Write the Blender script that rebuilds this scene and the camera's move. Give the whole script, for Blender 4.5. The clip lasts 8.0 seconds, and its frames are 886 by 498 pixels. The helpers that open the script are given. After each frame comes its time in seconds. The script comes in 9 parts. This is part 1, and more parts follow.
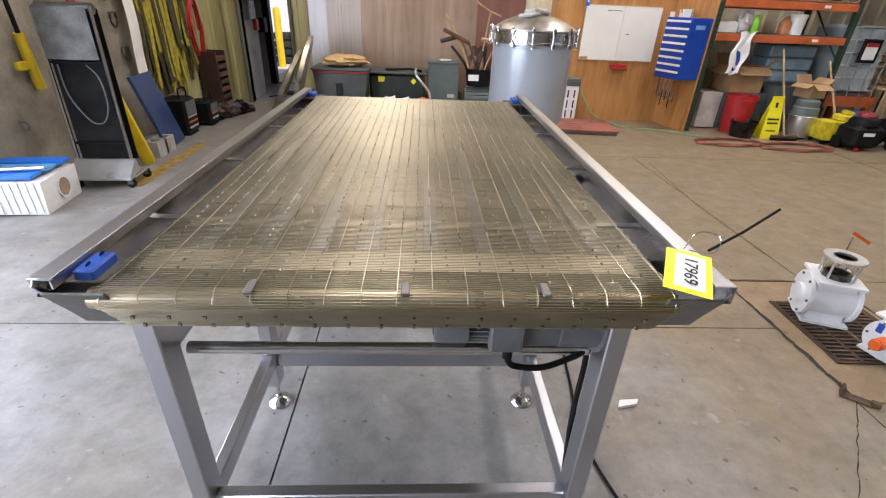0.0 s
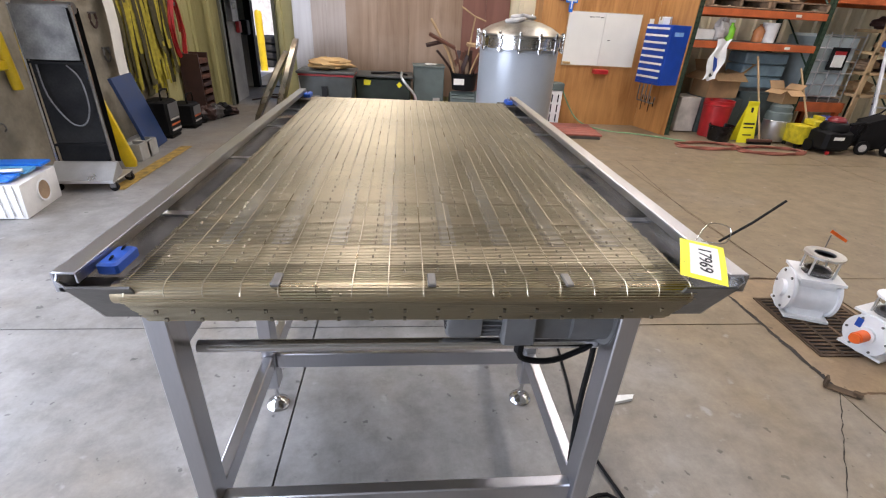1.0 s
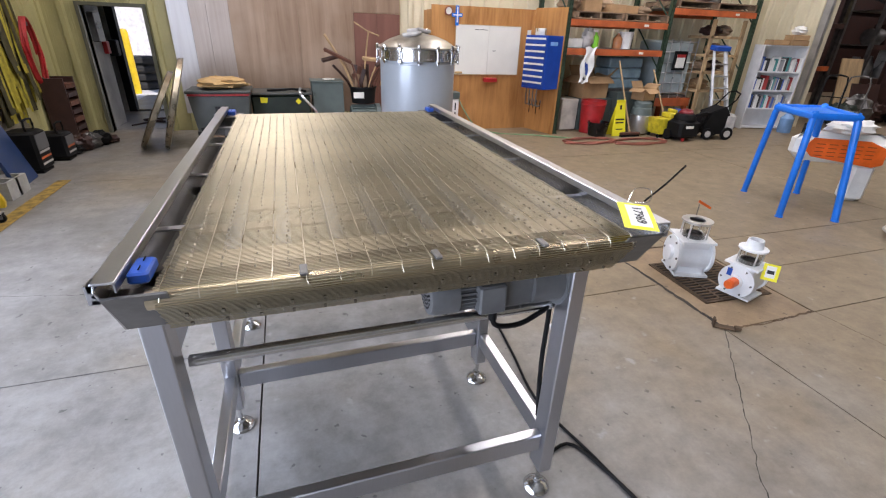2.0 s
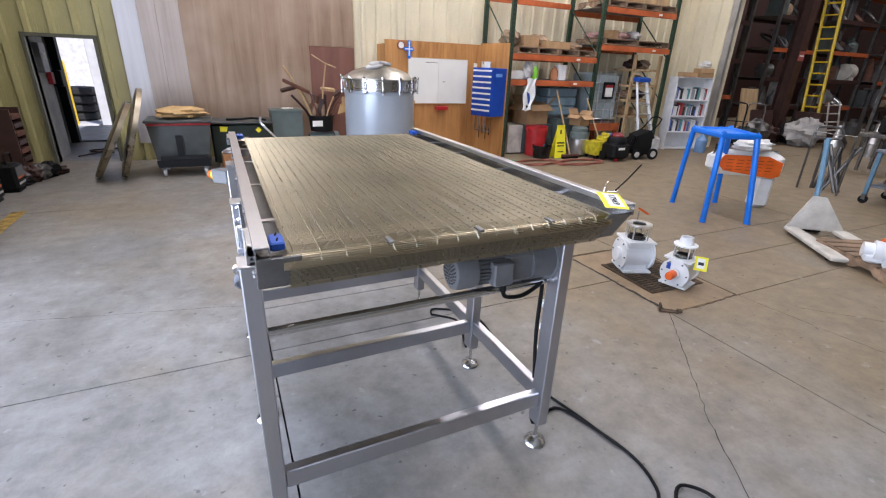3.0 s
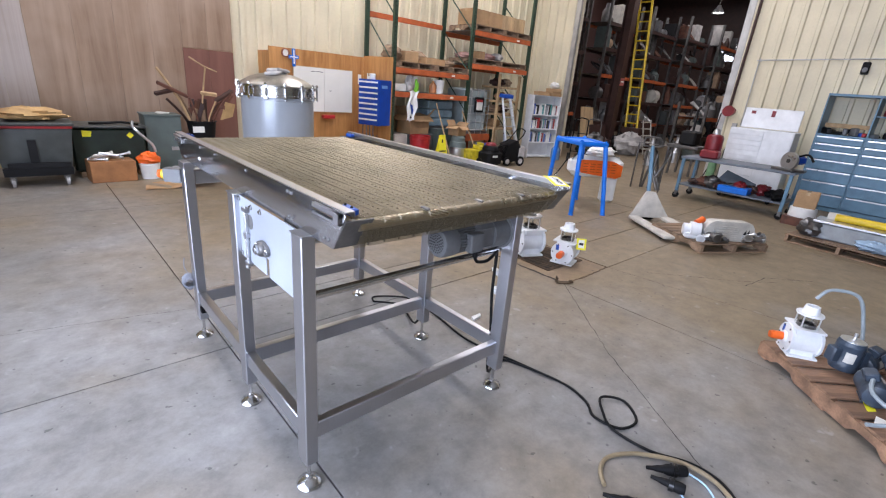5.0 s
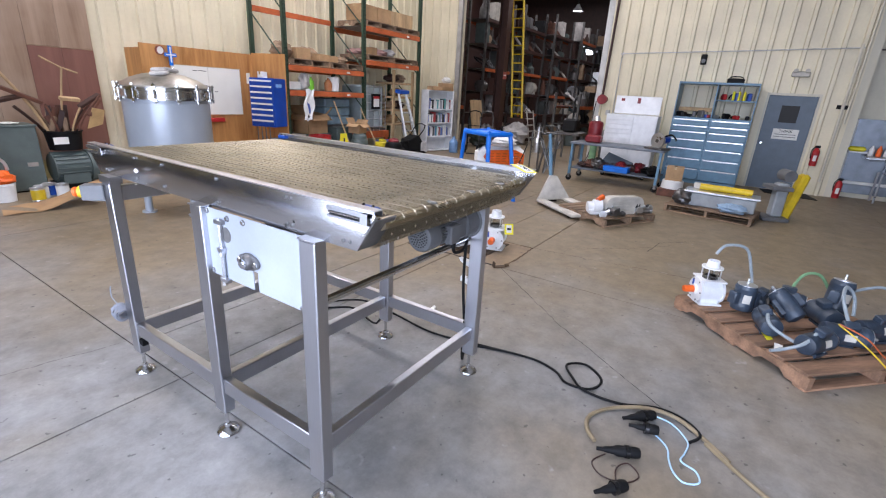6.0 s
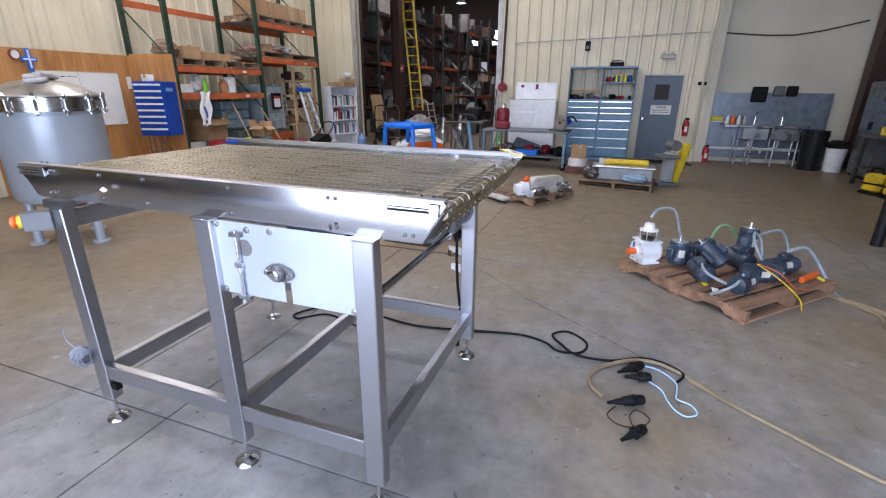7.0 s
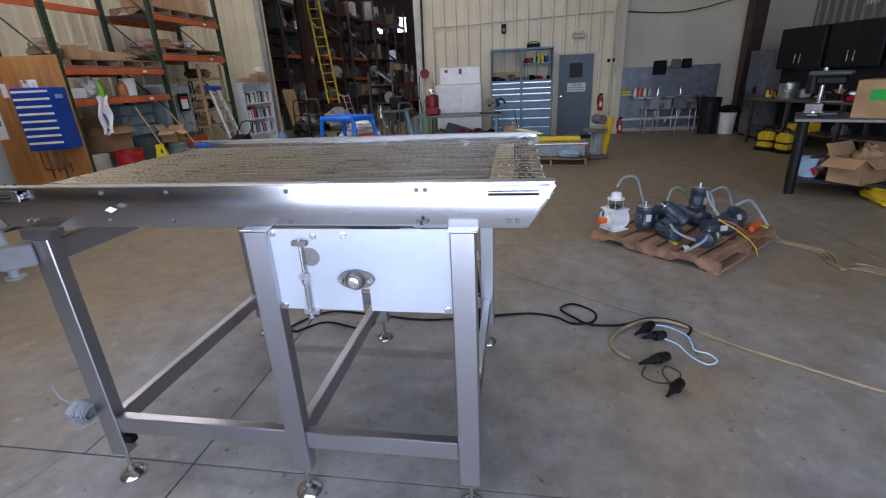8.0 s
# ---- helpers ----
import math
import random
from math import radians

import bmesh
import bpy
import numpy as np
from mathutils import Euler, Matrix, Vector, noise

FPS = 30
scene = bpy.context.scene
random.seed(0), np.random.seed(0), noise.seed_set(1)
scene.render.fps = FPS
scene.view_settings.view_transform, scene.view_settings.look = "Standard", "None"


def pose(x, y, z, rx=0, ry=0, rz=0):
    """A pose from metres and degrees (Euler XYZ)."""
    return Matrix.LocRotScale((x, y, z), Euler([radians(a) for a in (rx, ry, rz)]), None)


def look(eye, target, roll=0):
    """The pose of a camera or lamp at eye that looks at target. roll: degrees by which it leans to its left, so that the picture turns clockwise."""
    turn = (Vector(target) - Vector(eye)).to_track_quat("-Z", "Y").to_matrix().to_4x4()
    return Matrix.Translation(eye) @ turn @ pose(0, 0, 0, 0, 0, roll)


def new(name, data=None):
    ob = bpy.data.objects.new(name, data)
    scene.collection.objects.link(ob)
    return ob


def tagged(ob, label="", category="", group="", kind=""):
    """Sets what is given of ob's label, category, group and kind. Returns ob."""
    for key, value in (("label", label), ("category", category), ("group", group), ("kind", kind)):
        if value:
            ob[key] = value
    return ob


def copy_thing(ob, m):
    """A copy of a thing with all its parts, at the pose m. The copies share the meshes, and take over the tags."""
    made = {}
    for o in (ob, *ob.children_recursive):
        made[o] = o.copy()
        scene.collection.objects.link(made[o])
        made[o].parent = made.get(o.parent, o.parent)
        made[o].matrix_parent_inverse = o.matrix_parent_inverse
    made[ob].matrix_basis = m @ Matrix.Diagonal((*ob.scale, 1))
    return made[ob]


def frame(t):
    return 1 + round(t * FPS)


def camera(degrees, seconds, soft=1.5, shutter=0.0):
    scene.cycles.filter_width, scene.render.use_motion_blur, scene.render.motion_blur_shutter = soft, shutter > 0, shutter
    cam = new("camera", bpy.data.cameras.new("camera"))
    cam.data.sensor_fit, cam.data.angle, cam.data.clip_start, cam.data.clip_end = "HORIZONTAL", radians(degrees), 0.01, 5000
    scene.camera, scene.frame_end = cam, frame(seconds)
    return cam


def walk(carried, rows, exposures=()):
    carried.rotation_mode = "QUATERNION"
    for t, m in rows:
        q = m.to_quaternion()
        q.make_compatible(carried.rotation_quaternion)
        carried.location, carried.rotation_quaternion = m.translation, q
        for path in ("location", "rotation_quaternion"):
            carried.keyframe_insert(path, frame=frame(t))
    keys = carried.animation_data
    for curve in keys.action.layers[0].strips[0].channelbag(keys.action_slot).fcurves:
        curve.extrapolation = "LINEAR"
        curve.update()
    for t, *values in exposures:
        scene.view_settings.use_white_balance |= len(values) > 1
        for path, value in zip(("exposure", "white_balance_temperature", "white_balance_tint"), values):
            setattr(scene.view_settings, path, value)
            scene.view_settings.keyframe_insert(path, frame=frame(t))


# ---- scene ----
cam = camera(88.9, 8.0, soft=1.15)
PATH = [
    (0, (0.114, 0.104, 1.743), (0.218, 1.864, 0.798), 2.5),
    (0.5, (0.104, 0.097, 1.737), (0.21, 1.861, 0.8), 2.8),
    (1, (0.032, 0.084, 1.725), (0.214, 1.848, 0.801), 3.2),
    (1.5, (-0.069, 0.048, 1.727), (0.327, 1.788, 0.823), 1.5),
    (1.7, (-0.107, 0.02, 1.725), (0.369, 1.745, 0.832), 1.8),
    (2.8, (-0.498, -0.261, 1.717), (0.284, 1.415, 0.954), 2.0),
    (3, (-0.577, -0.305, 1.728), (0.237, 1.362, 0.98), 2.3),
    (3.5, (-0.799, -0.391, 1.728), (0.137, 1.226, 1.015), 1.7),
    (4, (-0.947, -0.431, 1.72), (0.085, 1.131, 1.018), 2.1),
    (4.5, (-1.047, -0.454, 1.704), (0.075, 1.051, 1.013), 3.1),
    (4.7, (-1.125, -0.445, 1.698), (0.066, 1.011, 1.016), 4.1),
    (5.8, (-1.489, -0.183, 1.676), (0.045, 0.92, 1.02), 3.7),
    (6, (-1.542, -0.113, 1.66), (0.047, 0.911, 1.007), 3.3),
    (6.5, (-1.664, 0.072, 1.646), (0.038, 0.893, 0.992), 2.1),
    (7, (-1.8, 0.327, 1.626), (-0.028, 0.975, 0.964), 0.4),
    (7.5, (-1.886, 0.599, 1.623), (-0.074, 1.096, 0.937), 0.6),
    (8, (-1.873, 0.899, 1.604), (-0.028, 1.206, 0.895), -2.8),
]
walk(cam, [(t, look(eye, target, roll)) for t, eye, target, roll in PATH],
     [(0, 0.31, 6600, 19), (1.2, 0.31, 6550, 19), (3.0, 0.29, 6120, 19), (4.5, 0.28, 6120, 20), (6.5, 0.27, 6000, 21), (7.0, 0.03, 5950, 21), (7.5, -0.36, 5930, 21), (7.8, -0.53, 5980, 21), (8.0, -0.6, 6020, 21)])

# ---- world, daylight, exposure ----
sky_world = bpy.data.worlds.new("sky_world")
scene.world = sky_world
sky_world.use_nodes = True
wn = sky_world.node_tree.nodes
sky = wn.new("ShaderNodeTexSky")
sky.sky_type = "NISHITA"
sky.sun_disc = False
sky.sun_elevation = radians(48)
sky.sun_rotation = radians(150)
sky_world.node_tree.links.new(sky.outputs[0], wn["Background"].inputs[0])
wn["Background"].inputs[1].default_value = 0.12

sun_data = bpy.data.lights.new("sun", "SUN")
sun_data.energy, sun_data.angle, sun_data.color = 4.0, radians(0.5), (1.0, 0.95, 0.88)
sun = new("sun", sun_data)
sun.matrix_world = look((0, 0, 0), (-0.33, 0.58, -0.74))


def area_lamp(name, x, y, z, target, w, h, power, color):
    """The sky's light in an opening of the building, or added fill in the store."""
    d = bpy.data.lights.new(name, "AREA")
    d.shape, d.size, d.size_y, d.energy, d.color = "RECTANGLE", w, h, power, color
    ob = new(name, d)
    ob.matrix_world = look((x, y, z), target)
    return ob


area_lamp("bay_door_daylight", -3.95, 0.0, 2.2, (5, 0.0, 2.0), 7.0, 4.2, 590, (0.76, 0.87, 1.0))
SKYL = [(-0.5, 7.0), (4.0, 7.0), (8.4, 7.0), (-0.5, 2.6), (4.0, 2.6), (8.4, 2.6)]
for sx, sy in SKYL:
    area_lamp("skylight_daylight", sx, sy, 6.12, (sx, sy, 0), 0.7, 3.4, (90 if sx < 0 else 115 if sx < 5 else 70) if sy > 5 else (80 if sx < 5 else 35), (1.0, 0.96, 0.90))
# unseen fill lamps, added under the closed store roof to brighten the room
for sx, sy in ((15.0, 5.0), (20.0, 5.0), (15.0, 11.5), (20.0, 11.5)):
    area_lamp("store_daylight", sx, sy, 7.3, (sx, sy, 0), 0.8, 2.5, 125, (1.0, 0.96, 0.88))

# ---- materials ----
MATS = {}


def surf(name, color, rough=0.5, metal=0.0, var=0.12, scale=6.0, grain=60.0, bump=0.15, stretch=(1, 1, 1), tint=None, spec=0.5, emit=0.0, alpha=1.0, rvar=0.15):
    """A painted, metal, plastic or mineral surface: large stains, fine grain, uneven gloss and light relief."""
    if name in MATS:
        return MATS[name]
    m = bpy.data.materials.new(name)
    m.use_nodes = True
    nt = m.node_tree
    n, l = nt.nodes, nt.links
    b = n["Principled BSDF"]
    tc = n.new("ShaderNodeTexCoord")
    mp = n.new("ShaderNodeMapping")
    mp.inputs["Scale"].default_value = stretch
    l.new(tc.outputs["Object"], mp.inputs[0])
    big, fine = n.new("ShaderNodeTexNoise"), n.new("ShaderNodeTexNoise")
    big.inputs["Scale"].default_value, big.inputs["Detail"].default_value = scale, 5
    fine.inputs["Scale"].default_value, fine.inputs["Detail"].default_value = grain, 3
    l.new(mp.outputs[0], big.inputs[0])
    l.new(mp.outputs[0], fine.inputs[0])
    info = n.new("ShaderNodeObjectInfo")
    ramp = n.new("ShaderNodeValToRGB")
    lo = tint if tint else tuple(c * (1 - 2.2 * var) for c in color)
    hi = tuple(min(1, c * (1 + var)) for c in color)
    ramp.color_ramp.elements[0].position, ramp.color_ramp.elements[1].position = 0.3, 0.68
    ramp.color_ramp.elements[0].color, ramp.color_ramp.elements[1].color = (*lo, 1), (*hi, 1)
    l.new(big.outputs[0], ramp.inputs[0])
    mx = n.new("ShaderNodeMix")
    mx.data_type, mx.blend_type = "RGBA", "MULTIPLY"
    mx.inputs[0].default_value = 1.0
    gr = n.new("ShaderNodeMapRange")
    gr.inputs[3].default_value, gr.inputs[4].default_value = 1 - var, 1 + var
    l.new(fine.outputs[0], gr.inputs[0])
    l.new(ramp.outputs[0], mx.inputs[6])
    l.new(gr.outputs[0], mx.inputs[7])
    hs = n.new("ShaderNodeHueSaturation")
    rv = n.new("ShaderNodeMapRange")
    rv.inputs[3].default_value, rv.inputs[4].default_value = 1 - 0.7 * var, 1 + 0.7 * var
    l.new(info.outputs["Random"], rv.inputs[0])
    l.new(rv.outputs[0], hs.inputs["Value"])
    l.new(mx.outputs[2], hs.inputs["Color"])
    l.new(hs.outputs[0], b.inputs["Base Color"])
    rr = n.new("ShaderNodeMapRange")
    rr.inputs[3].default_value, rr.inputs[4].default_value = max(0.03, rough - rvar), min(1, rough + rvar)
    l.new(big.outputs[0], rr.inputs[0])
    l.new(rr.outputs[0], b.inputs["Roughness"])
    b.inputs["Metallic"].default_value = metal
    b.inputs["Specular IOR Level"].default_value = spec
    if bump:
        bp = n.new("ShaderNodeBump")
        bp.inputs["Strength"].default_value, bp.inputs["Distance"].default_value = bump, 0.004
        l.new(fine.outputs[0], bp.inputs["Height"])
        l.new(bp.outputs[0], b.inputs["Normal"])
    if emit:
        l.new(hs.outputs[0], b.inputs["Emission Color"])
        b.inputs["Emission Strength"].default_value = emit
    if alpha < 1:
        b.inputs["Alpha"].default_value = alpha
    MATS[name] = m
    return m


def glass(name, color=(0.9, 0.95, 0.95), rough=0.03):
    m = bpy.data.materials.new(name)
    m.use_nodes = True
    b = m.node_tree.nodes["Principled BSDF"]
    b.inputs["Base Color"].default_value = (*color, 1)
    b.inputs["Roughness"].default_value = rough
    b.inputs["Transmission Weight"].default_value = 1.0
    b.inputs["IOR"].default_value = 1.3
    return m


def concrete(name, light, dark, brown, seed):
    """Worn workshop concrete: broad dusty patches, tan stains, pits and a half-polished sheen."""
    m = bpy.data.materials.new(name)
    m.use_nodes = True
    nt = m.node_tree
    n, l = nt.nodes, nt.links
    b = n["Principled BSDF"]
    geo = n.new("ShaderNodeNewGeometry")

    def noise_at(scale, detail, rough, off):
        t = n.new("ShaderNodeTexNoise")
        mp = n.new("ShaderNodeMapping")
        mp.inputs["Location"].default_value = (off, off * 0.7 + seed, 0)
        l.new(geo.outputs["Position"], mp.inputs[0])
        l.new(mp.outputs[0], t.inputs[0])
        t.inputs["Scale"].default_value, t.inputs["Detail"].default_value, t.inputs["Roughness"].default_value = scale, detail, rough
        return t

    broad, stain, mid, pits = noise_at(0.35, 4, 0.6, 3), noise_at(1.1, 8, 0.72, 11), noise_at(5, 10, 0.75, 5), noise_at(42, 5, 0.6, 1)
    r1 = n.new("ShaderNodeValToRGB")
    r1.color_ramp.elements[0].position, r1.color_ramp.elements[1].position = 0.36, 0.66
    r1.color_ramp.elements[0].color, r1.color_ramp.elements[1].color = (*dark, 1), (*light, 1)
    l.new(stain.outputs[0], r1.inputs[0])
    r2 = n.new("ShaderNodeMapRange")
    r2.inputs[1].default_value, r2.inputs[2].default_value, r2.inputs[3].default_value, r2.inputs[4].default_value = 0.45, 0.70, 0.0, 0.85
    # the brown share grows with x and, more slowly, with y
    sep = n.new("ShaderNodeSeparateXYZ")
    l.new(geo.outputs["Position"], sep.inputs[0])
    grow = n.new("ShaderNodeMath")
    grow.operation = "MULTIPLY_ADD"
    grow.inputs[1].default_value = 0.052
    l.new(sep.outputs[0], grow.inputs[0])
    back = n.new("ShaderNodeMath")
    back.operation = "MULTIPLY_ADD"
    back.inputs[1].default_value = 0.02
    l.new(sep.outputs[1], back.inputs[0])
    l.new(broad.outputs[0], back.inputs[2])
    l.new(back.outputs[0], grow.inputs[2])
    l.new(grow.outputs[0], r2.inputs[0])
    m1 = n.new("ShaderNodeMix")
    m1.data_type = "RGBA"
    l.new(r2.outputs[0], m1.inputs[0])
    l.new(r1.outputs[0], m1.inputs[6])
    m1.inputs[7].default_value = (*brown, 1)
    r3 = n.new("ShaderNodeMapRange")
    r3.inputs[1].default_value, r3.inputs[2].default_value, r3.inputs[3].default_value, r3.inputs[4].default_value = 0.32, 0.68, 0.68, 1.2
    l.new(mid.outputs[0], r3.inputs[0])
    m2 = n.new("ShaderNodeMix")
    m2.data_type, m2.blend_type = "RGBA", "MULTIPLY"
    m2.inputs[0].default_value = 1
    l.new(m1.outputs[2], m2.inputs[6])
    l.new(r3.outputs[0], m2.inputs[7])
    # sparse dark drips and scuffs
    spots = n.new("ShaderNodeTexVoronoi")
    spots.inputs["Scale"].default_value = 2.3
    l.new(geo.outputs["Position"], spots.inputs[0])
    sr = n.new("ShaderNodeMapRange")
    sr.inputs[1].default_value, sr.inputs[2].default_value, sr.inputs[3].default_value, sr.inputs[4].default_value = 0.016, 0.05, 0.18, 1.0
    wob = n.new("ShaderNodeMath")
    wob.operation = "MULTIPLY_ADD"
    wob.inputs[1].default_value, wob.inputs[2].default_value = 0.07, -0.03
    l.new(mid.outputs[0], wob.inputs[0])
    add = n.new("ShaderNodeMath")
    l.new(spots.outputs[0], add.inputs[0])
    l.new(wob.outputs[0], add.inputs[1])
    l.new(add.outputs[0], sr.inputs[0])
    m3 = n.new("ShaderNodeMix")
    m3.data_type, m3.blend_type = "RGBA", "MULTIPLY"
    m3.inputs[0].default_value = 1
    l.new(m2.outputs[2], m3.inputs[6])
    l.new(sr.outputs[0], m3.inputs[7])
    # small chips and pale scratches
    chips, scr = noise_at(19, 2, 0.5, 23), noise_at(8, 3, 0.6, 31)
    cr = n.new("ShaderNodeMapRange")
    cr.inputs[1].default_value, cr.inputs[2].default_value, cr.inputs[3].default_value, cr.inputs[4].default_value = 0.69, 0.73, 1.0, 0.5
    l.new(chips.outputs[0], cr.inputs[0])
    m4 = n.new("ShaderNodeMix")
    m4.data_type, m4.blend_type = "RGBA", "MULTIPLY"
    m4.inputs[0].default_value = 1
    l.new(m3.outputs[2], m4.inputs[6])
    l.new(cr.outputs[0], m4.inputs[7])
    pr_ = n.new("ShaderNodeMapRange")
    pr_.inputs[1].default_value, pr_.inputs[2].default_value, pr_.inputs[4].default_value = 0.66, 0.74, 0.45
    l.new(scr.outputs[0], pr_.inputs[0])
    m5 = n.new("ShaderNodeMix")
    m5.data_type = "RGBA"
    l.new(pr_.outputs[0], m5.inputs[0])
    l.new(m4.outputs[2], m5.inputs[6])
    m5.inputs[7].default_value = (*(min(1.0, 1.35 * c) for c in light), 1)
    l.new(m5.outputs[2], b.inputs["Base Color"])
    rr = n.new("ShaderNodeMapRange")
    rr.inputs[3].default_value, rr.inputs[4].default_value = 0.33, 0.62
    l.new(stain.outputs[0], rr.inputs[0])
    l.new(rr.outputs[0], b.inputs["Roughness"])
    bp = n.new("ShaderNodeBump")
    bp.inputs["Strength"].default_value, bp.inputs["Distance"].default_value = 0.25, 0.003
    l.new(mid.outputs[0], bp.inputs["Height"])
    b2 = n.new("ShaderNodeBump")
    b2.inputs["Strength"].default_value, b2.inputs["Distance"].default_value = 0.12, 0.002
    l.new(pits.outputs[0], b2.inputs["Height"])
    l.new(bp.outputs[0], b2.inputs["Normal"])
    l.new(b2.outputs[0], b.inputs["Normal"])
    return m


def streaky(name, base, dark, pale, rough, metal, axis_scale):
    """Sheet metal or plywood with long streaks of colour."""
    m = bpy.data.materials.new(name)
    m.use_nodes = True
    nt = m.node_tree
    n, l = nt.nodes, nt.links
    b = n["Principled BSDF"]
    tc = n.new("ShaderNodeTexCoord")
    mp = n.new("ShaderNodeMapping")
    mp.inputs["Scale"].default_value = axis_scale
    l.new(tc.outputs["Object"], mp.inputs[0])
    st, cl = n.new("ShaderNodeTexNoise"), n.new("ShaderNodeTexNoise")
    st.inputs["Scale"].default_value, st.inputs["Detail"].default_value, st.inputs["Roughness"].default_value = 1.0, 8, 0.65
    st.inputs["Distortion"].default_value = 0.6
    cl.inputs["Scale"].default_value, cl.inputs["Detail"].default_value = 0.9, 4
    l.new(mp.outputs[0], st.inputs[0])
    l.new(tc.outputs["Object"], cl.inputs[0])
    r = n.new("ShaderNodeValToRGB")
    r.color_ramp.elements[0].position, r.color_ramp.elements[1].position = 0.28, 0.72
    r.color_ramp.elements[0].color, r.color_ramp.elements[1].color = (*dark, 1), (*base, 1)
    e = r.color_ramp.elements.new(0.5)
    e.color = (*(0.5 * (a + c) for a, c in zip(base, dark)), 1)
    l.new(st.outputs[0], r.inputs[0])
    cr = n.new("ShaderNodeMapRange")
    cr.inputs[1].default_value, cr.inputs[2].default_value, cr.inputs[4].default_value = 0.45, 0.75, 0.6
    l.new(cl.outputs[0], cr.inputs[0])
    mx = n.new("ShaderNodeMix")
    mx.data_type = "RGBA"
    l.new(cr.outputs[0], mx.inputs[0])
    l.new(r.outputs[0], mx.inputs[6])
    mx.inputs[7].default_value = (*pale, 1)
    l.new(mx.outputs[2], b.inputs["Base Color"])
    rr = n.new("ShaderNodeMapRange")
    rr.inputs[3].default_value, rr.inputs[4].default_value = max(0.05, rough - 0.12), rough + 0.12
    l.new(st.outputs[0], rr.inputs[0])
    l.new(rr.outputs[0], b.inputs["Roughness"])
    b.inputs["Metallic"].default_value = metal
    bp = n.new("ShaderNodeBump")
    bp.inputs["Strength"].default_value, bp.inputs["Distance"].default_value = 0.15, 0.003
    l.new(st.outputs[0], bp.inputs["Height"])
    l.new(bp.outputs[0], b.inputs["Normal"])
    MATS[name] = m
    return m


CONC = concrete("concrete", (0.292, 0.282, 0.274), (0.182, 0.172, 0.159), (0.235, 0.172, 0.095), 0)
PATCH = concrete("patch_concrete", (0.31, 0.22, 0.135), (0.20, 0.135, 0.08), (0.26, 0.18, 0.10), 7)
GROUND = surf("yard_gravel", (0.55, 0.53, 0.49), 0.9, scale=1.5, grain=90)
JOINT = surf("joint_dirt", (0.035, 0.03, 0.026), 0.9, var=0.3)
RUST = surf("rusty_crack", (0.11, 0.07, 0.04), 0.9, var=0.3)
CREAM = surf("cream_siding", (0.72, 0.65, 0.47), 0.42, var=0.05, scale=1.2, grain=20, bump=0.05)
OLIVE = surf("olive_siding", (0.46, 0.42, 0.20), 0.45, var=0.07, scale=1.4, grain=20, bump=0.05)
CREAMFLAT = surf("cream_panel", (0.62, 0.58, 0.46), 0.5, var=0.05, scale=0.8, grain=15, bump=0.05)
ROOFM = surf("roof_lining", (0.52, 0.51, 0.48), 0.7, var=0.06, scale=1.5)
TRIMM = surf("galvanised_trim", (0.50, 0.49, 0.47), 0.45, 0.6, var=0.1, scale=5)
DISHM = surf("dull_bronze_steel", (0.36, 0.31, 0.23), 0.3, 1.0, var=0.2, scale=4, bump=0.02)
DIRTWALL = surf("grimy_wallboard", (0.34, 0.305, 0.235), 0.75, var=0.22, scale=2.2, grain=25)
SHEET = streaky("stained_steel_sheet", (0.46, 0.33, 0.235), (0.25, 0.16, 0.105), (0.55, 0.43, 0.335), 0.42, 0.35, (5.5, 1, 0.35))
SHEETW = streaky("bare_steel_sheet", (0.66, 0.65, 0.66), (0.42, 0.40, 0.42), (0.72, 0.70, 0.70), 0.35, 0.4, (5.5, 1, 0.3))
SHEETM = streaky("half_stained_sheet", (0.56, 0.50, 0.46), (0.33, 0.25, 0.20), (0.60, 0.53, 0.49), 0.4, 0.4, (5.5, 1, 0.3))
SHEETR = streaky("rust_red_sheet", (0.26, 0.12, 0.09), (0.18, 0.08, 0.06), (0.3, 0.16, 0.12), 0.5, 0.2, (5, 1, 0.4))
PLY = streaky("plywood", (0.60, 0.30, 0.10), (0.30, 0.12, 0.03), (0.66, 0.34, 0.12), 0.55, 0.0, (9, 9, 0.9))
INOX = surf("brushed_stainless", (0.52, 0.525, 0.555), 0.31, 1.0, var=0.05, scale=3.0, grain=160, bump=0.0, stretch=(1, 1, 0.12), rvar=0.04)
INOXH = surf("brushed_stainless_long", (0.57, 0.57, 0.585), 0.21, 1.0, var=0.06, scale=2.0, grain=140, bump=0.015, stretch=(1, 0.05, 1), rvar=0.05)
CHROME = surf("polished_stainless", (0.62, 0.62, 0.62), 0.2, 1.0, var=0.05, scale=5, bump=0.03, rvar=0.07)
STEELD = surf("dull_steel", (0.19, 0.185, 0.18), 0.45, 0.85, var=0.15, scale=8)
WIRE = surf("belt_wire", (0.57, 0.505, 0.365), 0.33, 1.0, var=0.08, scale=2.5, grain=14, bump=0.0, rvar=0.08)
STRAND = surf("belt_strand", (0.60, 0.54, 0.43), 0.3, 1.0, var=0.16, scale=9, bump=0.02)
CLIPM = surf("belt_clip_steel", (0.34, 0.30, 0.23), 0.5, 1.0, var=0.2, scale=30)
BEDPLATE = surf("bed_plate", (0.52, 0.45, 0.33), 0.42, 0.8, var=0.2, scale=4)
SLIDE = surf("slide_bar_steel", (0.34, 0.35, 0.37), 0.35, 0.8, var=0.15)
PANELW = surf("matt_steel_panel", (0.52, 0.56, 0.63), 0.38, 0.55, var=0.05, scale=3, grain=120, bump=0.04)
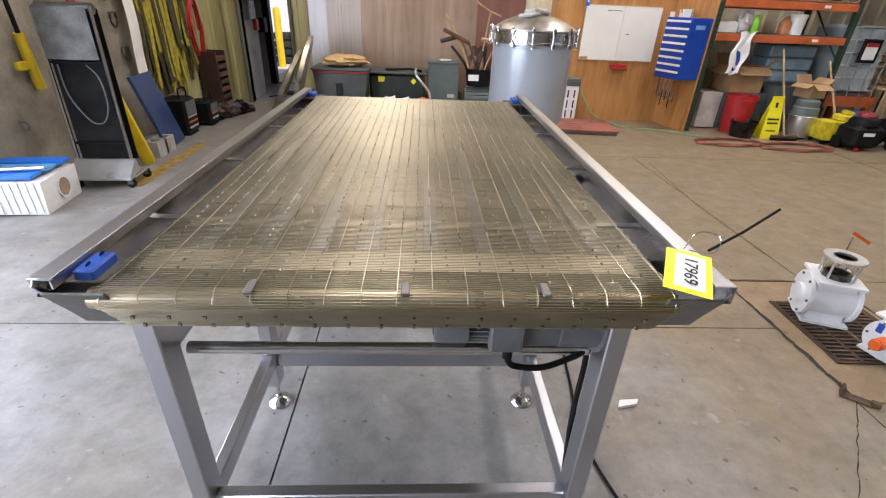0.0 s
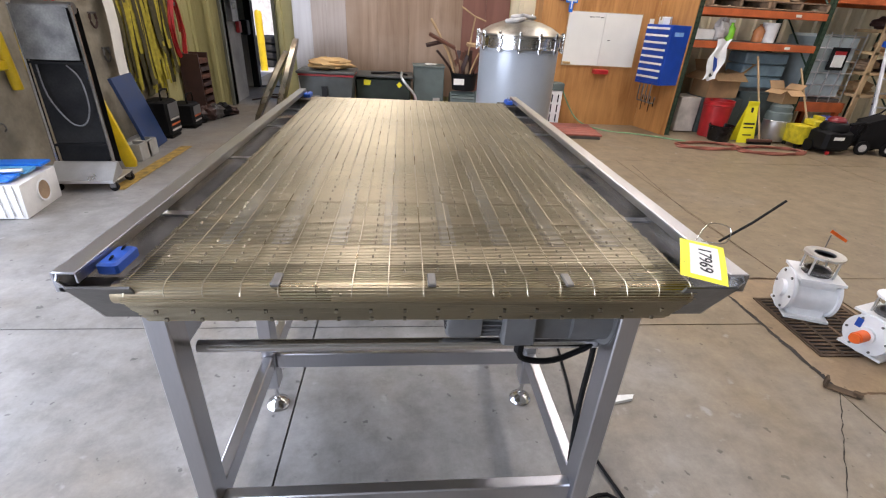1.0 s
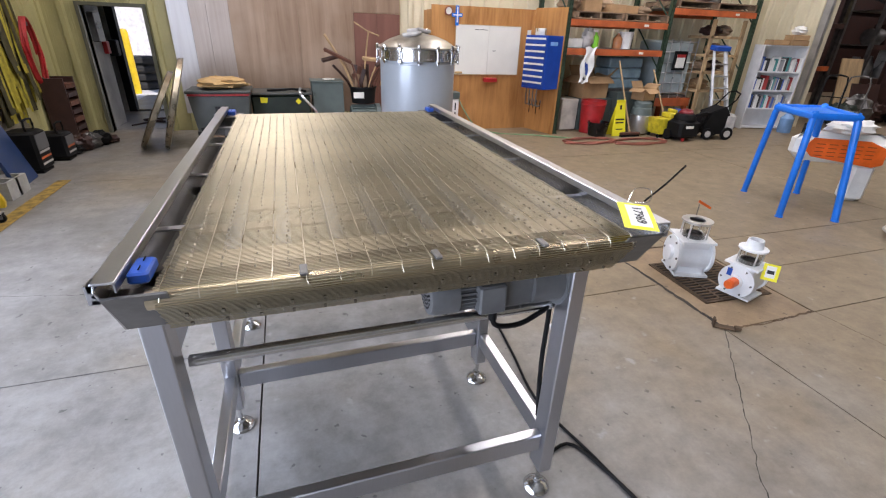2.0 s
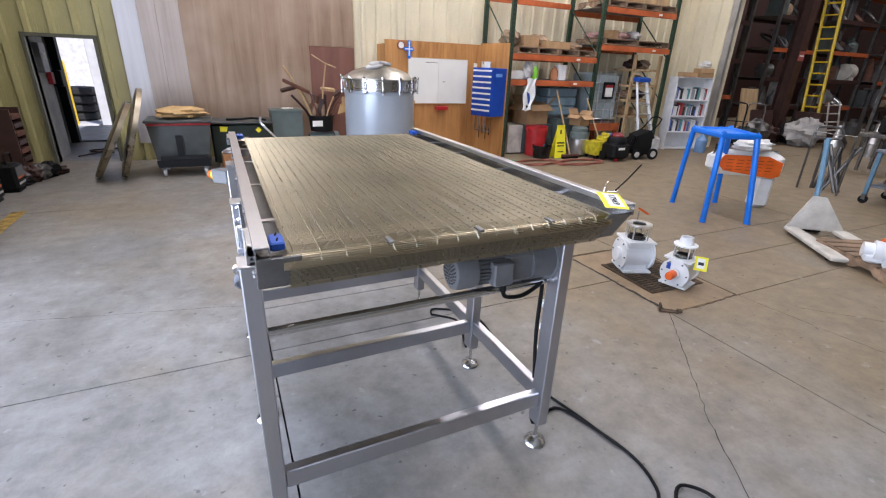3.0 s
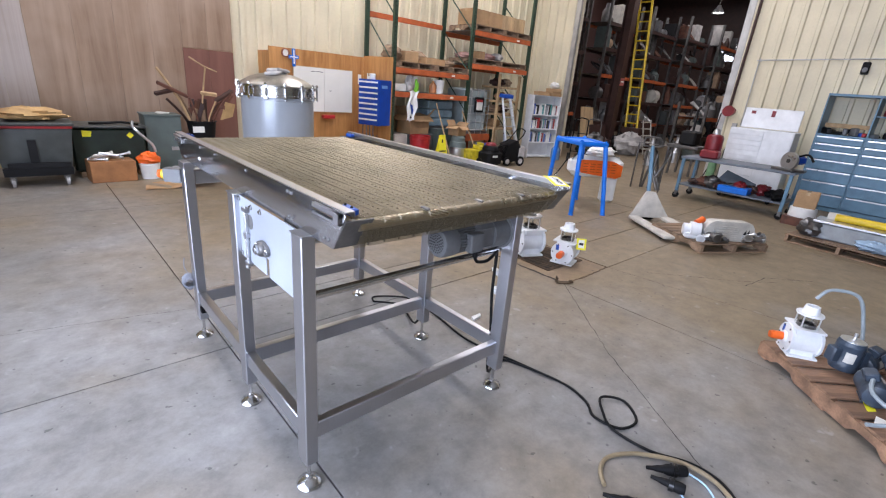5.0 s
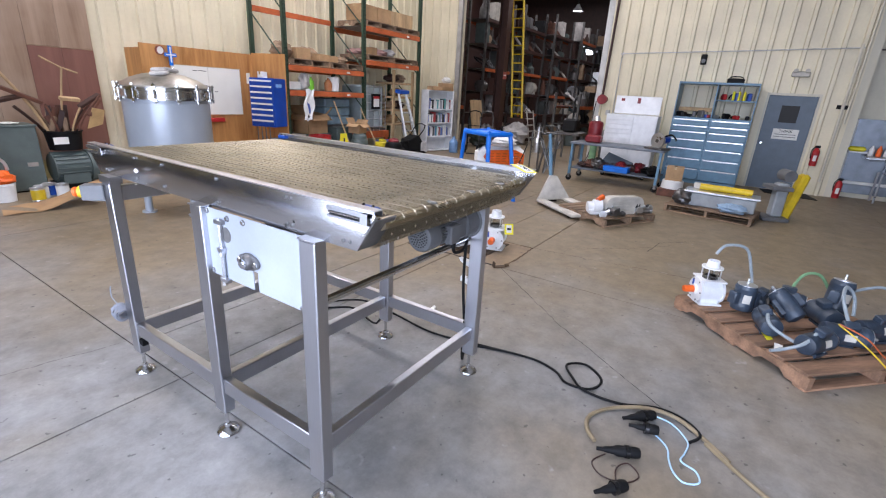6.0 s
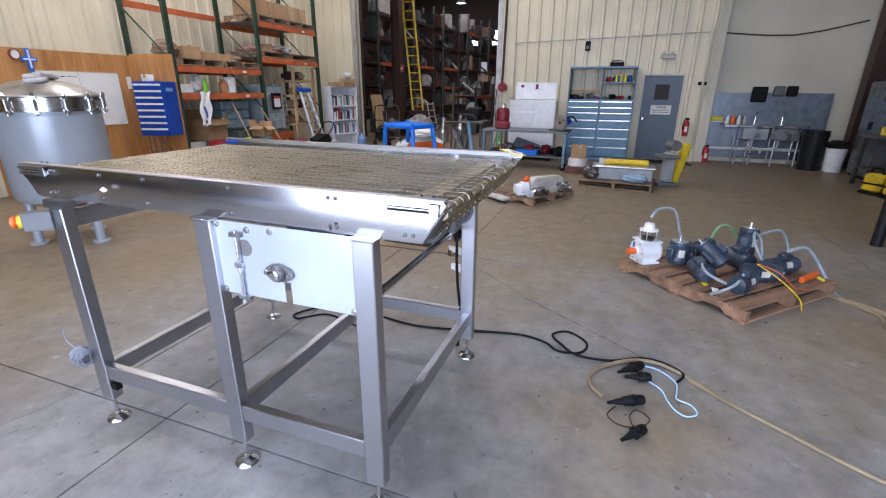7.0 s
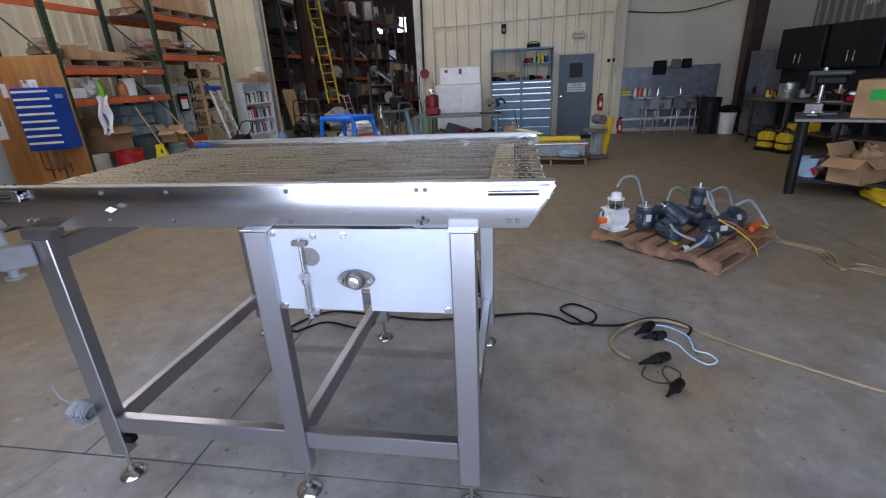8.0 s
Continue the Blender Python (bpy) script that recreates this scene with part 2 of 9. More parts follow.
GREYP = surf("grey_motor_paint", (0.13, 0.132, 0.135), 0.45, var=0.1, scale=9)
NAVY = surf("navy_motor_paint", (0.038, 0.054, 0.078), 0.4, var=0.22, scale=9)
BLUEP = surf("blue_plastic", (0.012, 0.08, 0.42), 0.4, var=0.1)
BLUES = surf("blue_paint", (0.005, 0.17, 0.72), 0.38, var=0.08)
BLUEB = surf("blue_enamel", (0.006, 0.055, 0.36), 0.35, var=0.08)
TEAL = surf("blue_grey_enamel", (0.12, 0.235, 0.34), 0.4, var=0.08)
DOORG = surf("blue_grey_door", (0.115, 0.15, 0.19), 0.5, var=0.06)
ORANGE = surf("orange_beam", (0.52, 0.12, 0.035), 0.45, var=0.14, scale=5)
GREENP = surf("green_upright", (0.03, 0.06, 0.035), 0.5, var=0.15)
YELLOW = surf("yellow_paint", (0.72, 0.50, 0.015), 0.42, var=0.1)
YELLOWT = surf("yellow_tag", (0.86, 0.77, 0.02), 0.5, var=0.04, bump=0.0)
WHITE = surf("white_paint", (0.78, 0.79, 0.80), 0.35, var=0.05)
WHITEP = surf("white_plastic", (0.80, 0.80, 0.78), 0.4, var=0.06)
PAPER = surf("paper", (0.80, 0.79, 0.74), 0.8, var=0.05)
BOARD = surf("whiteboard", (0.82, 0.81, 0.75), 0.22, var=0.03, scale=2, bump=0.02)
BLACK = surf("black_rubber", (0.007, 0.007, 0.0075), 0.6, var=0.2, spec=0.18)
BLACKG = surf("black_gloss", (0.006, 0.006, 0.0065), 0.25, var=0.2)
INK = surf("black_ink", (0.015, 0.015, 0.015), 0.6, var=0.05, bump=0.0)
RED = surf("red_plastic", (0.46, 0.02, 0.022), 0.42, var=0.12)
MAROON = surf("maroon_paint", (0.20, 0.015, 0.02), 0.4, var=0.12)
ORANGEP = surf("orange_plastic", (0.85, 0.14, 0.015), 0.42, var=0.1)
GREENL = surf("lime_green", (0.22, 0.62, 0.03), 0.45, var=0.08)
BINGREEN = surf("dark_green_bin", (0.012, 0.022, 0.015), 0.5, var=0.2)
BINGREY = surf("slate_bin", (0.06, 0.067, 0.064), 0.5, var=0.12)
TEALBOX = surf("grey_green_box", (0.10, 0.128, 0.12), 0.5, var=0.08)
CARD = surf("cardboard", (0.42, 0.26, 0.13), 0.8, var=0.1, scale=4, grain=30)
WOODG = surf("pallet_wood", (0.28, 0.185, 0.115), 0.8, var=0.24, scale=5, grain=40, stretch=(0.3, 2, 2), bump=0.4)
WOODL = surf("pale_wood", (0.50, 0.34, 0.18), 0.7, var=0.16, scale=5, grain=40, stretch=(2, 2, 0.3))
WOODR = surf("red_brown_wood", (0.13, 0.052, 0.032), 0.7, var=0.22, scale=5, stretch=(0.4, 2, 2))
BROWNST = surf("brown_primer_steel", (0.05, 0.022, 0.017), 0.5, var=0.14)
DRUMP = surf("drum_grey_paint", (0.40, 0.44, 0.49), 0.3, 0.25, var=0.04, scale=2, bump=0.02, rvar=0.06)
BEIGE = surf("beige_paint", (0.55, 0.52, 0.46), 0.5, var=0.12)
IBCM = surf("milky_tank", (0.38, 0.44, 0.45), 0.4, var=0.08)
CONDUIT = surf("grey_conduit", (0.27, 0.31, 0.33), 0.4, var=0.1)
PALEBLUE = surf("pale_blue_cord", (0.42, 0.62, 0.80), 0.45, var=0.05)
HOSEY = surf("tan_hose", (0.25, 0.19, 0.11), 0.5, var=0.12)
HOSER = surf("red_brown_hose", (0.27, 0.085, 0.055), 0.5, var=0.12)
HOSEG = surf("green_hose", (0.18, 0.34, 0.18), 0.45, var=0.1)
STRAPY = surf("yellow_webbing", (0.40, 0.33, 0.03), 0.8, var=0.2, scale=14)
STRAPK = surf("dirty_webbing", (0.07, 0.06, 0.022), 0.8, var=0.25, scale=14)
BAG = surf("grey_bag", (0.48, 0.46, 0.44), 0.6, var=0.15)
CLOTH = surf("tan_cloth", (0.52, 0.34, 0.15), 0.9, var=0.12)
DARKC = surf("dark_cabinet", (0.013, 0.013, 0.014), 0.45, var=0.12, spec=0.25)
SINKM = surf("sink_steel", (0.50, 0.51, 0.53), 0.3, 1.0, var=0.08)
TYRE = surf("tyre", (0.02, 0.02, 0.02), 0.8, var=0.2)
LAMPW = surf("lamp_glow", (1.0, 0.97, 0.9), 0.5, var=0.0, emit=6.0)
SKYGLOW = surf("bright_window", (0.9, 0.95, 1.0), 0.5, var=0.0, emit=3.0)
ALU = surf("aluminium", (0.66, 0.67, 0.68), 0.32, 0.9, var=0.06)
GLASSC = glass("clear_sleeve", (0.92, 0.94, 0.93), 0.05)

# ---- mesh tools ----
class G:
    """Collects simple solids into one mesh."""

    def __init__(self):
        self.v, self.f = [], []

    def add(self, vs, fs, m=None):
        k = len(self.v)
        self.v += [tuple(m @ Vector(p)) if m else tuple(p) for p in vs]
        self.f += [tuple(i + k for i in f) for f in fs]
        return self

    def box(self, x0, x1, y0, y1, z0, z1, m=None):
        vs = [(x, y, z) for z in (z0, z1) for y in (y0, y1) for x in (x0, x1)]
        return self.add(vs, [(0, 2, 3, 1), (4, 5, 7, 6), (0, 1, 5, 4), (2, 6, 7, 3), (0, 4, 6, 2), (1, 3, 7, 5)], m)

    def rbox(self, x0, x1, y0, y1, z0, z1, c=0.01, m=None):
        """A box with its four upright and its top and bottom edges broken by a small chamfer."""
        def ring(d, z):
            return [(x0 + d + c, y0 + d, z), (x1 - d - c, y0 + d, z), (x1 - d, y0 + d + c, z), (x1 - d, y1 - d - c, z),
                    (x1 - d - c, y1 - d, z), (x0 + d + c, y1 - d, z), (x0 + d, y1 - d - c, z), (x0 + d, y0 + d + c, z)]
        vs = ring(c, z0) + ring(0, z0 + c) + ring(0, z1 - c) + ring(c, z1)
        fs = [tuple(range(7, -1, -1)), tuple(range(24, 32))]
        for r in range(3):
            fs += [(r * 8 + i, r * 8 + (i + 1) % 8, r * 8 + 8 + (i + 1) % 8, r * 8 + 8 + i) for i in range(8)]
        return self.add(vs, fs, m)

    def cyl(self, p, q, r, r2=None, n=14):
        p, q = Vector(p), Vector(q)
        r2 = r if r2 is None else r2
        d = q - p
        t = d.to_track_quat("Z", "Y").to_matrix().to_4x4()
        t.translation = p
        h = d.length
        vs = [(rr * math.cos(2 * math.pi * i / n), rr * math.sin(2 * math.pi * i / n), z) for rr, z in ((r, 0), (r2, h)) for i in range(n)]
        fs = [(i, (i + 1) % n, n + (i + 1) % n, n + i) for i in range(n)] + [tuple(range(n - 1, -1, -1)), tuple(range(n, 2 * n))]
        return self.add(vs, fs, t)

    def lathe(self, prof, n=24, m=None):
        """Turns a profile of (radius, height) round z."""
        vs = [(r * math.cos(2 * math.pi * i / n), r * math.sin(2 * math.pi * i / n), z) for r, z in prof for i in range(n)]
        fs = [(k * n + i, k * n + (i + 1) % n, (k + 1) * n + (i + 1) % n, (k + 1) * n + i) for k in range(len(prof) - 1) for i in range(n)]
        fs += [tuple(range(n - 1, -1, -1)), tuple(range((len(prof) - 1) * n, len(prof) * n))]
        return self.add(vs, fs, m)

    def tube(self, pts, r, n=8, smooth=4, closed=False):
        """A round bar or hose through the points, rounded by a spline."""
        pts = [Vector(p) for p in pts]
        path = []
        if smooth and len(pts) > 2:
            for i in range(len(pts) - 1):
                a, b_, c, d = pts[max(i - 1, 0)], pts[i], pts[i + 1], pts[min(i + 2, len(pts) - 1)]
                for s in range(smooth):
                    t = s / smooth
                    path.append(0.5 * (2 * b_ + (c - a) * t + (2 * a - 5 * b_ + 4 * c - d) * t * t + (3 * b_ - a - 3 * c + d) * t ** 3))
            path.append(pts[-1])
        else:
            path = pts
        vs, up = [], Vector((0, 0, 1))
        for i, p in enumerate(path):
            d = (path[min(i + 1, len(path) - 1)] - path[max(i - 1, 0)]).normalized()
            side = d.cross(up)
            if side.length < 0.05:
                side = d.cross(Vector((1, 0, 0)))
            side.normalize()
            top = side.cross(d).normalized()
            vs += [tuple(p + r * (math.cos(2 * math.pi * k / n) * side + math.sin(2 * math.pi * k / n) * top)) for k in range(n)]
        fs = [(i * n + k, i * n + (k + 1) % n, (i + 1) * n + (k + 1) % n, (i + 1) * n + k) for i in range(len(path) - 1) for k in range(n)]
        fs += [tuple(range(n - 1, -1, -1)), tuple(range((len(path) - 1) * n, len(path) * n))]
        return self.add(vs, fs)

    def prism(self, poly, axis, a, b, m=None):
        """Extrudes a flat outline along x, y or z from a to b."""
        k = len(poly)
        put = {"x": lambda u, v, w: (w, u, v), "y": lambda u, v, w: (u, w, v), "z": lambda u, v, w: (u, v, w)}[axis]
        vs = [put(u, v, w) for w in (a, b) for u, v in poly]
        fs = [(i, (i + 1) % k, k + (i + 1) % k, k + i) for i in range(k)] + [tuple(range(k - 1, -1, -1)), tuple(range(k, 2 * k))]
        return self.add(vs, fs, m)

    def grid(self, fn, nu, nv):
        vs = [fn(i / nu, j / nv) for j in range(nv + 1) for i in range(nu + 1)]
        fs = [(j * (nu + 1) + i, j * (nu + 1) + i + 1, (j + 1) * (nu + 1) + i + 1, (j + 1) * (nu + 1) + i) for j in range(nv) for i in range(nu)]
        return self.add(vs, fs)

    def mesh(self, name, bevel=0.0, flip=True, crisp=True):
        me = bpy.data.meshes.new(name)
        me.from_pydata(self.v, [], self.f)
        if flip or bevel:
            bm = bmesh.new()
            bm.from_mesh(me)
            bmesh.ops.recalc_face_normals(bm, faces=bm.faces)
            if bevel:
                es = [e for e in bm.edges if len(e.link_faces) == 2 and e.calc_face_angle(0) > 0.6]
                bmesh.ops.bevel(bm, geom=es, offset=bevel, segments=2, profile=0.6, affect="EDGES", clamp_overlap=True)
            bm.to_mesh(me)
            bm.free()
        for p in me.polygons:
            p.use_smooth = True
        if crisp:
            me.set_sharp_from_angle(angle=radians(35))
        return me


def part(name, g, material, parent, label="", bevel=0.0, at=None, kind=""):
    ob = new(name, g.mesh(name, bevel))
    ob.data.materials.append(material)
    ob.parent = parent
    if at is not None:
        ob.matrix_basis = at
    return tagged(ob, label, kind=kind)


def thing(name, label, category, x=0, y=0, z=0, rz=0, group="", rx=0, ry=0):
    ob = new(name)
    ob.empty_display_size = 0.1
    ob.matrix_world = pose(x, y, z, rx, ry, rz)
    return tagged(ob, label, category, group)


def solid(name, g, material, label, category="", group="", kind="", bevel=0.0, at=None):
    """A thing, or a piece of the setting, that is one mesh."""
    ob = new(name, g.mesh(name, bevel))
    ob.data.materials.append(material)
    if at is not None:
        ob.matrix_world = at
    return tagged(ob, label, category, group, kind)


def share(name, src, parent, m):
    """One more piece on the mesh of another."""
    ob = new(name, src.data)
    ob.parent = parent
    ob.matrix_basis = m
    return ob


def letters(txt, size, material, parent, m, name="lettering"):
    cu = bpy.data.curves.new(name, "FONT")
    cu.body, cu.size, cu.align_x, cu.align_y, cu.extrude = txt, size, "CENTER", "CENTER", 0.0004
    tmp = bpy.data.objects.new(name, cu)
    me = bpy.data.meshes.new_from_object(tmp)
    bpy.data.objects.remove(tmp)
    ob = new(name, me)
    me.materials.clear()
    me.materials.append(material)
    ob.parent = parent
    ob.matrix_basis = m
    return ob


def rnd(a, b):
    return random.uniform(a, b)

# ---- floor ----
ground = G().box(-60, 60, -60, 60, -0.32, -0.13)
solid("ground", ground, GROUND, "pale gravel yard round the building", kind="structure")
floor = solid("floor", G().box(-3.7, 27.0, -6.2, 14.2, -0.13, -0.025), JOINT, "stained grey concrete workshop floor with sawn joints", kind="structure")


def slab(x0, x1, y0, y1, gap=0.0045):
    return part("slab", G().box(x0 + gap, x1 - gap, y0 + gap, y1 - gap, -0.03, 0.0), CONC, floor)


XL = (-3.7, -0.48, 6.4, 11.2, 18.0, 27.0)
for xa, xb in zip(XL, XL[1:]):
    for ya, yb in ((-6.2, -2.2), (-2.2, 2.34), (2.34, 6.15), (6.15, 9.4), (9.4, 14.2)):
        if xa == -0.48 and ya in (-2.2, 2.34):
            continue
        slab(xa, xb, ya, yb)
# the bay with the drain: slabs cut round a newer, browner patch
slab(-0.48, 2.42, -2.2, 2.34)
slab(2.42, 6.4, -2.2, 1.72)
slab(3.25, 6.4, 1.72, 2.34)
slab(-0.48, 2.42, 2.34, 2.92)
slab(3.25, 6.4, 2.34, 2.92)
slab(-0.48, 3.05, 2.92, 6.15)
slab(3.05, 6.4, 2.92, 6.15)
part("patch", G().box(2.426, 3.244, 1.726, 2.914, -0.03, -0.004), PATCH, floor, "newer tan concrete patch round the drain")


def crack(pts, w, mat, label):
    """An uneven crack, laid as a thin dark strip of dirt."""
    g = G()
    fine = []
    for (xa, ya), (xb, yb) in zip(pts, pts[1:]):
        k = max(2, int(math.hypot(xb - xa, yb - ya) / 0.05))
        for i in range(k):
            t = i / k
            fine.append((xa + (xb - xa) * t + rnd(-0.007, 0.007), ya + (yb - ya) * t + rnd(-0.007, 0.007)))
    fine.append(pts[-1])
    for (xa, ya), (xb, yb) in zip(fine, fine[1:]):
        d = Vector((xb - xa, yb - ya)).normalized()
        s = Vector((-d.y, d.x)) * w * rnd(0.3, 1.0)
        s2 = Vector((-d.y, d.x)) * w * rnd(0.3, 1.0)
        g.add([(xa + s.x, ya + s.y, 0.002), (xa - s.x, ya - s.y, 0.002), (xb - s2.x, yb - s2.y, 0.002), (xb + s2.x, yb + s2.y, 0.002)], [(0, 1, 2, 3)])
    return part("crack", g, mat, floor, label)


crack(((2.41, 1.72), (2.1, 1.36), (1.63, 0.82), (1.19, 0.21), (0.9, -0.2)), 0.0035, JOINT, "thin dark crack")
crack(((3.25, 1.72), (3.32, 1.1), (3.43, 0.45), (3.5, -0.6)), 0.004, RUST, "rusty crack")
crack(((2.40, 2.92), (2.42, 2.3), (2.43, 1.72)), 0.020, JOINT, "wide broken joint filled with dirt")
crack(((2.42, 1.72), (2.8, 1.70), (3.25, 1.73)), 0.012, RUST, "broken joint filled with dirt")
crack(((2.42, 2.92), (2.7, 2.93), (3.05, 2.92)), 0.010, RUST, "broken joint filled with dirt")
crack(((3.05, 2.95), (3.02, 4.3), (3.18, 5.9)), 0.006, RUST, "thin rusty crack")
crack(((3.5, 1.4), (4.2, 0.7), (4.6, 0.4)), 0.004, RUST, "thin rusty crack")
crack(((4.1, 0.62), (4.6, 0.56), (5.0, 0.2)), 0.004, JOINT, "thin dark crack")
crack(((-2.3, 3.4), (-1.4, 3.2), (-0.49, 3.0)), 0.002, JOINT, "hairline crack")
line = G().box(-2.88, -2.74, 4.6, 6.25, 0.0015, 0.004)
part("floor_line", line, surf("worn_yellow_line", (0.42, 0.27, 0.06), 0.7, var=0.3, scale=12), floor, "worn yellow painted line")


# ---- walls ----
def siding(name, axis, at, inward, a, b, z0, z1, mat, label, holes=(), pitch=0.305, rib=0.05, thick=0.14):
    """A ribbed metal wall: flat sheet with upright ribs towards the room. axis is the one that it runs along."""
    g = G()
    def blk(u0, u1, w0, w1, d0, d1):
        lo, hi = sorted((at + inward * d0, at + inward * d1))
        if axis == "x":
            g.box(u0, u1, lo, hi, w0, w1)
        else:
            g.box(lo, hi, u0, u1, w0, w1)
    spans = [(a, b, z0, z1)]
    for h0, h1, g0, g1 in holes:
        cut = []
        for u0, u1, w0, w1 in spans:
            if h1 <= u0 or h0 >= u1 or g1 <= w0 or g0 >= w1:
                cut.append((u0, u1, w0, w1))
                continue
            if h0 > u0:
                cut.append((u0, h0, w0, w1))
            if h1 < u1:
                cut.append((h1, u1, w0, w1))
            if g1 < w1:
                cut.append((max(u0, h0), min(u1, h1), g1, w1))
            if g0 > w0:
                cut.append((max(u0, h0), min(u1, h1), w0, g0))
        spans = cut
    for u0, u1, w0, w1 in spans:
        blk(u0, u1, w0, w1, -thick, 0)
        if not rib:
            continue
        k = math.ceil((u0 + 0.04) / pitch)
        while k * pitch < u1 - 0.04:
            c = k * pitch
            prof = [(c - 0.048, 0), (c - 0.03, rib), (c + 0.03, rib), (c + 0.048, 0)]
            for s in (-0.115, -0.085, 0.085, 0.115):
                if u0 < c + s - 0.01 and c + s + 0.01 < u1:
                    blk(c + s - 0.006, c + s + 0.006, w0, w1, -0.002, 0.004)
            poly = [(u, at + inward * d) for u, d in prof]
            if axis == "y":
                poly = [(p, u) for u, p in poly]
            g.prism(poly, "z", w0, w1)
            k += 1
    return solid(name, g, mat, label, kind="structure")


TOP = 6.2
siding("wall_north", "x", 9.2, -1, 1.95, 11.14, 0, TOP, CREAM, "cream ribbed metal wall behind the pallet rack")
siding("wall_north_west", "x", 9.2, -1, -3.84, 1.95, 0, TOP, OLIVE, "olive ribbed metal wall with a doorway", holes=((-3.1, -2.25, 0, 1.93),))
siding("wall_east", "y", 11.0, -1, -1.66, 9.2, 0, TOP, CREAM, "cream ribbed metal wall with a tall opening and a steel door", holes=((3.5, 7.72, 0, 5.2), (-1.13, -0.18, 0, 2.05)))
siding("wall_east_panel", "y", 11.42, -1, -4.6, -1.66, 0, TOP, CREAMFLAT, "flat cream wall behind the sink", rib=0)
solid("wall_return", G().box(11.0, 11.42, -1.80, -1.66, 0, TOP), CREAMFLAT, "short cream wall end", kind="structure")
siding("wall_east_south", "y", 11.42, -1, -6.2, -4.6, 0, TOP, CREAMFLAT, "flat cream wall", rib=0)
# mostly unseen wall, darkened so that south-facing steel reflects less light
siding("wall_south", "x", -6.2, 1, -3.7, 11.42, 0, TOP, surf("darkened_siding", (0.26, 0.25, 0.21), 0.5, var=0.08, scale=1.2), "darkened grey ribbed metal wall")
siding("wall_west", "y", -3.7, 1, -6.2, 9.2, 0, TOP, DIRTWALL, "grimy wallboard with a wide open bay door", holes=((-3.6, 3.6, 0, 4.3),), rib=0)
siding("wall_west_siding", "y", -3.66, 1, 7.9, 9.16, 0, TOP, OLIVE, "olive ribbed metal cladding", thick=0.03)

roof = G()
xs = sorted({-3.84, 11.56} | {sx + s for sx, _ in SKYL for s in (-0.35, 0.35)})
ys = sorted({-6.34, 9.34} | {sy + s for _, sy in SKYL for s in (-1.7, 1.7)})
for xa, xb in zip(xs, xs[1:]):
    for ya, yb in zip(ys, ys[1:]):
        cx, cy = (xa + xb) / 2, (ya + yb) / 2
        if not any(abs(cx - sx) < 0.35 and abs(cy - sy) < 1.7 for sx, sy in SKYL):
            roof.box(xa, xb, ya, yb, TOP, TOP + 0.15)
solid("ceiling", roof, ROOFM, "pale lined metal ceiling with skylights", kind="structure")
for sx, sy in SKYL:
    solid("skylight", G().box(sx - 0.349, sx + 0.349, sy - 1.699, sy + 1.699, TOP + 0.06, TOP + 0.075), SKYGLOW, "translucent ribbed skylight panel", kind="structure")

# trims of the openings
tr = G().box(10.93, 11.02, 7.72, 7.86, 0, 5.3).box(10.93, 11.02, 3.36, 3.5, 0, 5.3).box(10.93, 11.02, 3.5, 7.72, 5.2, 5.34)
solid("trim_east_opening", tr, TRIMM, "galvanised door track and jambs of the tall opening", kind="structure")
tr = G().box(-3.15, -3.1, 9.13, 9.36, 0, 1.98).box(-2.25, -2.2, 9.13, 9.36, 0, 1.98).box(-3.1, -2.25, 9.13, 9.36, 1.93, 1.98)
solid("trim_doorway", tr, surf("dark_trim", (0.10, 0.10, 0.07), 0.5), "dark metal frame of the doorway", kind="structure")
tr = G().box(-3.86, -3.66, -3.75, -3.6, 0, 4.45).box(-3.86, -3.66, 3.6, 3.75, 0, 4.45).box(-3.86, -3.66, -3.6, 3.6, 4.3, 4.45)
solid("trim_bay_door", tr, TRIMM, "galvanised frame of the bay door", kind="structure")
solid("baseboard", G().box(10.955, 10.985, 1.6, 3.3, 0, 0.1), TRIMM, "metal base flashing", kind="structure")

# passage behind the doorway, open to the yard
solid("wall_passage", G().box(-4.2, -4.1, 9.34, 11.6, 0, 2.5).box(-4.2, -1.2, 9.34, 11.6, 2.4, 2.5).box(-4.1, -3.84, 9.34, 9.4, 0, 2.4)
      .box(-1.3, -1.2, 9.34, 11.6, 0, 2.4).box(-4.1, -3.42, 11.5, 11.6, 0, 2.4), surf("passage_board", (0.42, 0.40, 0.37), 0.7, var=0.16, scale=2.2), "grey walls of a short passage", kind="structure")
solid("wall_passage_side", G().box(-3.26, -3.16, 9.36, 10.2, 0, 2.4), surf("passage_board", (0.42, 0.40, 0.37)), "grey wall end beside the doorway", kind="structure")
solid("trim_passage", G().box(-3.42, -3.28, 11.44, 11.62, 0, 2.4), BLACK, "dark door post at the end of the passage", kind="structure")
solid("sill_passage", G().box(-3.28, -1.3, 11.5, 11.6, 0, 0.03), STEELD, "dark steel threshold of the passage", kind="structure")
solid("yard_apron", G().box(-7.5, 2.0, 11.62, 19.0, -0.13, -0.03), surf("pale_apron", (0.62, 0.61, 0.60), 0.85, var=0.1, scale=1.2), "pale sunlit concrete apron outside", kind="structure")
post = thing("canopy_post", "white painted square canopy post standing in the sunlight", "post", -3.28, 14.6, -0.03)
part("post", G().rbox(-0.12, 0.12, -0.12, 0.12, 0, 3.4, 0.012), WHITE, post)
part("base_plate", G().rbox(-0.2, 0.2, -0.2, 0.2, 0, 0.015, 0.003), STEELD, post)
bol = thing("bollard", "yellow steel bollard standing outside in the sunlight", "bollard", -4.05, 14.75, -0.03)
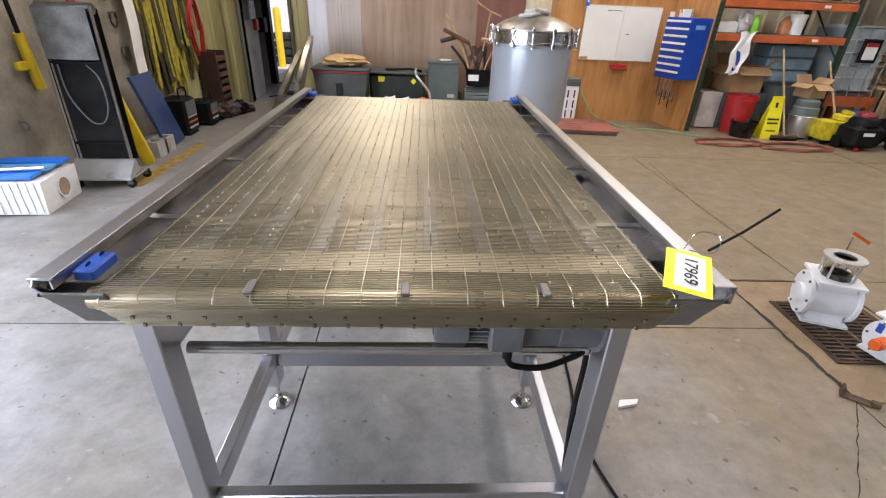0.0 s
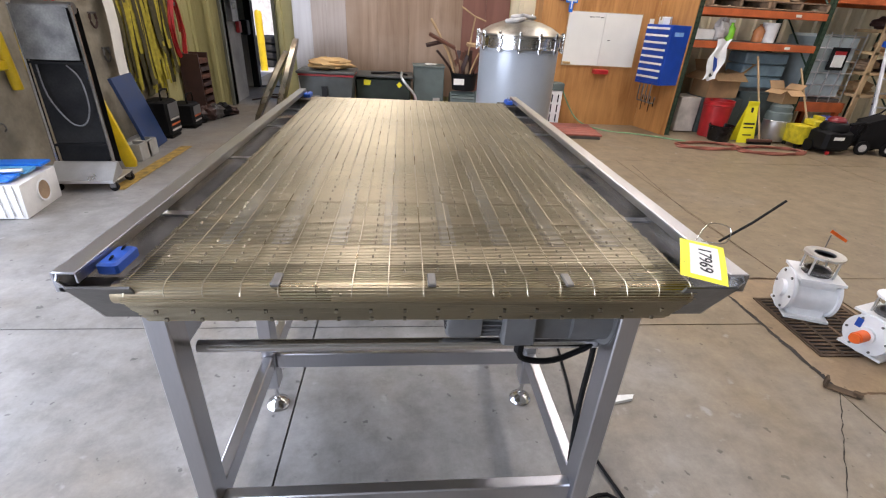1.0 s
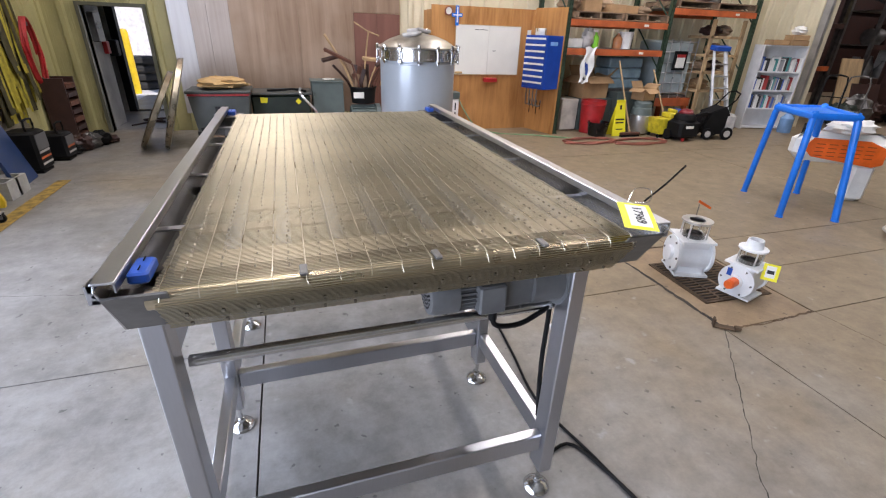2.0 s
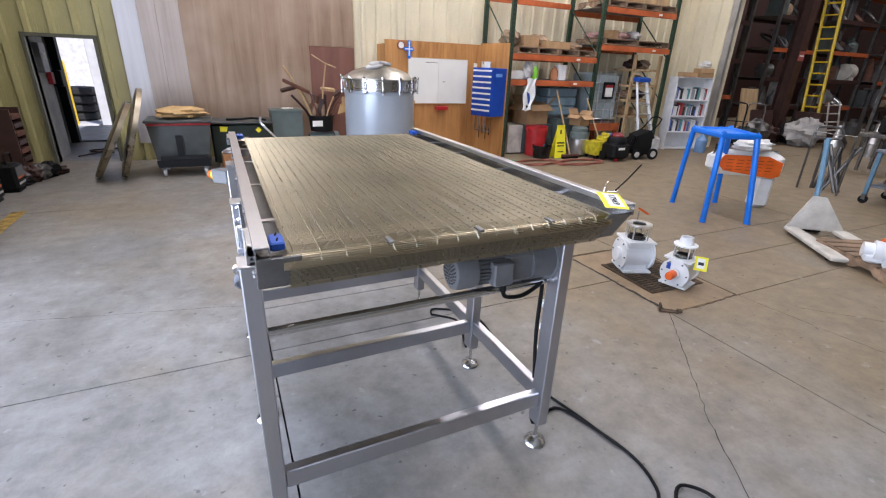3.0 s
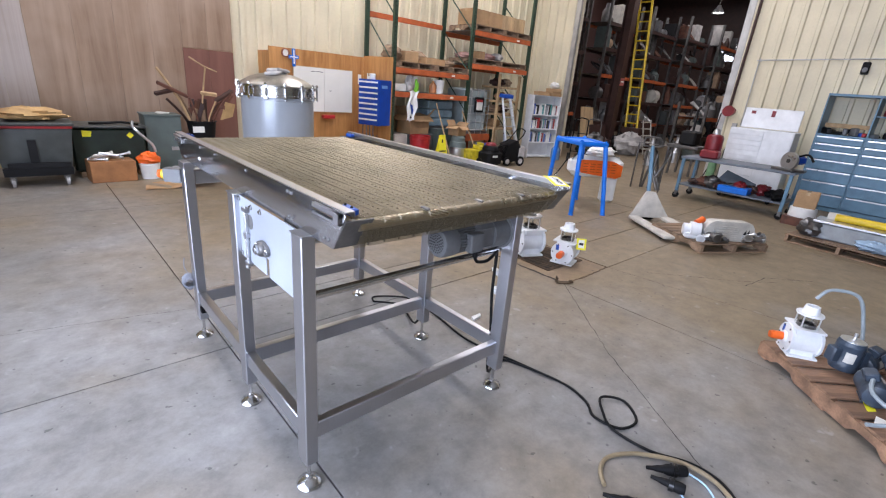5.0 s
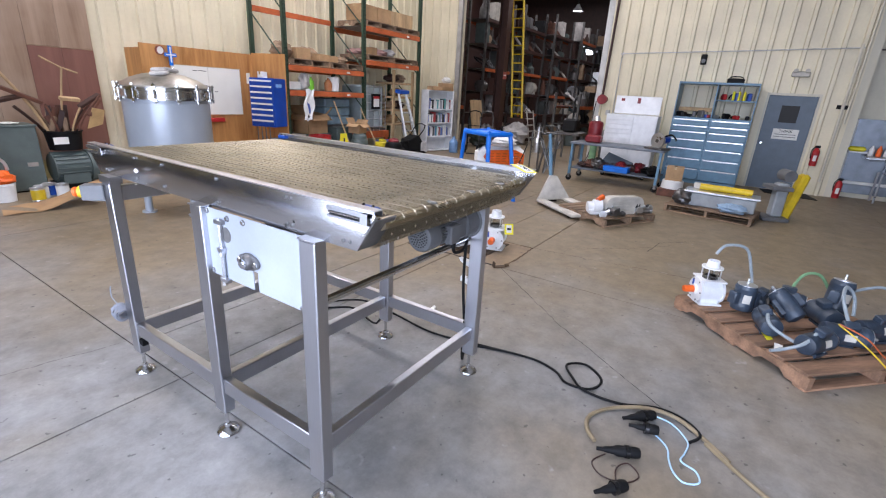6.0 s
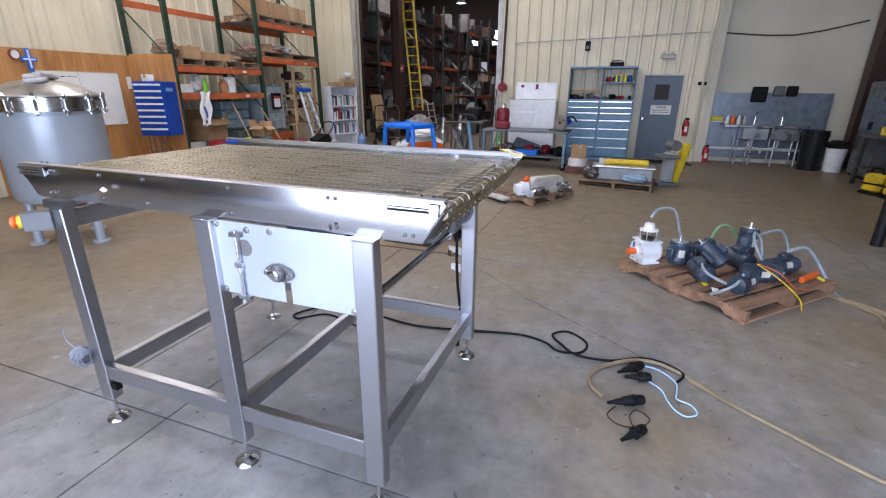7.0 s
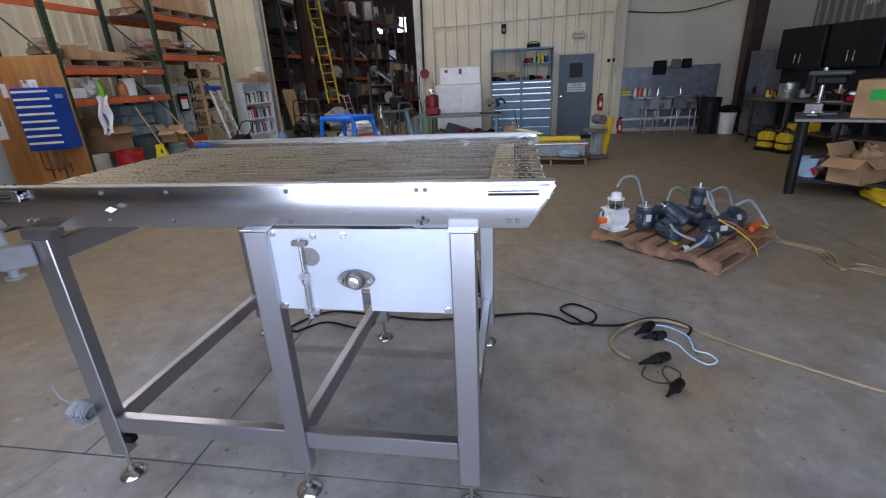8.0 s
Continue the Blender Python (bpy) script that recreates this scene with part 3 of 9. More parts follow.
part("post", G().lathe([(0.1, 0), (0.1, 1.5), (0.07, 1.57), (0.02, 1.59)], 20), YELLOW, bol)
tyre = thing("tyre_stack", "stack of black tyres outside in the yard", "tyres", -4.1, 15.9, -0.03)
for i in range(4):
    part("tyre", G().lathe([(0.25, 0), (0.42, 0.01), (0.47, 0.06), (0.47, 0.16), (0.42, 0.21), (0.25, 0.22)], 20), TYRE, tyre, at=pose(rnd(-.03, .03), rnd(-.03, .03), 0.222 * i))
solid("yard_wall", G().box(-9, 4, 22, 22.3, -0.13, 3.2), surf("sunlit_wall", (0.70, 0.70, 0.70), 0.8, var=0.12), "pale sunlit wall across the yard", kind="structure")

# hung steel sheet
sheet = thing("steel_wall_sheet", "large stained brown and grey steel sheet fixed to the wall", "wall sheet", 0, 9.16, 0)
edges = [-1.9, -1.58, -1.32, -0.98, -0.42, 0.12, 0.62, 1.08, 1.5, 1.93]
for i, (xa, xb) in enumerate(zip(edges, edges[1:])):
    mt = SHEETW if i < 1 else SHEETM if i < 3 else SHEET
    z0 = 0.3
    if xa >= 1.08:
        part("sheet_panel", G().rbox(xa, xb - 0.002, -0.022 - 0.001 * (i % 2), 0, z0, 2.0, 0.002), SHEETR, sheet, "rust-red lower panel")
        part("sheet_panel", G().rbox(xa, xb - 0.002, -0.022 - 0.001 * (i % 2), 0, 2.004, 4.6, 0.002), SHEET, sheet)
    else:
        part("sheet_panel", G().rbox(xa, xb - 0.002, -0.022 - 0.001 * (i % 2), 0, z0, 4.6, 0.002), mt, sheet)

# blue-grey steel door
door = thing("door_1", "closed blue-grey steel door with a small wired window and a paper notice", "door", 11.0, -0.655, 0)
door["kind"] = "structure"
part("door_frame", G().box(-0.03, 0.1, -0.475, -0.43, 0, 2.05).box(-0.03, 0.1, 0.43, 0.475, 0, 2.05).box(-0.03, 0.1, -0.43, 0.43, 2.005, 2.05), CREAMFLAT, door)
part("door_leaf", G().rbox(0.0, 0.045, -0.427, 0.427, 0.01, 2.0, 0.004), DOORG, door)
part("window_pane", G().box(-0.006, 0.002, -0.16, 0.16, 1.45, 1.8), INK, door, "dark wired glass pane")
part("window_bead", G().box(-0.012, 0.002, -0.18, -0.16, 1.43, 1.82).box(-0.012, 0.002, 0.16, 0.18, 1.43, 1.82).box(-0.012, 0.002, -0.16, 0.16, 1.43, 1.45).box(-0.012, 0.002, -0.16, 0.16, 1.8, 1.82), DOORG, door)
nt_ = part("notice", G().box(-0.004, 0.002, -0.26, 0.2, 1.1, 1.32), PAPER, door, "white paper notice with bars of print")
letters("THINK", 0.085, INK, nt_, pose(-0.0062, -0.03, 1.27, 90, 0, -90))
part("print", G().box(-0.006, -0.003, -0.22, 0.16, 1.2, 1.21).box(-0.006, -0.003, -0.22, 0.16, 1.15, 1.16), INK, nt_)
part("door_handle", G().cyl((0, 0.36, 1.0), (-0.05, 0.36, 1.0), 0.012).lathe([(0.012, 0), (0.032, 0.01), (0.034, 0.03), (0.02, 0.045)], 14, pose(-0.05, 0.36, 1.0, 0, -90)), CHROME, door, "round chrome knob")
for z in (0.25, 1.0, 1.75):
    part("hinge", G().cyl((-0.012, -0.43, z - 0.05), (-0.012, -0.43, z + 0.05), 0.01), TRIMM, door)

# ---- the conveyor table ----
CX, YA, YB = 0.049, 0.785, 2.81
conv = thing("conveyor_table", "stainless steel conveyor table with a woven wire belt on six legs", "conveyor", CX, 0, 0)
HW = 0.597
LEGY = (1.052, 1.737, 2.580)

for sx in (-1, 1):
    HW = 0.597 if sx < 0 else 0.645
    # side channel: web, top flange and folded lower lip with bevelled ends
    web = [(YA + 0.0, 1.306), (YB - 0.0, 1.306), (YB - 0.005, 1.262), (YB - 0.10, 1.165), (YA + 0.070, 1.165), (YA - 0.008, 1.295)]
    side = part("side_plate", G().prism(web, "x", sx * HW, sx * (HW - 0.004)), INOXH, conv, "long polished side plate", bevel=0.001)
    lip = [(sx * (HW - 0.004), 1.165), (sx * (HW - 0.004), 1.169), (sx * (HW - 0.075), 1.169), (sx * (HW - 0.10), 1.178), (sx * (HW - 0.10), 1.174), (sx * (HW - 0.075), 1.165)]
    # lip coloured darker than the plate for the shade inside the channel
    part("lower_lip", G().prism(lip, "y", YA + 0.07, YB - 0.13), STEELD, side)
    nose = [(YA - 0.002, 1.275), (YA + 0.070, 1.166), (YA + 0.074, 1.169), (YA + 0.002, 1.278)]
    part("nose_plate", G().prism(nose, "x", sx * (HW - 0.004), sx * (HW - 0.11)), STEELD, side, "bevelled end plate")
    part("tail_plate", G().prism([(2 * 1.7975 - y, z) for y, z in nose], "x", sx * (HW - 0.004), sx * (HW - 0.11)), STEELD, side)
    part("top_flange", G().rbox(min(sx * (HW - 0.036), sx * (HW + 0.002)), max(sx * (HW - 0.036), sx * (HW + 0.002)), YA - 0.006, YB + 0.006, 1.306, 1.311, 0.0015)
         .box(min(sx * (HW - 0.036), sx * (HW - 0.033)), max(sx * (HW - 0.036), sx * (HW - 0.033)), YA - 0.006, YB + 0.006, 1.29, 1.306), INOX, side, "bright folded top edge")
    # bolts in pairs along the web
    bolt = None
    for y in (0.90, 1.18, 1.62, 2.05, 2.30, 2.62):
        for z in (1.19, 1.287):
            for dy in ((-0.014, 0.014) if y in (0.90, 2.62) or (y == 1.18) else (0,)):
                m = pose(sx * HW, y + dy, z, 0, sx * 90, 0)
                if bolt is None:
                    bolt = part("bolt", G().lathe([(0.0075, 0), (0.0075, 0.003), (0.005, 0.006)], 8), STEELD, side, at=m)
                else:
                    share("bolt", bolt, side, m)
    for yy, d in ((YA, 1), (YB, -1)):
        # belt take-up: slotted slide with its screw, and a blue cap inside the rail
        y0, y1 = sorted((yy + d * 0.01, yy + d * 0.19))
        part("take_up_slide", G().box(min(sx * HW, sx * (HW + 0.014)), max(sx * HW, sx * (HW + 0.014)), y0, y1, 1.286, 1.300)
             .box(min(sx * HW, sx * (HW + 0.012)), max(sx * HW, sx * (HW + 0.012)), y0, y1, 1.262, 1.270)
             .box(min(sx * HW, sx * (HW + 0.018)), max(sx * HW, sx * (HW + 0.018)), y0 + 0.0, y0 + 0.03, 1.262, 1.300), INOX, conv)
        part("take_up_slot", G().box(min(sx * HW, sx * (HW + 0.002)), max(sx * HW, sx * (HW + 0.002)), y0 + 0.032, y1, 1.270, 1.286), BLACK, conv, "dark slot behind the screw")
        part("take_up_screw", G().cyl((sx * (HW + 0.006), y0, 1.278), (sx * (HW + 0.006), y1, 1.278), 0.004, n=8), CHROME, conv)
        if sx > 0 and d > 0:
            continue
        cap = part("blue_cap", G().rbox(min(sx * (HW - 0.040), sx * (HW - 0.077)), max(sx * (HW - 0.040), sx * (HW - 0.077)), min(yy + d * 0.035, yy + d * 0.11), max(yy + d * 0.035, yy + d * 0.11), 1.280, 1.303, 0.004), BLUEP, conv, "blue plastic end cap")
        for k in (0.055, 0.095):
            part("cap_hole", G().cyl((sx * (HW - 0.060), yy + d * k, 1.3045), (sx * (HW - 0.058), yy + d * k, 1.3057), 0.006, n=10), BLACK, cap)
        part("roller_bracket", G().box(min(sx * (HW - 0.004), sx * (HW - 0.1)), max(sx * (HW - 0.004), sx * (HW - 0.1)), min(yy + d * 0.025, yy + d * 0.06), max(yy + d * 0.025, yy + d * 0.06), 1.245, 1.262), STEELD, conv)
    # tabs that hold the belt bed to the rail
    for y in (1.16, 1.64, 2.12, 2.5):
        part("bed_tab", G().box(min(sx * (HW - 0.004), sx * (HW - 0.12)), max(sx * (HW - 0.004), sx * (HW - 0.12)), y - 0.012, y + 0.012, 1.252, 1.257), INOX, conv)
    # legs with levelling feet
    LX = sx * 0.599 - 0.009
    for k, y in enumerate(LEGY):
        top = 1.163 if k < 2 else 1.13
        leg = part("leg", G().rbox(LX - 0.028, LX + 0.028, y - 0.04, y + 0.04, 0.135, top, 0.004), INOX, conv, "square stainless leg")
        part("leg_cap", G().rbox(LX - 0.032, LX + 0.032, y - 0.047, y + 0.047, top, top + 0.006, 0.001) if k < 2 else G().box(LX - 0.03, LX + 0.03, y - 0.06, y + 0.06, top, top + 0.036), INOX, leg)
        part("leg_stem", G().cyl((LX, y, 0.03), (LX, y, 0.135), 0.009, n=10).cyl((LX, y, 0.122), (LX, y, 0.137), 0.017, n=6), CHROME, leg)
        part("levelling_foot", G().lathe([(0.052, 0.0), (0.055, 0.006), (0.051, 0.014), (0.03, 0.026), (0.016, 0.034), (0.014, 0.048), (0.009, 0.052)], 22, pose(LX, y, 0)), CHROME, leg, "round polished levelling foot")
    for y0, y1 in ((LEGY[0] + 0.04, LEGY[1] - 0.04), (LEGY[1] + 0.04, LEGY[2] - 0.04)):
        part("side_rail", G().rbox(LX - 0.02, LX + 0.022, y0, y1, 0.252, 0.332, 0.004), INOX, conv)
    part("gusset", G().prism([(LEGY[0] + 0.04, 1.163), (LEGY[0] + 0.16, 1.163), (LEGY[0] + 0.04, 0.98)], "x", LX + sx * -0.002, LX + sx * -0.006), INOX, conv)
for y in LEGY:
    part("cross_rail", G().rbox(-0.58, 0.562, y - 0.02, y + 0.022, 0.245, 0.325, 0.004), INOX, conv)
part("cross_rail", G().rbox(-0.571, 0.571, 2.57, 2.615, 1.03, 1.11, 0.004), INOX, conv)
part("tie_bar", G().cyl((-0.575, 1.115, 0.875), (0.575, 1.115, 0.875), 0.018, n=20), CHROME, conv, "round polished tie bar")

# bed under the belt
BL, BR = -0.515, 0.562
for y, w in ((1.17, 0.022), (1.345, 0.055), (1.55, 0.012), (1.75, 0.05), (1.95, 0.012), (2.15, 0.06), (2.42, 0.03)):
    part("bed_cross_bar", G().box(-0.5, 0.55, y - w, y + w, 1.236, 1.242), BEDPLATE, conv)
for x in (-0.40, -0.285, -0.16, -0.045, 0.09, 0.215, 0.345, 0.475):
    part("slide_bar", G().rbox(x - 0.017, x + 0.017, 0.99, 2.62, 1.2425, 1.2625, 0.003), SLIDE, conv, "grey steel wear strip")
part("bed_front_strip", G().box(-0.5, 0.53, 0.90, 0.985, 1.2425, 1.261), BEDPLATE, conv)
part("bed_back_strip", G().box(-0.5, 0.53, 2.62, 2.69, 1.2425, 1.261), BEDPLATE, conv)
# pan added to set the brown seen between the wires
part("belt_return_pan", G().box(-0.49, 0.52, 0.93, 2.66, 1.192, 1.196), surf("brown_pan", (0.24, 0.205, 0.14), 0.45, 0.6, var=0.25), conv)
for y in (YA + 0.028, YB - 0.028):
    part("nose_roller", G().cyl((-0.53, y, 1.250), (0.56, y, 1.250), 0.0205, n=24), surf("bronze_roller_steel", (0.58, 0.49, 0.34), 0.28, 1.0, var=0.1, scale=6), conv, "slim bronze-tinted end roller")
# plates added in a dark tone for the shade inside each nose
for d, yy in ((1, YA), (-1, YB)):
    part("nose_pan", G().prism([(yy + d * 0.034, 1.228), (yy + d * 0.084, 1.160), (yy + d * 0.094, 1.160), (yy + d * 0.044, 1.228)], "x", -0.5, 0.55), surf("nose_shade_steel", (0.06, 0.05, 0.036), 0.45, 0.6, var=0.2), conv, "dark plate added inside the nose for its shaded interior")
part("drive_shaft", G().cyl((-0.64, 1.41, 0.993), (0.585, 1.41, 0.993), 0.015, n=16), CHROME, conv)
part("drive_roller", G().cyl((-0.5, 1.41, 1.09), (0.53, 1.41, 1.09), 0.06, n=24), STEELD, conv)

# woven belt: fine cross wires, with long strands and rows of clips
belt = part("belt", G().box(-0.001, 0.001, 1.6, 1.602, 1.262, 1.2625), WIRE, conv, "bronze-grey woven wire belt")
loop = []
R = 0.0235
PITCH = 0.0066
n_top = int((YB - YA - 0.06) / PITCH)
for i in range(n_top + 1):
    loop.append((YA + 0.03 + (YB - YA - 0.06) * i / n_top, 1.2735))
for i in range(1, 10):
    a = math.pi / 2 + i / 9 * math.radians(125)
    loop.append((YA + 0.03 + R * math.cos(a), 1.25 + R * math.sin(a)))
    loop.append((YB - 0.03 - R * math.cos(a), 1.25 + R * math.sin(a)))
for i in range(18):
    t = i / 17
    loop.append((YA + 0.012 + 0.056 * t, 1.238 - 0.082 * t))
    loop.append((YB - 0.012 - 0.056 * t, 1.238 - 0.082 * t))
y = YA + 0.07
while y < YB - 0.07:
    loop.append((y, 1.155))
    y += 0.0085
g = G()
NS = 9
for k, (y, z) in enumerate(loop):
    x0, x1 = BL + rnd(-0.004, 0.002), BR + rnd(-0.002, 0.004)
    vs = []
    for i in range(NS + 1):
        x = x0 + (x1 - x0) * i / NS
        # slight waves in the weave and small errors in each wire
        dy = 0.0003 * math.sin(7 * x + 3 * y) + rnd(-0.0002, 0.0002)
        dz = 0.0002 * math.sin(4 * x + 5 * y) + rnd(-0.00012, 0.00012)
        vs += [(x, y + dy + 0.00098 * math.cos(math.tau * m / 6), z + dz + 0.00098 * math.sin(math.tau * m / 6)) for m in range(6)]
    g.add(vs, [(i * 6 + m, i * 6 + (m + 1) % 6, i * 6 + 6 + (m + 1) % 6, i * 6 + 6 + m) for i in range(NS) for m in range(6)])
wires = new("wire_weave", g.mesh("wire_weave", flip=True, crisp=False))
wires.data.materials.append(WIRE)
wires.parent = belt
tagged(wires, "close-set fine cross wires", kind="stuff")
SP = (BR - BL - 0.02) / 16
prof = [(YA + 0.03 + 0.026 * math.cos(a), 1.25 + 0.026 * math.sin(a)) for a in [math.radians(90 + 16 * k) for k in range(6)]]
front = [(2.0, 1.2765), (1.0, 1.2765)] + prof
back = [(2 * 1.7975 - y, z) for y, z in front]
path_ = list(reversed(back)) + front
for k in range(17):
    x = BL + 0.01 + SP * k
    part("strand", G().tube([(x + 0.0012 * math.sin(9 * y) + 0.25 * max(0.0, 1.262 - z) * (1 if k % 3 else -0.6), y, z) for y, z in path_], 0.0011, n=6, smooth=0), STRAND, belt)
clipg = G()
for k in range(16):
    x = BL + 0.01 + SP * (k + 0.5)
    y = YA + 0.06 + 0.006 * (k % 3)
    while y < YB - 0.06:
        if random.random() > 0.05:
            h = rnd(0.002, 0.0048)
            xx = x + rnd(-0.002, 0.002)
            clipg.add([(xx - 0.002, y - 0.006, 1.2745), (xx + 0.002, y - 0.006, 1.2745), (xx + 0.002, y + 0.006, 1.2745), (xx - 0.002, y + 0.006, 1.2745), (xx - 0.0012, y - 0.001, 1.2745 + h), (xx + 0.0012, y + 0.001, 1.2745 + h)],
                      [(0, 1, 5, 4), (2, 3, 4, 5), (1, 2, 5), (3, 0, 4)])
        y += 0.031
    for t in (0.35, 0.8):
        yy, zz = YA + 0.012 + 0.056 * t - 0.001, 1.238 - 0.082 * t
        clipg.box(x - 0.003, x + 0.003, yy - 0.005, yy, zz - 0.007, zz)
clips = new("clip_pattern", clipg.mesh("clip_pattern", flip=False))
clips.data.materials.append(CLIPM)
clips.parent = belt
tagged(clips, "rows of small dull wire clips", kind="stuff")
for x in (-0.245, 0.04, 0.305):
    part("belt_guide", G().rbox(x - 0.008, x + 0.008, YA + 0.008, YA + 0.05, 1.272, 1.280, 0.002), STEELD, belt, "flat bright belt clasp")

# side panel with tensioner and bearing, on the near long side
pan = [(1.094, 1.164), (1.094, 0.872), (1.372, 0.872), (1.372, 0.955), (1.402, 0.955), (1.402, 0.872), (1.702, 0.872), (1.702, 1.164)]
for sx in (-1, 1):
    sp = part("side_panel", G().prism(pan, "x", sx * 0.612, sx * 0.608), PANELW, conv, "matt steel cover panel with a slot")
    bolt = None
    for y, z in ((1.11, 0.885), (1.685, 0.885), (1.685, 1.15), (1.545, 1.14), (1.44, 1.145)):
        m = pose(sx * 0.612, y, z, 0, sx * 90)
        if bolt is None:
            bolt = part("bolt", G().lathe([(0.013, 0), (0.013, 0.002)], 14).lathe([(0.0095, 0.002), (0.0095, 0.009)], 6), CHROME, sp, at=m)
        else:
            share("bolt", bolt, sp, m)
    if sx < 0:
        part("access_hole", G().lathe([(0.033, 0), (0.033, 0.0012)], 24, pose(-0.612, 1.565, 1.068, 0, -90)), STEELD, sp, "round opening showing the belt")
        ten = part("tensioner", G().box(-0.632, -0.612, 1.565, 1.615, 1.112, 1.128), STEELD, sp, "threaded belt tensioner")
        part("tension_nut", G().box(-0.632, -0.612, 1.575, 1.608, 0.992, 1.010), INOX, ten)
        part("tension_foot", G().box(-0.632, -0.612, 1.555, 1.61, 0.862, 0.876), INOX, ten)
        part("tension_rod", G().cyl((-0.624, 1.589, 0.845), (-0.624, 1.589, 1.135), 0.0065, n=10).cyl((-0.624, 1.589, 0.845), (-0.624, 1.589, 0.86), 0.012, n=6).cyl((-0.624, 1.589, 0.975), (-0.624, 1.589, 0.99), 0.012, n=6), CHROME, ten)
        part("tension_arm", G().prism([(1.582, 1.112), (1.596, 1.112), (1.604, 0.876), (1.592, 0.876)], "x", -0.614, -0.620), INOX, ten)
        be = part("flange_bearing", G().prism([(1.412 + 0.062 * math.cos(t) if abs(math.cos(t)) > .5 else 1.412 + 0.045 * math.cos(t), 0.993 + 0.033 * math.sin(t)) for t in [math.tau * i / 24 for i in range(24)]], "x", -0.613, -0.626)
                  .lathe([(0.034, 0), (0.032, 0.016), (0.026, 0.024)], 22, pose(-0.62, 1.412, 0.993, 0, -90)), STEELD, sp, "grey two-bolt flange bearing")
        part("bearing_ring", G().lathe([(0.02, 0), (0.02, 0.034), (0.011, 0.036), (0.011, 0.04)], 18, pose(-0.62, 1.412, 0.993, 0, -90)), CHROME, be)
        for dy in (-0.05, 0.05):
            part("bolt", G().lathe([(0.012, 0), (0.012, 0.006), (0.009, 0.01)], 6, pose(-0.626, 1.412 + dy, 0.993, 0, -90)), CHROME, be)
        part("rub_mark", G().prism([(2.235, 1.235), (2.26, 1.245), (2.285, 1.232), (2.262, 1.222)], "x", -0.6155, -0.6162), PAPER, conv, "pale scuffed sticker")
        part("stamp", G().box(-0.6158, -0.6152, 1.175, 1.185, 1.18, 1.195), INK, conv)

# gearmotor under the front
mot = part("gearmotor", G().rbox(0.33, 0.535, 1.06, 1.19, 0.915, 1.055, 0.02).cyl((0.45, 1.125, 0.985), (0.56, 1.125, 0.985), 0.085, n=24).cyl((0.56, 1.125, 0.985), (0.575, 1.125, 0.985), 0.1, n=24), GREYP, conv, "grey gearmotor with a finned body")
part("motor_body", G().cyl((0.19, 1.125, 0.985), (0.34, 1.125, 0.985), 0.058, n=24), GREYP, mot)
fin = None
for i in range(28):
    m = pose(0, 1.125, 0.985, 360 / 28 * i, 0, 0)
    fin = part("fin", G().box(0.2, 0.335, -0.0018, 0.0018, 0.055, 0.072), GREYP, mot, at=m) if fin is None else share("fin", fin, mot, m)
cowl = part("fan_cowl", G().lathe([(0.076, 0), (0.076, -0.075), (0.07, -0.09), (0.062, -0.093)], 28, pose(0.2, 1.125, 0.985, 0, 90)), GREYP, mot)
for r in (0.012, 0.024, 0.036, 0.048):
    for i in range(max(5, int(r * 420))):
        a = math.tau * i / max(5, int(r * 420))
        part("vent_hole", G().box(-0.0008, 0.0008, -0.0035, 0.0035, -0.003, 0.003), BLACK, cowl, at=pose(0.1065, 1.125 + r * math.cos(a), 0.985 + r * math.sin(a)))
part("terminal_box", G().rbox(0.255, 0.345, 1.03, 1.075, 0.93, 1.03, 0.006), GREYP, mot)
part("cable_gland", G().cyl((0.31, 1.05, 0.93), (0.31, 1.05, 0.90), 0.014, n=10), BLACK, mot)
part("motor_cable", G().tube([(0.31, 1.05, 0.905), (0.33, 1.05, 0.87), (0.42, 1.06, 0.855), (0.52, 1.09, 0.87), (0.565, 1.12, 0.85), (0.567, 1.12, 0.6), (0.575, 1.1, 0.36)], 0.009, n=8), BLACK, mot)
part("cable_clip", G().prism([(1.10, 0.665), (1.19, 0.70), (1.2, 0.72), (1.12, 0.71)], "x", 0.632, 0.66), WHITEP, conv, "white plastic cable clip")
part("cable_clip", G().prism([(1.10, 0.555), (1.18, 0.575), (1.18, 0.605), (1.11, 0.6)], "x", 0.632, 0.66), WHITEP, conv, "white plastic cable clip")

# emergency stop box and coiled lead on the far leg
es = part("stop_box", G().rbox(-0.035, 0.035, -0.06, 0.045, -0.04, 0.04, 0.004), GREYP, conv, "grey emergency stop box", at=pose(-0.665, 2.665, 1.075, 0, 0, 48))
part("stop_collar", G().cyl((0, 0.045, 0), (0, 0.062, 0), 0.03, n=20), YELLOW, es, "yellow collar")
part("stop_button", G().lathe([(0.018, 0), (0.026, 0.012), (0.024, 0.024), (0.01, 0.03)], 18, pose(0, 0.062, 0, -90)), ORANGEP, es, "orange push button")
part("cable_gland", G().cyl((0, -0.06, -0.01), (0, -0.095, -0.01), 0.016, n=10), YELLOW, es, "yellow cable gland")
part("box_bracket", G().box(0.02, 0.09, -0.05, 0.03, -0.055, -0.04), STEELD, es)
turns = []
for i in range(16 * 12):
    a = math.tau * i / 12
    k = i / 12
    turns.append((-0.645 + (0.036 + rnd(-.006, .006)) * math.cos(a), 2.625 + 0.0055 * k + rnd(-.004, .004), 0.37 + (0.055 - 0.0005 * (k - 8) ** 2) * math.sin(a)))
turns += [(-0.63, 2.71, 0.39), (-0.65, 2.75, 0.44), (-0.64, 2.77, 0.5)]
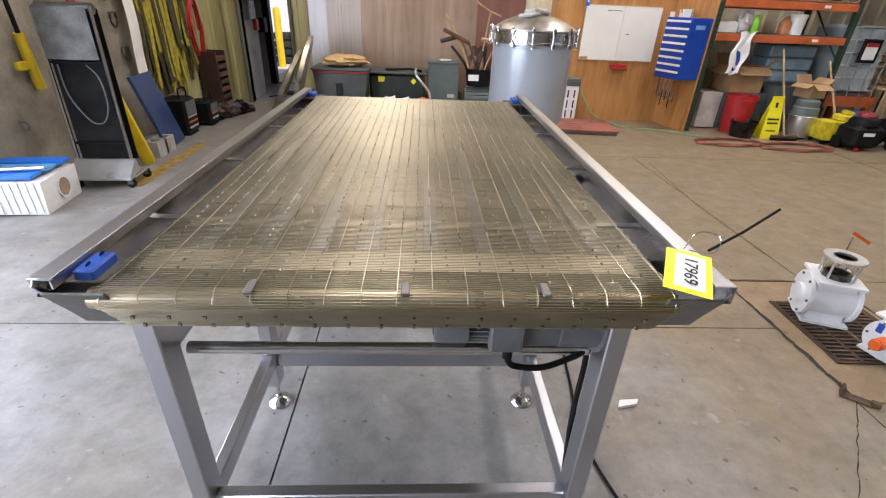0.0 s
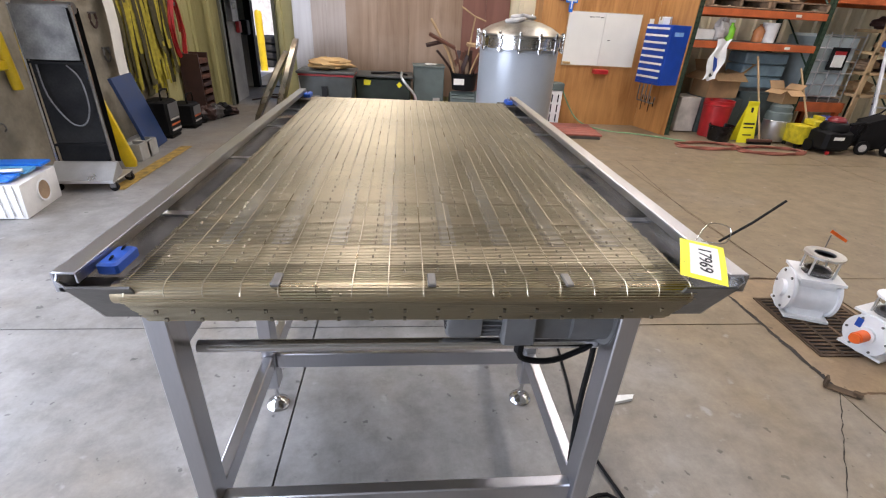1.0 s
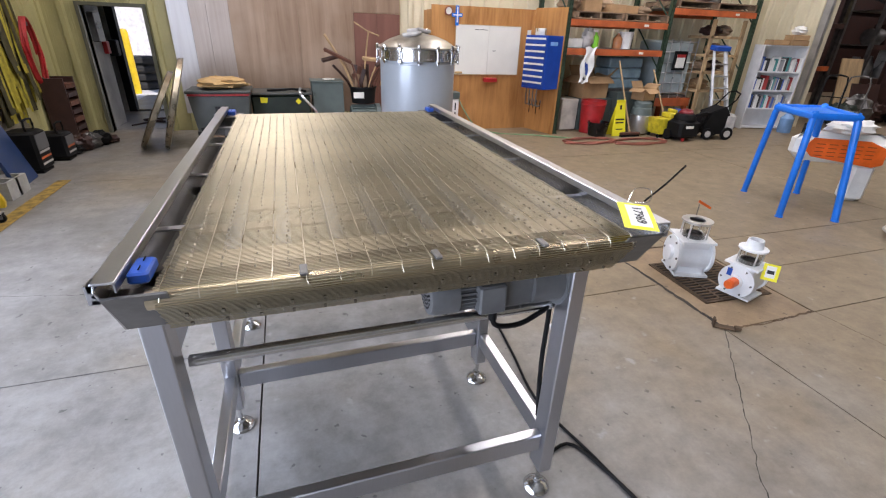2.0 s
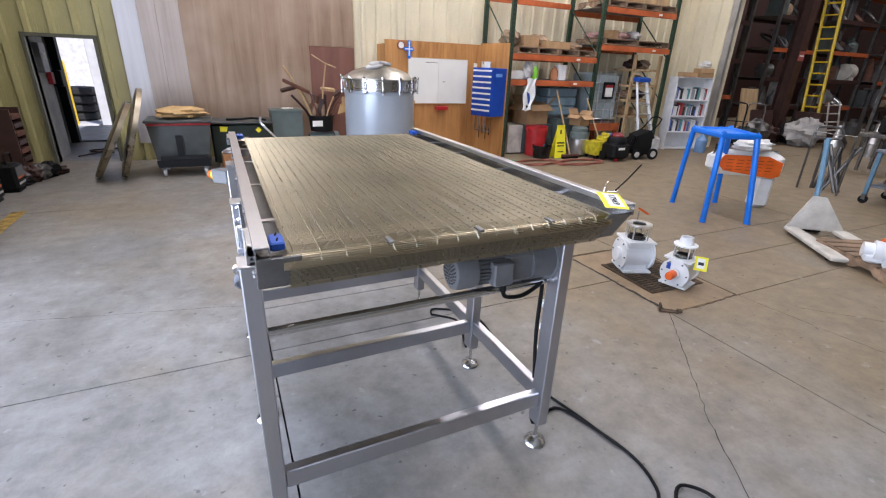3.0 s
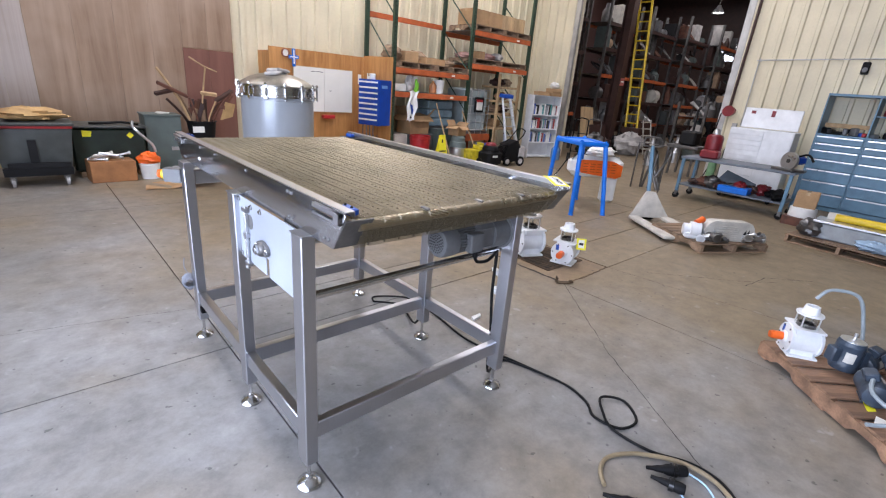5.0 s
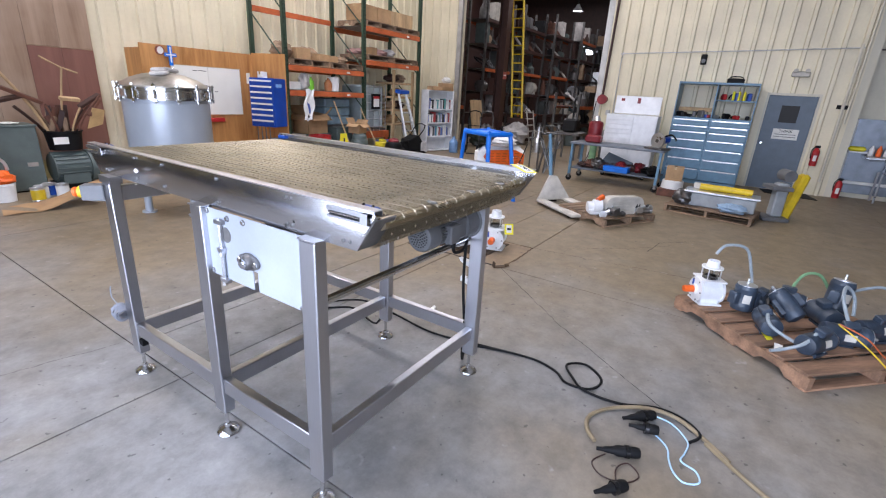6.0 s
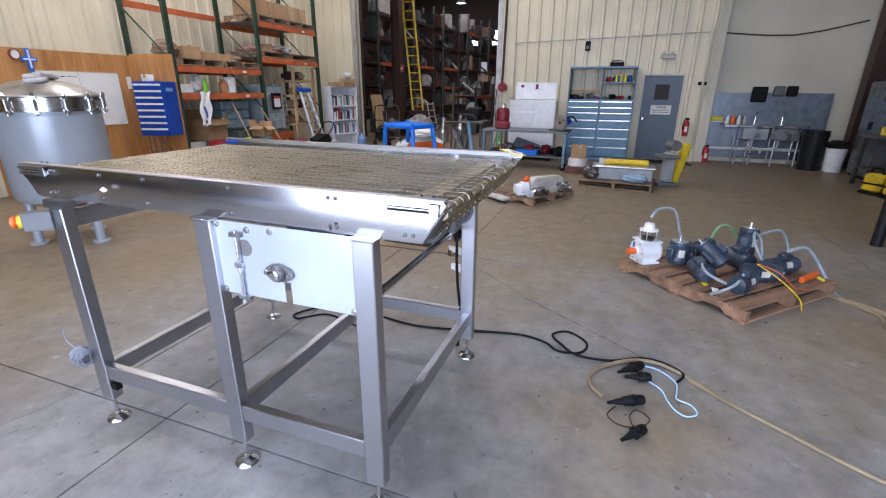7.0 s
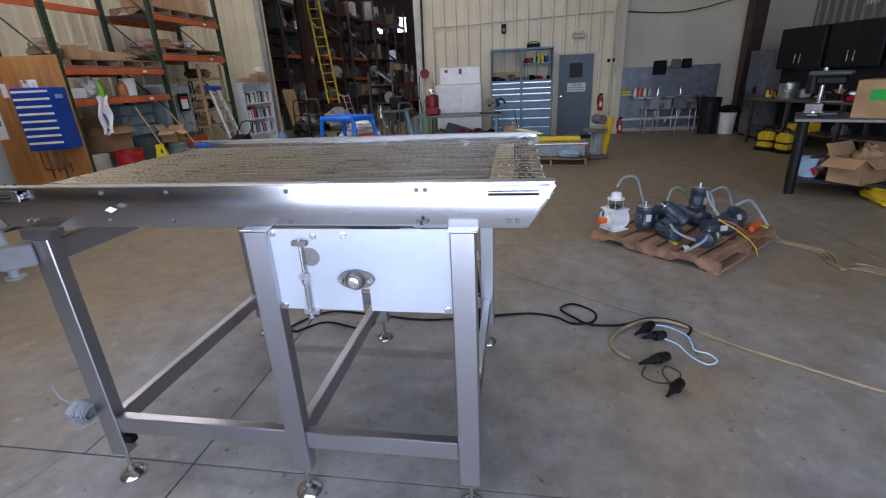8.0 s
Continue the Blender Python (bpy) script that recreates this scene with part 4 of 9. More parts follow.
part("coiled_lead", G().tube(turns, 0.0034, n=6, smooth=2), surf("grey_lead", (0.24, 0.25, 0.28), 0.45), conv, "coiled grey lead")
part("leg_knob", G().box(-0.63, -0.6, 2.50, 2.545, 0.20, 0.235), BLACK, conv)

# lot tag
tag = thing("lot_tag", "yellow printed lot tag tied to the conveyor corner", "tag", 0.630, 0.832, 1.313, rz=-26, rx=9, ry=3)
part("tag_card", G().grid(lambda u, v: (-0.042 + 0.084 * u, -0.074 + 0.13 * v, 0.004 + 0.003 * math.sin(2.5 * v)), 4, 8), YELLOWT, tag)
part("tag_label", G().grid(lambda u, v: (-0.024 + 0.054 * u, -0.062 + 0.105 * v, 0.0052 + 0.003 * math.sin(2.5 * (0.09 + 0.81 * v))), 4, 8), PAPER, tag, "white label")
letters("17969", 0.034, INK, tag, pose(0.003, -0.0095, 0.0088, 0, 0, -90))
part("fine_print", G().box(-0.036, -0.033, -0.03, 0.03, 0.0058, 0.0063), INK, tag)
part("tag_tie", G().tube([(-0.01, 0.062, 0.006), (0.01, 0.10, 0.03), (0.05, 0.10, 0.03), (0.045, 0.07, 0.01), (0.0, 0.06, 0.008)], 0.0012, n=5), CHROME, tag)
part("tie_end", G().tube([(0.035, 0.075, 0.008), (0.09, 0.12, 0.045), (0.14, 0.165, 0.085)], 0.003, n=6, smooth=0), BLACK, tag, "stiff black cable tie")

# ---- kinds of things ----
def pallet(x, y, rz, label, w=1.2, d=1.05, mat=None, z=0):
    """A wooden pallet: deck boards on three stringers, with its corner at x, y."""
    mat = mat or WOODG
    p = thing("pallet", label, "pallet", x, y, z, rz, group="wooden pallets")
    b = None
    n = 7
    for i in range(n):
        m = pose(rnd(-.006, .006), d * (i + 0.5) / n, 0, 0, 0, rnd(-.6, .6))
        b = part("deck_board", G().rbox(0, w, -d / n * 0.4, d / n * 0.4, 0.105, 0.124, 0.003), mat, p, at=m) if b is None else share("deck_board", b, p, m)
    s = None
    for i in range(3):
        m = pose(i * (w - 0.04) / 2, 0, 0)
        s = part("stringer", G().prism([(0, 0.018), (0.15, 0.018), (0.2, 0.055), (0.34, 0.055), (0.39, 0.018), (d - 0.39, 0.018), (d - 0.34, 0.055), (d - 0.2, 0.055), (d - 0.15, 0.018), (d, 0.018), (d, 0.104), (0, 0.104)], "x", 0, 0.04), mat, p, at=m) if s is None else share("stringer", s, p, m)
    u = None
    for yy in (0.05, d / 2, d - 0.05):
        m = pose(0, yy, 0)
        u = part("bottom_board", G().rbox(0, w, -0.045, 0.045, 0, 0.017, 0.003), mat, p, at=m) if u is None else share("bottom_board", u, p, m)
    return p


def carton(x, y, z, w, d, h, rz, label, opened=False, mat=None):
    """A cardboard box, closed with a taped seam or open with its flaps out."""
    mat = mat or CARD
    c = thing("cardboard_box", label, "box", x, y, z, rz, group="cardboard boxes")
    t = 0.006
    if opened:
        part("carton_body", G().box(-w / 2, w / 2, -d / 2, -d / 2 + t, 0, h).box(-w / 2, w / 2, d / 2 - t, d / 2, 0, h).box(-w / 2, -w / 2 + t, -d / 2, d / 2, 0, h)
             .box(w / 2 - t, w / 2, -d / 2, d / 2, 0, h).box(-w / 2, w / 2, -d / 2, d / 2, 0, t), mat, c)
        part("flap", G().box(-w / 2, w / 2, -d * 0.45, 0, -t, 0), mat, c, at=pose(0, -d / 2, h, 35))
        part("flap", G().box(-w / 2, w / 2, 0, d * 0.45, -t, 0), mat, c, at=pose(0, d / 2, h, 60))
        part("flap", G().box(-w * 0.4, 0, -d / 2, d / 2, -t, 0), mat, c, at=pose(-w / 2, 0, h, 0, -28))
        part("flap", G().box(0, w * 0.4, -d / 2, d / 2, -t, 0), mat, c, at=pose(w / 2, 0, h, 0, -40))
    else:
        part("carton_body", G().rbox(-w / 2, w / 2, -d / 2, d / 2, 0, h, 0.006), mat, c)
        part("tape", G().box(-w / 2 - 0.001, w / 2 + 0.001, -0.025, 0.025, h - 0.05, h + 0.001), surf("tape", (0.5, 0.36, 0.2), 0.25), c)
    return c


def bucket(x, y, z, r, h, mat, label, name="bucket", lid=False, handle=True):
    b = thing(name, label, "bucket", x, y, z, group="buckets")
    part("shell", G().lathe([(r * 0.86, 0), (r * 0.99, h * 0.86), (r * 1.04, h * 0.87), (r * 1.04, h * 0.9), (r, h * 0.91), (r * 1.03, h), (r * 0.97, h), (r * 0.83, 0.02)], 24), mat, b)
    if lid:
        part("lid", G().lathe([(r * 1.05, h), (r * 1.05, h + 0.012), (r * 0.9, h + 0.018), (r * 0.88, h + 0.012)], 24), mat, b)
    if handle:
        part("bail", G().tube([(r * 1.03 * math.cos(a), r * 1.03 * math.sin(a) * 0.55 - 0.02, h * 0.88 - r * 0.9 * math.sin(a)) for a in [math.pi * i / 10 for i in range(11)]], 0.003, n=5, smooth=1), STEELD, b)
    return b


def caster(parent, x, y, r=0.06, mat=None):
    c = part("caster", G().cyl((x - 0.018, y, r), (x + 0.018, y, r), r, n=18), mat or BLACK, parent)
    part("caster_fork", G().box(x - 0.03, x - 0.022, y - 0.025, y + 0.025, r, 2 * r + 0.02).box(x + 0.022, x + 0.03, y - 0.025, y + 0.025, r, 2 * r + 0.02).box(x - 0.03, x + 0.03, y - 0.03, y + 0.03, 2 * r + 0.012, 2 * r + 0.022), STEELD, c)
    return c


def rotary_valve(x, y, z, rz, s, label, sideways=False):
    """A white rotary valve: cast body with square flanges, end cover with a shaft cap, and a clear sight sleeve on top."""
    v = thing("rotary_valve", label, "valve", x, y, z, rz, group="white rotary valves")
    body = G().box(-0.13 * s, 0.13 * s, -0.14 * s, 0.14 * s, 0, 0.018 * s).box(-0.13 * s, 0.13 * s, -0.14 * s, 0.14 * s, 0.285 * s, 0.303 * s)
    body.cyl((-0.12 * s, 0, 0.15 * s), (0.12 * s, 0, 0.15 * s), 0.128 * s, n=28)
    body.box(-0.10 * s, 0.10 * s, -0.10 * s, 0.10 * s, 0.018 * s, 0.285 * s)
    part("valve_body", body, WHITE, v)
    for sx in (-1, 1):
        cov = part("end_cover", G().cyl((sx * 0.12 * s, 0, 0.15 * s), (sx * 0.14 * s, 0, 0.15 * s), 0.148 * s, n=28).cyl((sx * 0.14 * s, 0, 0.15 * s), (sx * 0.165 * s, 0, 0.15 * s), 0.06 * s, n=20), WHITE, v)
        for i in range(6):
            a = math.tau * i / 6
            part("bolt", G().cyl((sx * 0.14 * s, 0.125 * s * math.cos(a), 0.15 * s + 0.125 * s * math.sin(a)), (sx * 0.148 * s, 0.125 * s * math.cos(a), 0.15 * s + 0.125 * s * math.sin(a)), 0.009 * s, n=6), STEELD, cov)
    if sideways:
        part("shaft_cap", G().cyl((-0.165 * s, 0, 0.15 * s), (-0.255 * s, 0, 0.15 * s), 0.042 * s, n=16).cyl((-0.255 * s, 0, 0.15 * s), (-0.275 * s, 0, 0.15 * s), 0.036 * s, n=16), ORANGEP, v, "orange plastic shaft cap")
        part("name_plate", G().box(-0.142 * s, -0.1405 * s, 0.05 * s, 0.09 * s, 0.18 * s, 0.25 * s), BLUEP, v, "small blue plate")
    part("sight_sleeve", G().lathe([(0.085 * s, 0.303 * s), (0.085 * s, 0.43 * s), (0.08 * s, 0.43 * s), (0.08 * s, 0.303 * s)], 24), GLASSC, v, "clear sight sleeve")
    part("inner_ring", G().lathe([(0.078 * s, 0.304 * s), (0.078 * s, 0.335 * s), (0.06 * s, 0.335 * s), (0.06 * s, 0.304 * s)], 24), STEELD, v)
    part("top_ring", G().lathe([(0.115 * s, 0.43 * s), (0.115 * s, 0.445 * s), (0.06 * s, 0.445 * s), (0.06 * s, 0.43 * s)], 28), WHITE if sideways else ALU, v)
    for i in range(4):
        a = math.tau * (i + 0.5) / 4
        part("tie_rod", G().cyl((0.1 * s * math.cos(a), 0.1 * s * math.sin(a), 0.303 * s), (0.1 * s * math.cos(a), 0.1 * s * math.sin(a), 0.432 * s), 0.007 * s, n=8), ALU, v)
    if sideways:
        part("inlet", G().lathe([(0.072 * s, 0.445 * s), (0.062 * s, 0.52 * s), (0.05 * s, 0.52 * s), (0.05 * s, 0.445 * s)], 24), WHITE, v)
    return v


def small_motor(x, y, z, m, label, length=0.26, r=0.075):
    """A dark electric motor: ribbed barrel, end bells, terminal box and shaft; its axis along local x."""
    t = thing("electric_motor", label, "motor", 0, 0, 0, group="motors on the pallet")
    t.matrix_world = pose(x, y, z) @ m
    g = G().lathe([(r * 0.5, 0), (r * 0.93, 0.012), (r, 0.03), (r, length * 0.3), (r * 0.985, length * 0.3 + 0.002), (r * 0.985, length * 0.82), (r, length * 0.82 + 0.002), (r, length - 0.03), (r * 0.9, length - 0.008), (r * 0.45, length)], 24, pose(-length / 2, 0, 0, 0, 90))
    part("barrel", g, NAVY, t)
    part("terminal_box", G().rbox(-0.05, 0.05, -0.035, 0.035, r * 0.86, r + 0.042, 0.008), NAVY, t)
    part("shaft", G().cyl((length / 2, 0, 0), (length / 2 + 0.045, 0, 0), 0.01, n=12), ALU, t)
    part("face_plate", G().lathe([(r * 0.88, 0), (r * 0.88, 0.006), (r * 0.5, 0.01)], 24, pose(length / 2 - 0.008, 0, 0, 0, 90)), ALU, t)
    part("rating_plate", G().grid(lambda u, v: (-0.03 + 0.07 * u, -(r + 0.0008) * math.sin(0.7 + 0.7 * v), (r + 0.0008) * math.cos(0.7 + 0.7 * v)), 1, 4), BEIGE, t, "pale rating plate with bars of print")
    for k in (-1, 1):
        part("foot", G().box(-0.06, 0.06, k * 0.05 - 0.016, k * 0.05 + 0.016, -r - 0.006, -r + 0.022), NAVY, t)
    return t


def hose(name, pts, r, mat, label, category="hose", group=""):
    return solid(name, G().tube(pts, r, n=8, smooth=5), mat, label, category, group)


def drawer_stack(parent, x0, x1, y, z0, z1, rows, mat, strip, face=-1, along="x"):
    """Drawer fronts with a bright pull strip along each top edge."""
    h = (z1 - z0) / rows
    for i in range(rows):
        za, zb = z0 + i * h + 0.004, z0 + (i + 1) * h - 0.004
        if along == "x":
            d = part("drawer", G().rbox(x0, x1, min(y, y + face * 0.015), max(y, y + face * 0.015), za, zb, 0.003), mat, parent)
            part("drawer_pull", G().box(x0 + 0.01, x1 - 0.01, min(y + face * 0.014, y + face * 0.026), max(y + face * 0.014, y + face * 0.026), zb - min(0.034, h * 0.34), zb - 0.002), strip, d)
        else:
            d = part("drawer", G().rbox(min(y, y + face * 0.015), max(y, y + face * 0.015), x0, x1, za, zb, 0.003), mat, parent)
            part("drawer_pull", G().box(min(y + face * 0.014, y + face * 0.026), max(y + face * 0.014, y + face * 0.026), x0 + 0.01, x1 - 0.01, zb - min(0.034, h * 0.34), zb - 0.002), strip, d)


def lump(x, y, z, sx, sy, sz, mat, name, label, category, seed=0, group=""):
    """A crumpled soft shape: a bag, rag or cloth."""
    rng = random.Random(seed)
    ph = [rng.uniform(0, 6) for _ in range(6)]
    def fn(u, v):
        a, b = math.tau * u, math.pi * v
        k = 1 + 0.16 * math.sin(3 * a + ph[0]) * math.sin(b) + 0.12 * math.sin(5 * a + 4 * b + ph[1]) + 0.09 * math.sin(9 * b + ph[2] + 2 * a)
        return (x + sx * k * math.sin(b) * math.cos(a), y + sy * k * math.sin(b) * math.sin(a), z + sz * max(0.0, 0.5 - 0.5 * math.cos(b) * k))
    g = G().grid(fn, 22, 14)
    return solid(name, g, mat, label, category, group)

# ---- north side: plywood wall, drum, bins ----
solid("plywood_wall", G().box(2.37, 4.42, 8.55, 8.58, 0, 2.17).box(2.4, 2.5, 8.58, 9.16, 0, 2.1).box(4.3, 4.4, 8.58, 9.16, 0, 2.1), PLY, "orange-brown plywood partition", kind="structure")
solid("plywood_wing", G().prism([(4.42, 8.548), (4.62, 7.78), (4.645, 7.785), (4.445, 8.56)], "z", 0, 2.2), PLY, "angled plywood end panel", kind="structure")

wb = thing("whiteboard", "white two-panel dry-erase board hung on the plywood", "whiteboard", 3.48, 8.549, 1.45)
part("board", G().rbox(-0.65, -0.002, -0.02, 0, -0.42, 0.42, 0.003), BOARD, wb)
part("board", G().rbox(0.002, 0.65, -0.02, 0, -0.42, 0.42, 0.003), BOARD, wb)
part("board_rim", G().box(-0.66, 0.66, -0.024, 0, 0.42, 0.432).box(-0.66, 0.66, -0.024, 0, -0.432, -0.42).box(-0.66, -0.65, -0.024, 0, -0.42, 0.42).box(0.65, 0.66, -0.024, 0, -0.42, 0.42), WOODL, wb)
part("scribble", G().box(-0.28, -0.2, -0.0215, -0.0205, 0.34, 0.352).box(-0.18, -0.1, -0.0215, -0.0205, 0.345, 0.356).box(-0.09, -0.03, -0.0215, -0.0205, 0.34, 0.35).box(0.1, 0.16, -0.0215, -0.0205, -0.01, 0.0), INK, wb)
part("eraser", G().rbox(-0.64, -0.5, -0.04, -0.02, -0.41, -0.37, 0.006), CLOTH, wb)
solid("red_tray", G().rbox(3.42, 3.68, 8.44, 8.548, 0.90, 0.97, 0.006), RED, "small red plastic tray on the plywood", "tray")
ck = thing("gauge", "round orange-rimmed dial fixed high on the plywood", "gauge", 2.68, 8.549, 2.08)
part("rim", G().lathe([(0.075, 0), (0.075, 0.03), (0.058, 0.034), (0.058, 0.02)], 24, pose(0, 0, 0, 90)), HOSER, ck)
part("dial", G().lathe([(0.058, 0.018), (0.058, 0.021)], 24, pose(0, 0, 0, 90)), PAPER, ck)
bx = thing("blue_cross", "blue and white plastic cross hung on the plywood", "sign", 2.84, 8.54, 2.05)
part("cross", G().rbox(-0.03, 0.03, -0.03, 0, -0.2, 0.12, 0.004).rbox(-0.1, 0.1, -0.028, -0.002, -0.06, 0.0, 0.004), BLUES, bx)
part("cross_face", G().box(-0.012, 0.012, -0.032, -0.03, -0.15, 0.1).box(-0.08, 0.08, -0.032, -0.03, -0.04, -0.02), WHITEP, bx)
solid("wall_notice", G().box(4.28, 4.36, 8.543, 8.547, 1.62, 1.82), PAPER, "small paper notice on the plywood", "notice")

# blue drawer cabinet hung on the angled panel
bc = thing("blue_drawer_cabinet", "blue enamel wall drawer cabinet with white label strips", "cabinet", 4.416, 8.016, 0.84, rz=-70)
part("cabinet_body", G().rbox(-0.24, 0.28, -0.3, 0.12, 0, 0.9, 0.004), BLUEB, bc)
drawer_stack(bc, -0.22, 0.26, -0.3, 0.03, 0.87, 8, BLUEB, WHITEP)
part("logo_plate", G().box(0.281, 0.283, -0.22, -0.02, 0.74, 0.8), surf("pale_blue_logo", (0.2, 0.4, 0.75)), bc)
for i, (px, pz) in enumerate(((-0.15, 1.75), (-0.02, 1.76), (0.1, 1.75))):
    carton(4.3 + 0.5 * px, 7.95 + 0.09 * i, 1.741, 0.12, 0.14, rnd(0.08, 0.16), 10 * i, "small open parts carton on the blue cabinet", mat=(PAPER, CARD, BAG)[i])
for i in range(4):
    cl = thing("bar_clamp", "dark steel bar clamp hung under the blue cabinet", "clamp", 4.19 - 0.012 * i, 7.78 + 0.11 * i, 0.58, group="hung clamps")
    part("clamp_bar", G().tube([(0, 0, 0.28), (0, 0, 0.0), (0.03, 0, -0.04), (0.1, 0, -0.03), (0.1, 0, 0.06)], 0.011, n=6, smooth=2), STEELD, cl)
    part("clamp_screw", G().cyl((0.1, 0, 0.04), (0.1, 0, -0.2 if i % 2 else -0.1), 0.008, n=8), BLACK, cl)

# steel drum with clamped lid on three legs
dr = thing("clamp_lid_drum", "grey painted steel drum with a clamped domed stainless lid", "drum", 1.42, 5.95, 0)
part("shell", G().lathe([(0.16, 0.42), (0.34, 0.45), (0.44, 0.50), (0.468, 0.56), (0.468, 1.36), (0.474, 1.365), (0.474, 1.38), (0.468, 1.385), (0.468, 1.40)], 56), DRUMP, dr)
part("rim_band", G().lathe([(0.470, 1.40), (0.495, 1.405), (0.495, 1.43), (0.478, 1.435), (0.478, 1.50), (0.50, 1.505), (0.50, 1.535), (0.47, 1.54)], 56), CHROME, dr, "polished double rim")
part("lid", G().lathe([(0.49, 1.54), (0.488, 1.555), (0.46, 1.575), (0.36, 1.635), (0.22, 1.685), (0.08, 1.705), (0.02, 1.706)], 56), surf("dusty_lid_steel", (0.50, 0.465, 0.41), 0.36, 0.9, var=0.22, scale=5), dr, "dusty domed lid")
clamp = None
for i in range(14):
    a = math.tau * i / 14
    m = pose(0.505 * math.cos(a), 0.505 * math.sin(a), 1.47, 0, 0, math.degrees(a))
    if clamp is None:
        clamp = part("lid_clamp", G().rbox(-0.01, 0.022, -0.022, 0.022, 0.05, 0.085, 0.004).rbox(-0.01, 0.022, -0.022, 0.022, -0.085, -0.05, 0.004).cyl((0.01, 0, -0.1), (0.01, 0, 0.115), 0.011, n=10).cyl((0.01, 0, 0.085), (0.01, 0, 0.105), 0.019, n=6), CHROME, dr, at=m)
    else:
        share("lid_clamp", clamp, dr, m)
for i in range(3):
    a = math.tau * i / 3 + 0.5
    lg = part("leg", G().cyl((0.36 * math.cos(a), 0.36 * math.sin(a), 0.02), (0.36 * math.cos(a), 0.36 * math.sin(a), 0.5), 0.045, n=16), DRUMP, dr)
    part("foot_plate", G().cyl((0.36 * math.cos(a), 0.36 * math.sin(a), 0), (0.36 * math.cos(a), 0.36 * math.sin(a), 0.02), 0.085, n=20), DRUMP, lg)
hose("rag_rope", [(1.2, 5.8, 1.685), (1.32, 5.72, 1.70), (1.42, 5.85, 1.72), (1.3, 5.95, 1.73), (1.45, 6.02, 1.745), (1.55, 5.88, 1.73), (1.38, 5.82, 1.75)], 0.022, BAG, "twisted grey rag lying on the drum lid", "rag")
solid("lid_knob", G().lathe([(0.03, 0), (0.05, 0.02), (0.045, 0.05), (0.02, 0.07)], 18), CHROME, "polished knob on the drum lid", "knob", at=pose(1.52, 5.93, 1.693))

# wheeled grey bin with cloth on top
gb = thing("wheeled_bin", "slate grey wheeled bin with a folded tan cloth on its lid", "bin", -1.17, 7.98, 0)
part("tub", G().prism([(-0.36, 0.26), (0.36, 0.26), (0.42, 0.76), (-0.42, 0.76)], "y", -0.3, 0.3), BINGREY, gb, bevel=0.01)
part("red_rim", G().box(-0.425, 0.425, -0.31, 0.31, 0.765, 0.795), RED, gb, "red rim")
part("lid", G().rbox(-0.45, 0.45, -0.34, 0.34, 0.798, 0.84, 0.012), BINGREY, gb)
part("lift_frame", G().box(-0.36, 0.36, -0.36, -0.31, 0.2, 0.26).box(-0.3, 0.34, -0.40, -0.36, 0.27, 0.33).box(-0.07, 0.02, -0.34, -0.30, 0.26, 0.62).box(-0.36, 0.36, -0.3, 0.3, 0.14, 0.19), DARKC, gb)
for px, py in ((-0.28, -0.3), (0.28, -0.3), (-0.28, 0.25), (0.28, 0.25)):
    caster(gb, px, py, 0.06, BAG)
lump(-1.15, 7.98, 0.84, 0.34, 0.26, 0.17, CLOTH, "folded_cloth", "folded tan cloth on the grey bin", "cloth", 3)

# dark green tank with fittings
gt = thing("green_tank", "dark green plastic parts-wash tank with yellow stickers", "tank", -0.3, 8.42, 0)
part("tub", G().rbox(-0.46, 0.46, -0.3, 0.3, 0.08, 0.72, 0.03), BINGREEN, gt)
part("lid", G().rbox(-0.5, 0.5, -0.34, 0.34, 0.722, 0.76, 0.012), BINGREY, gt)
part("sticker", G().prism([(-0.32, 0.6), (-0.22, 0.6), (-0.2, 0.68), (-0.32, 0.69)], "y", -0.302, -0.301), YELLOWT, gt)
part("sticker", G().prism([(0.22, 0.62), (0.27, 0.57), (0.32, 0.62), (0.27, 0.67)], "y", -0.302, -0.301), YELLOWT, gt)
part("skid", G().box(-0.4, -0.32, -0.3, 0.3, 0, 0.08).box(0.32, 0.4, -0.3, 0.3, 0, 0.08), WOODG, gt)
hose("bent_pipe", [(0.02, 8.05, 0.84), (0.0, 8.03, 0.77), (0.06, 7.98, 0.68), (0.22, 7.95, 0.5), (0.25, 7.95, 0.38)], 0.02, ALU, "bent bright metal pipe leaning on the tank", "pipe")
hose("tank_cord", [(-0.5, 8.3, 0.775), (-0.3, 8.2, 0.79), (-0.1, 8.25, 0.80), (0.1, 8.15, 0.78)], 0.018, BLACK, "black hose lying on the tank lid", "hose")

tb = thing("grey_steel_box", "tall grey-green steel enclosure with a small plate", "enclosure", 0.47, 8.5, 0)
part("enclosure_body", G().rbox(-0.26, 0.26, -0.22, 0.22, 0.02, 0.9, 0.006), TEALBOX, tb)
part("enclosure_lid", G().rbox(-0.275, 0.275, -0.24, 0.235, 0.9, 0.925, 0.004), TEALBOX, tb)
part("plate", G().box(0.08, 0.2, -0.2225, -0.2205, 0.35, 0.41), ALU, tb)
part("skid", G().box(-0.24, 0.24, -0.2, 0.2, 0, 0.02), BLACK, tb)
lump(0.5, 8.45, 0.925, 0.1, 0.07, 0.03, PAPER, "rag", "crumpled pale rag on the steel box", "rag", 8)

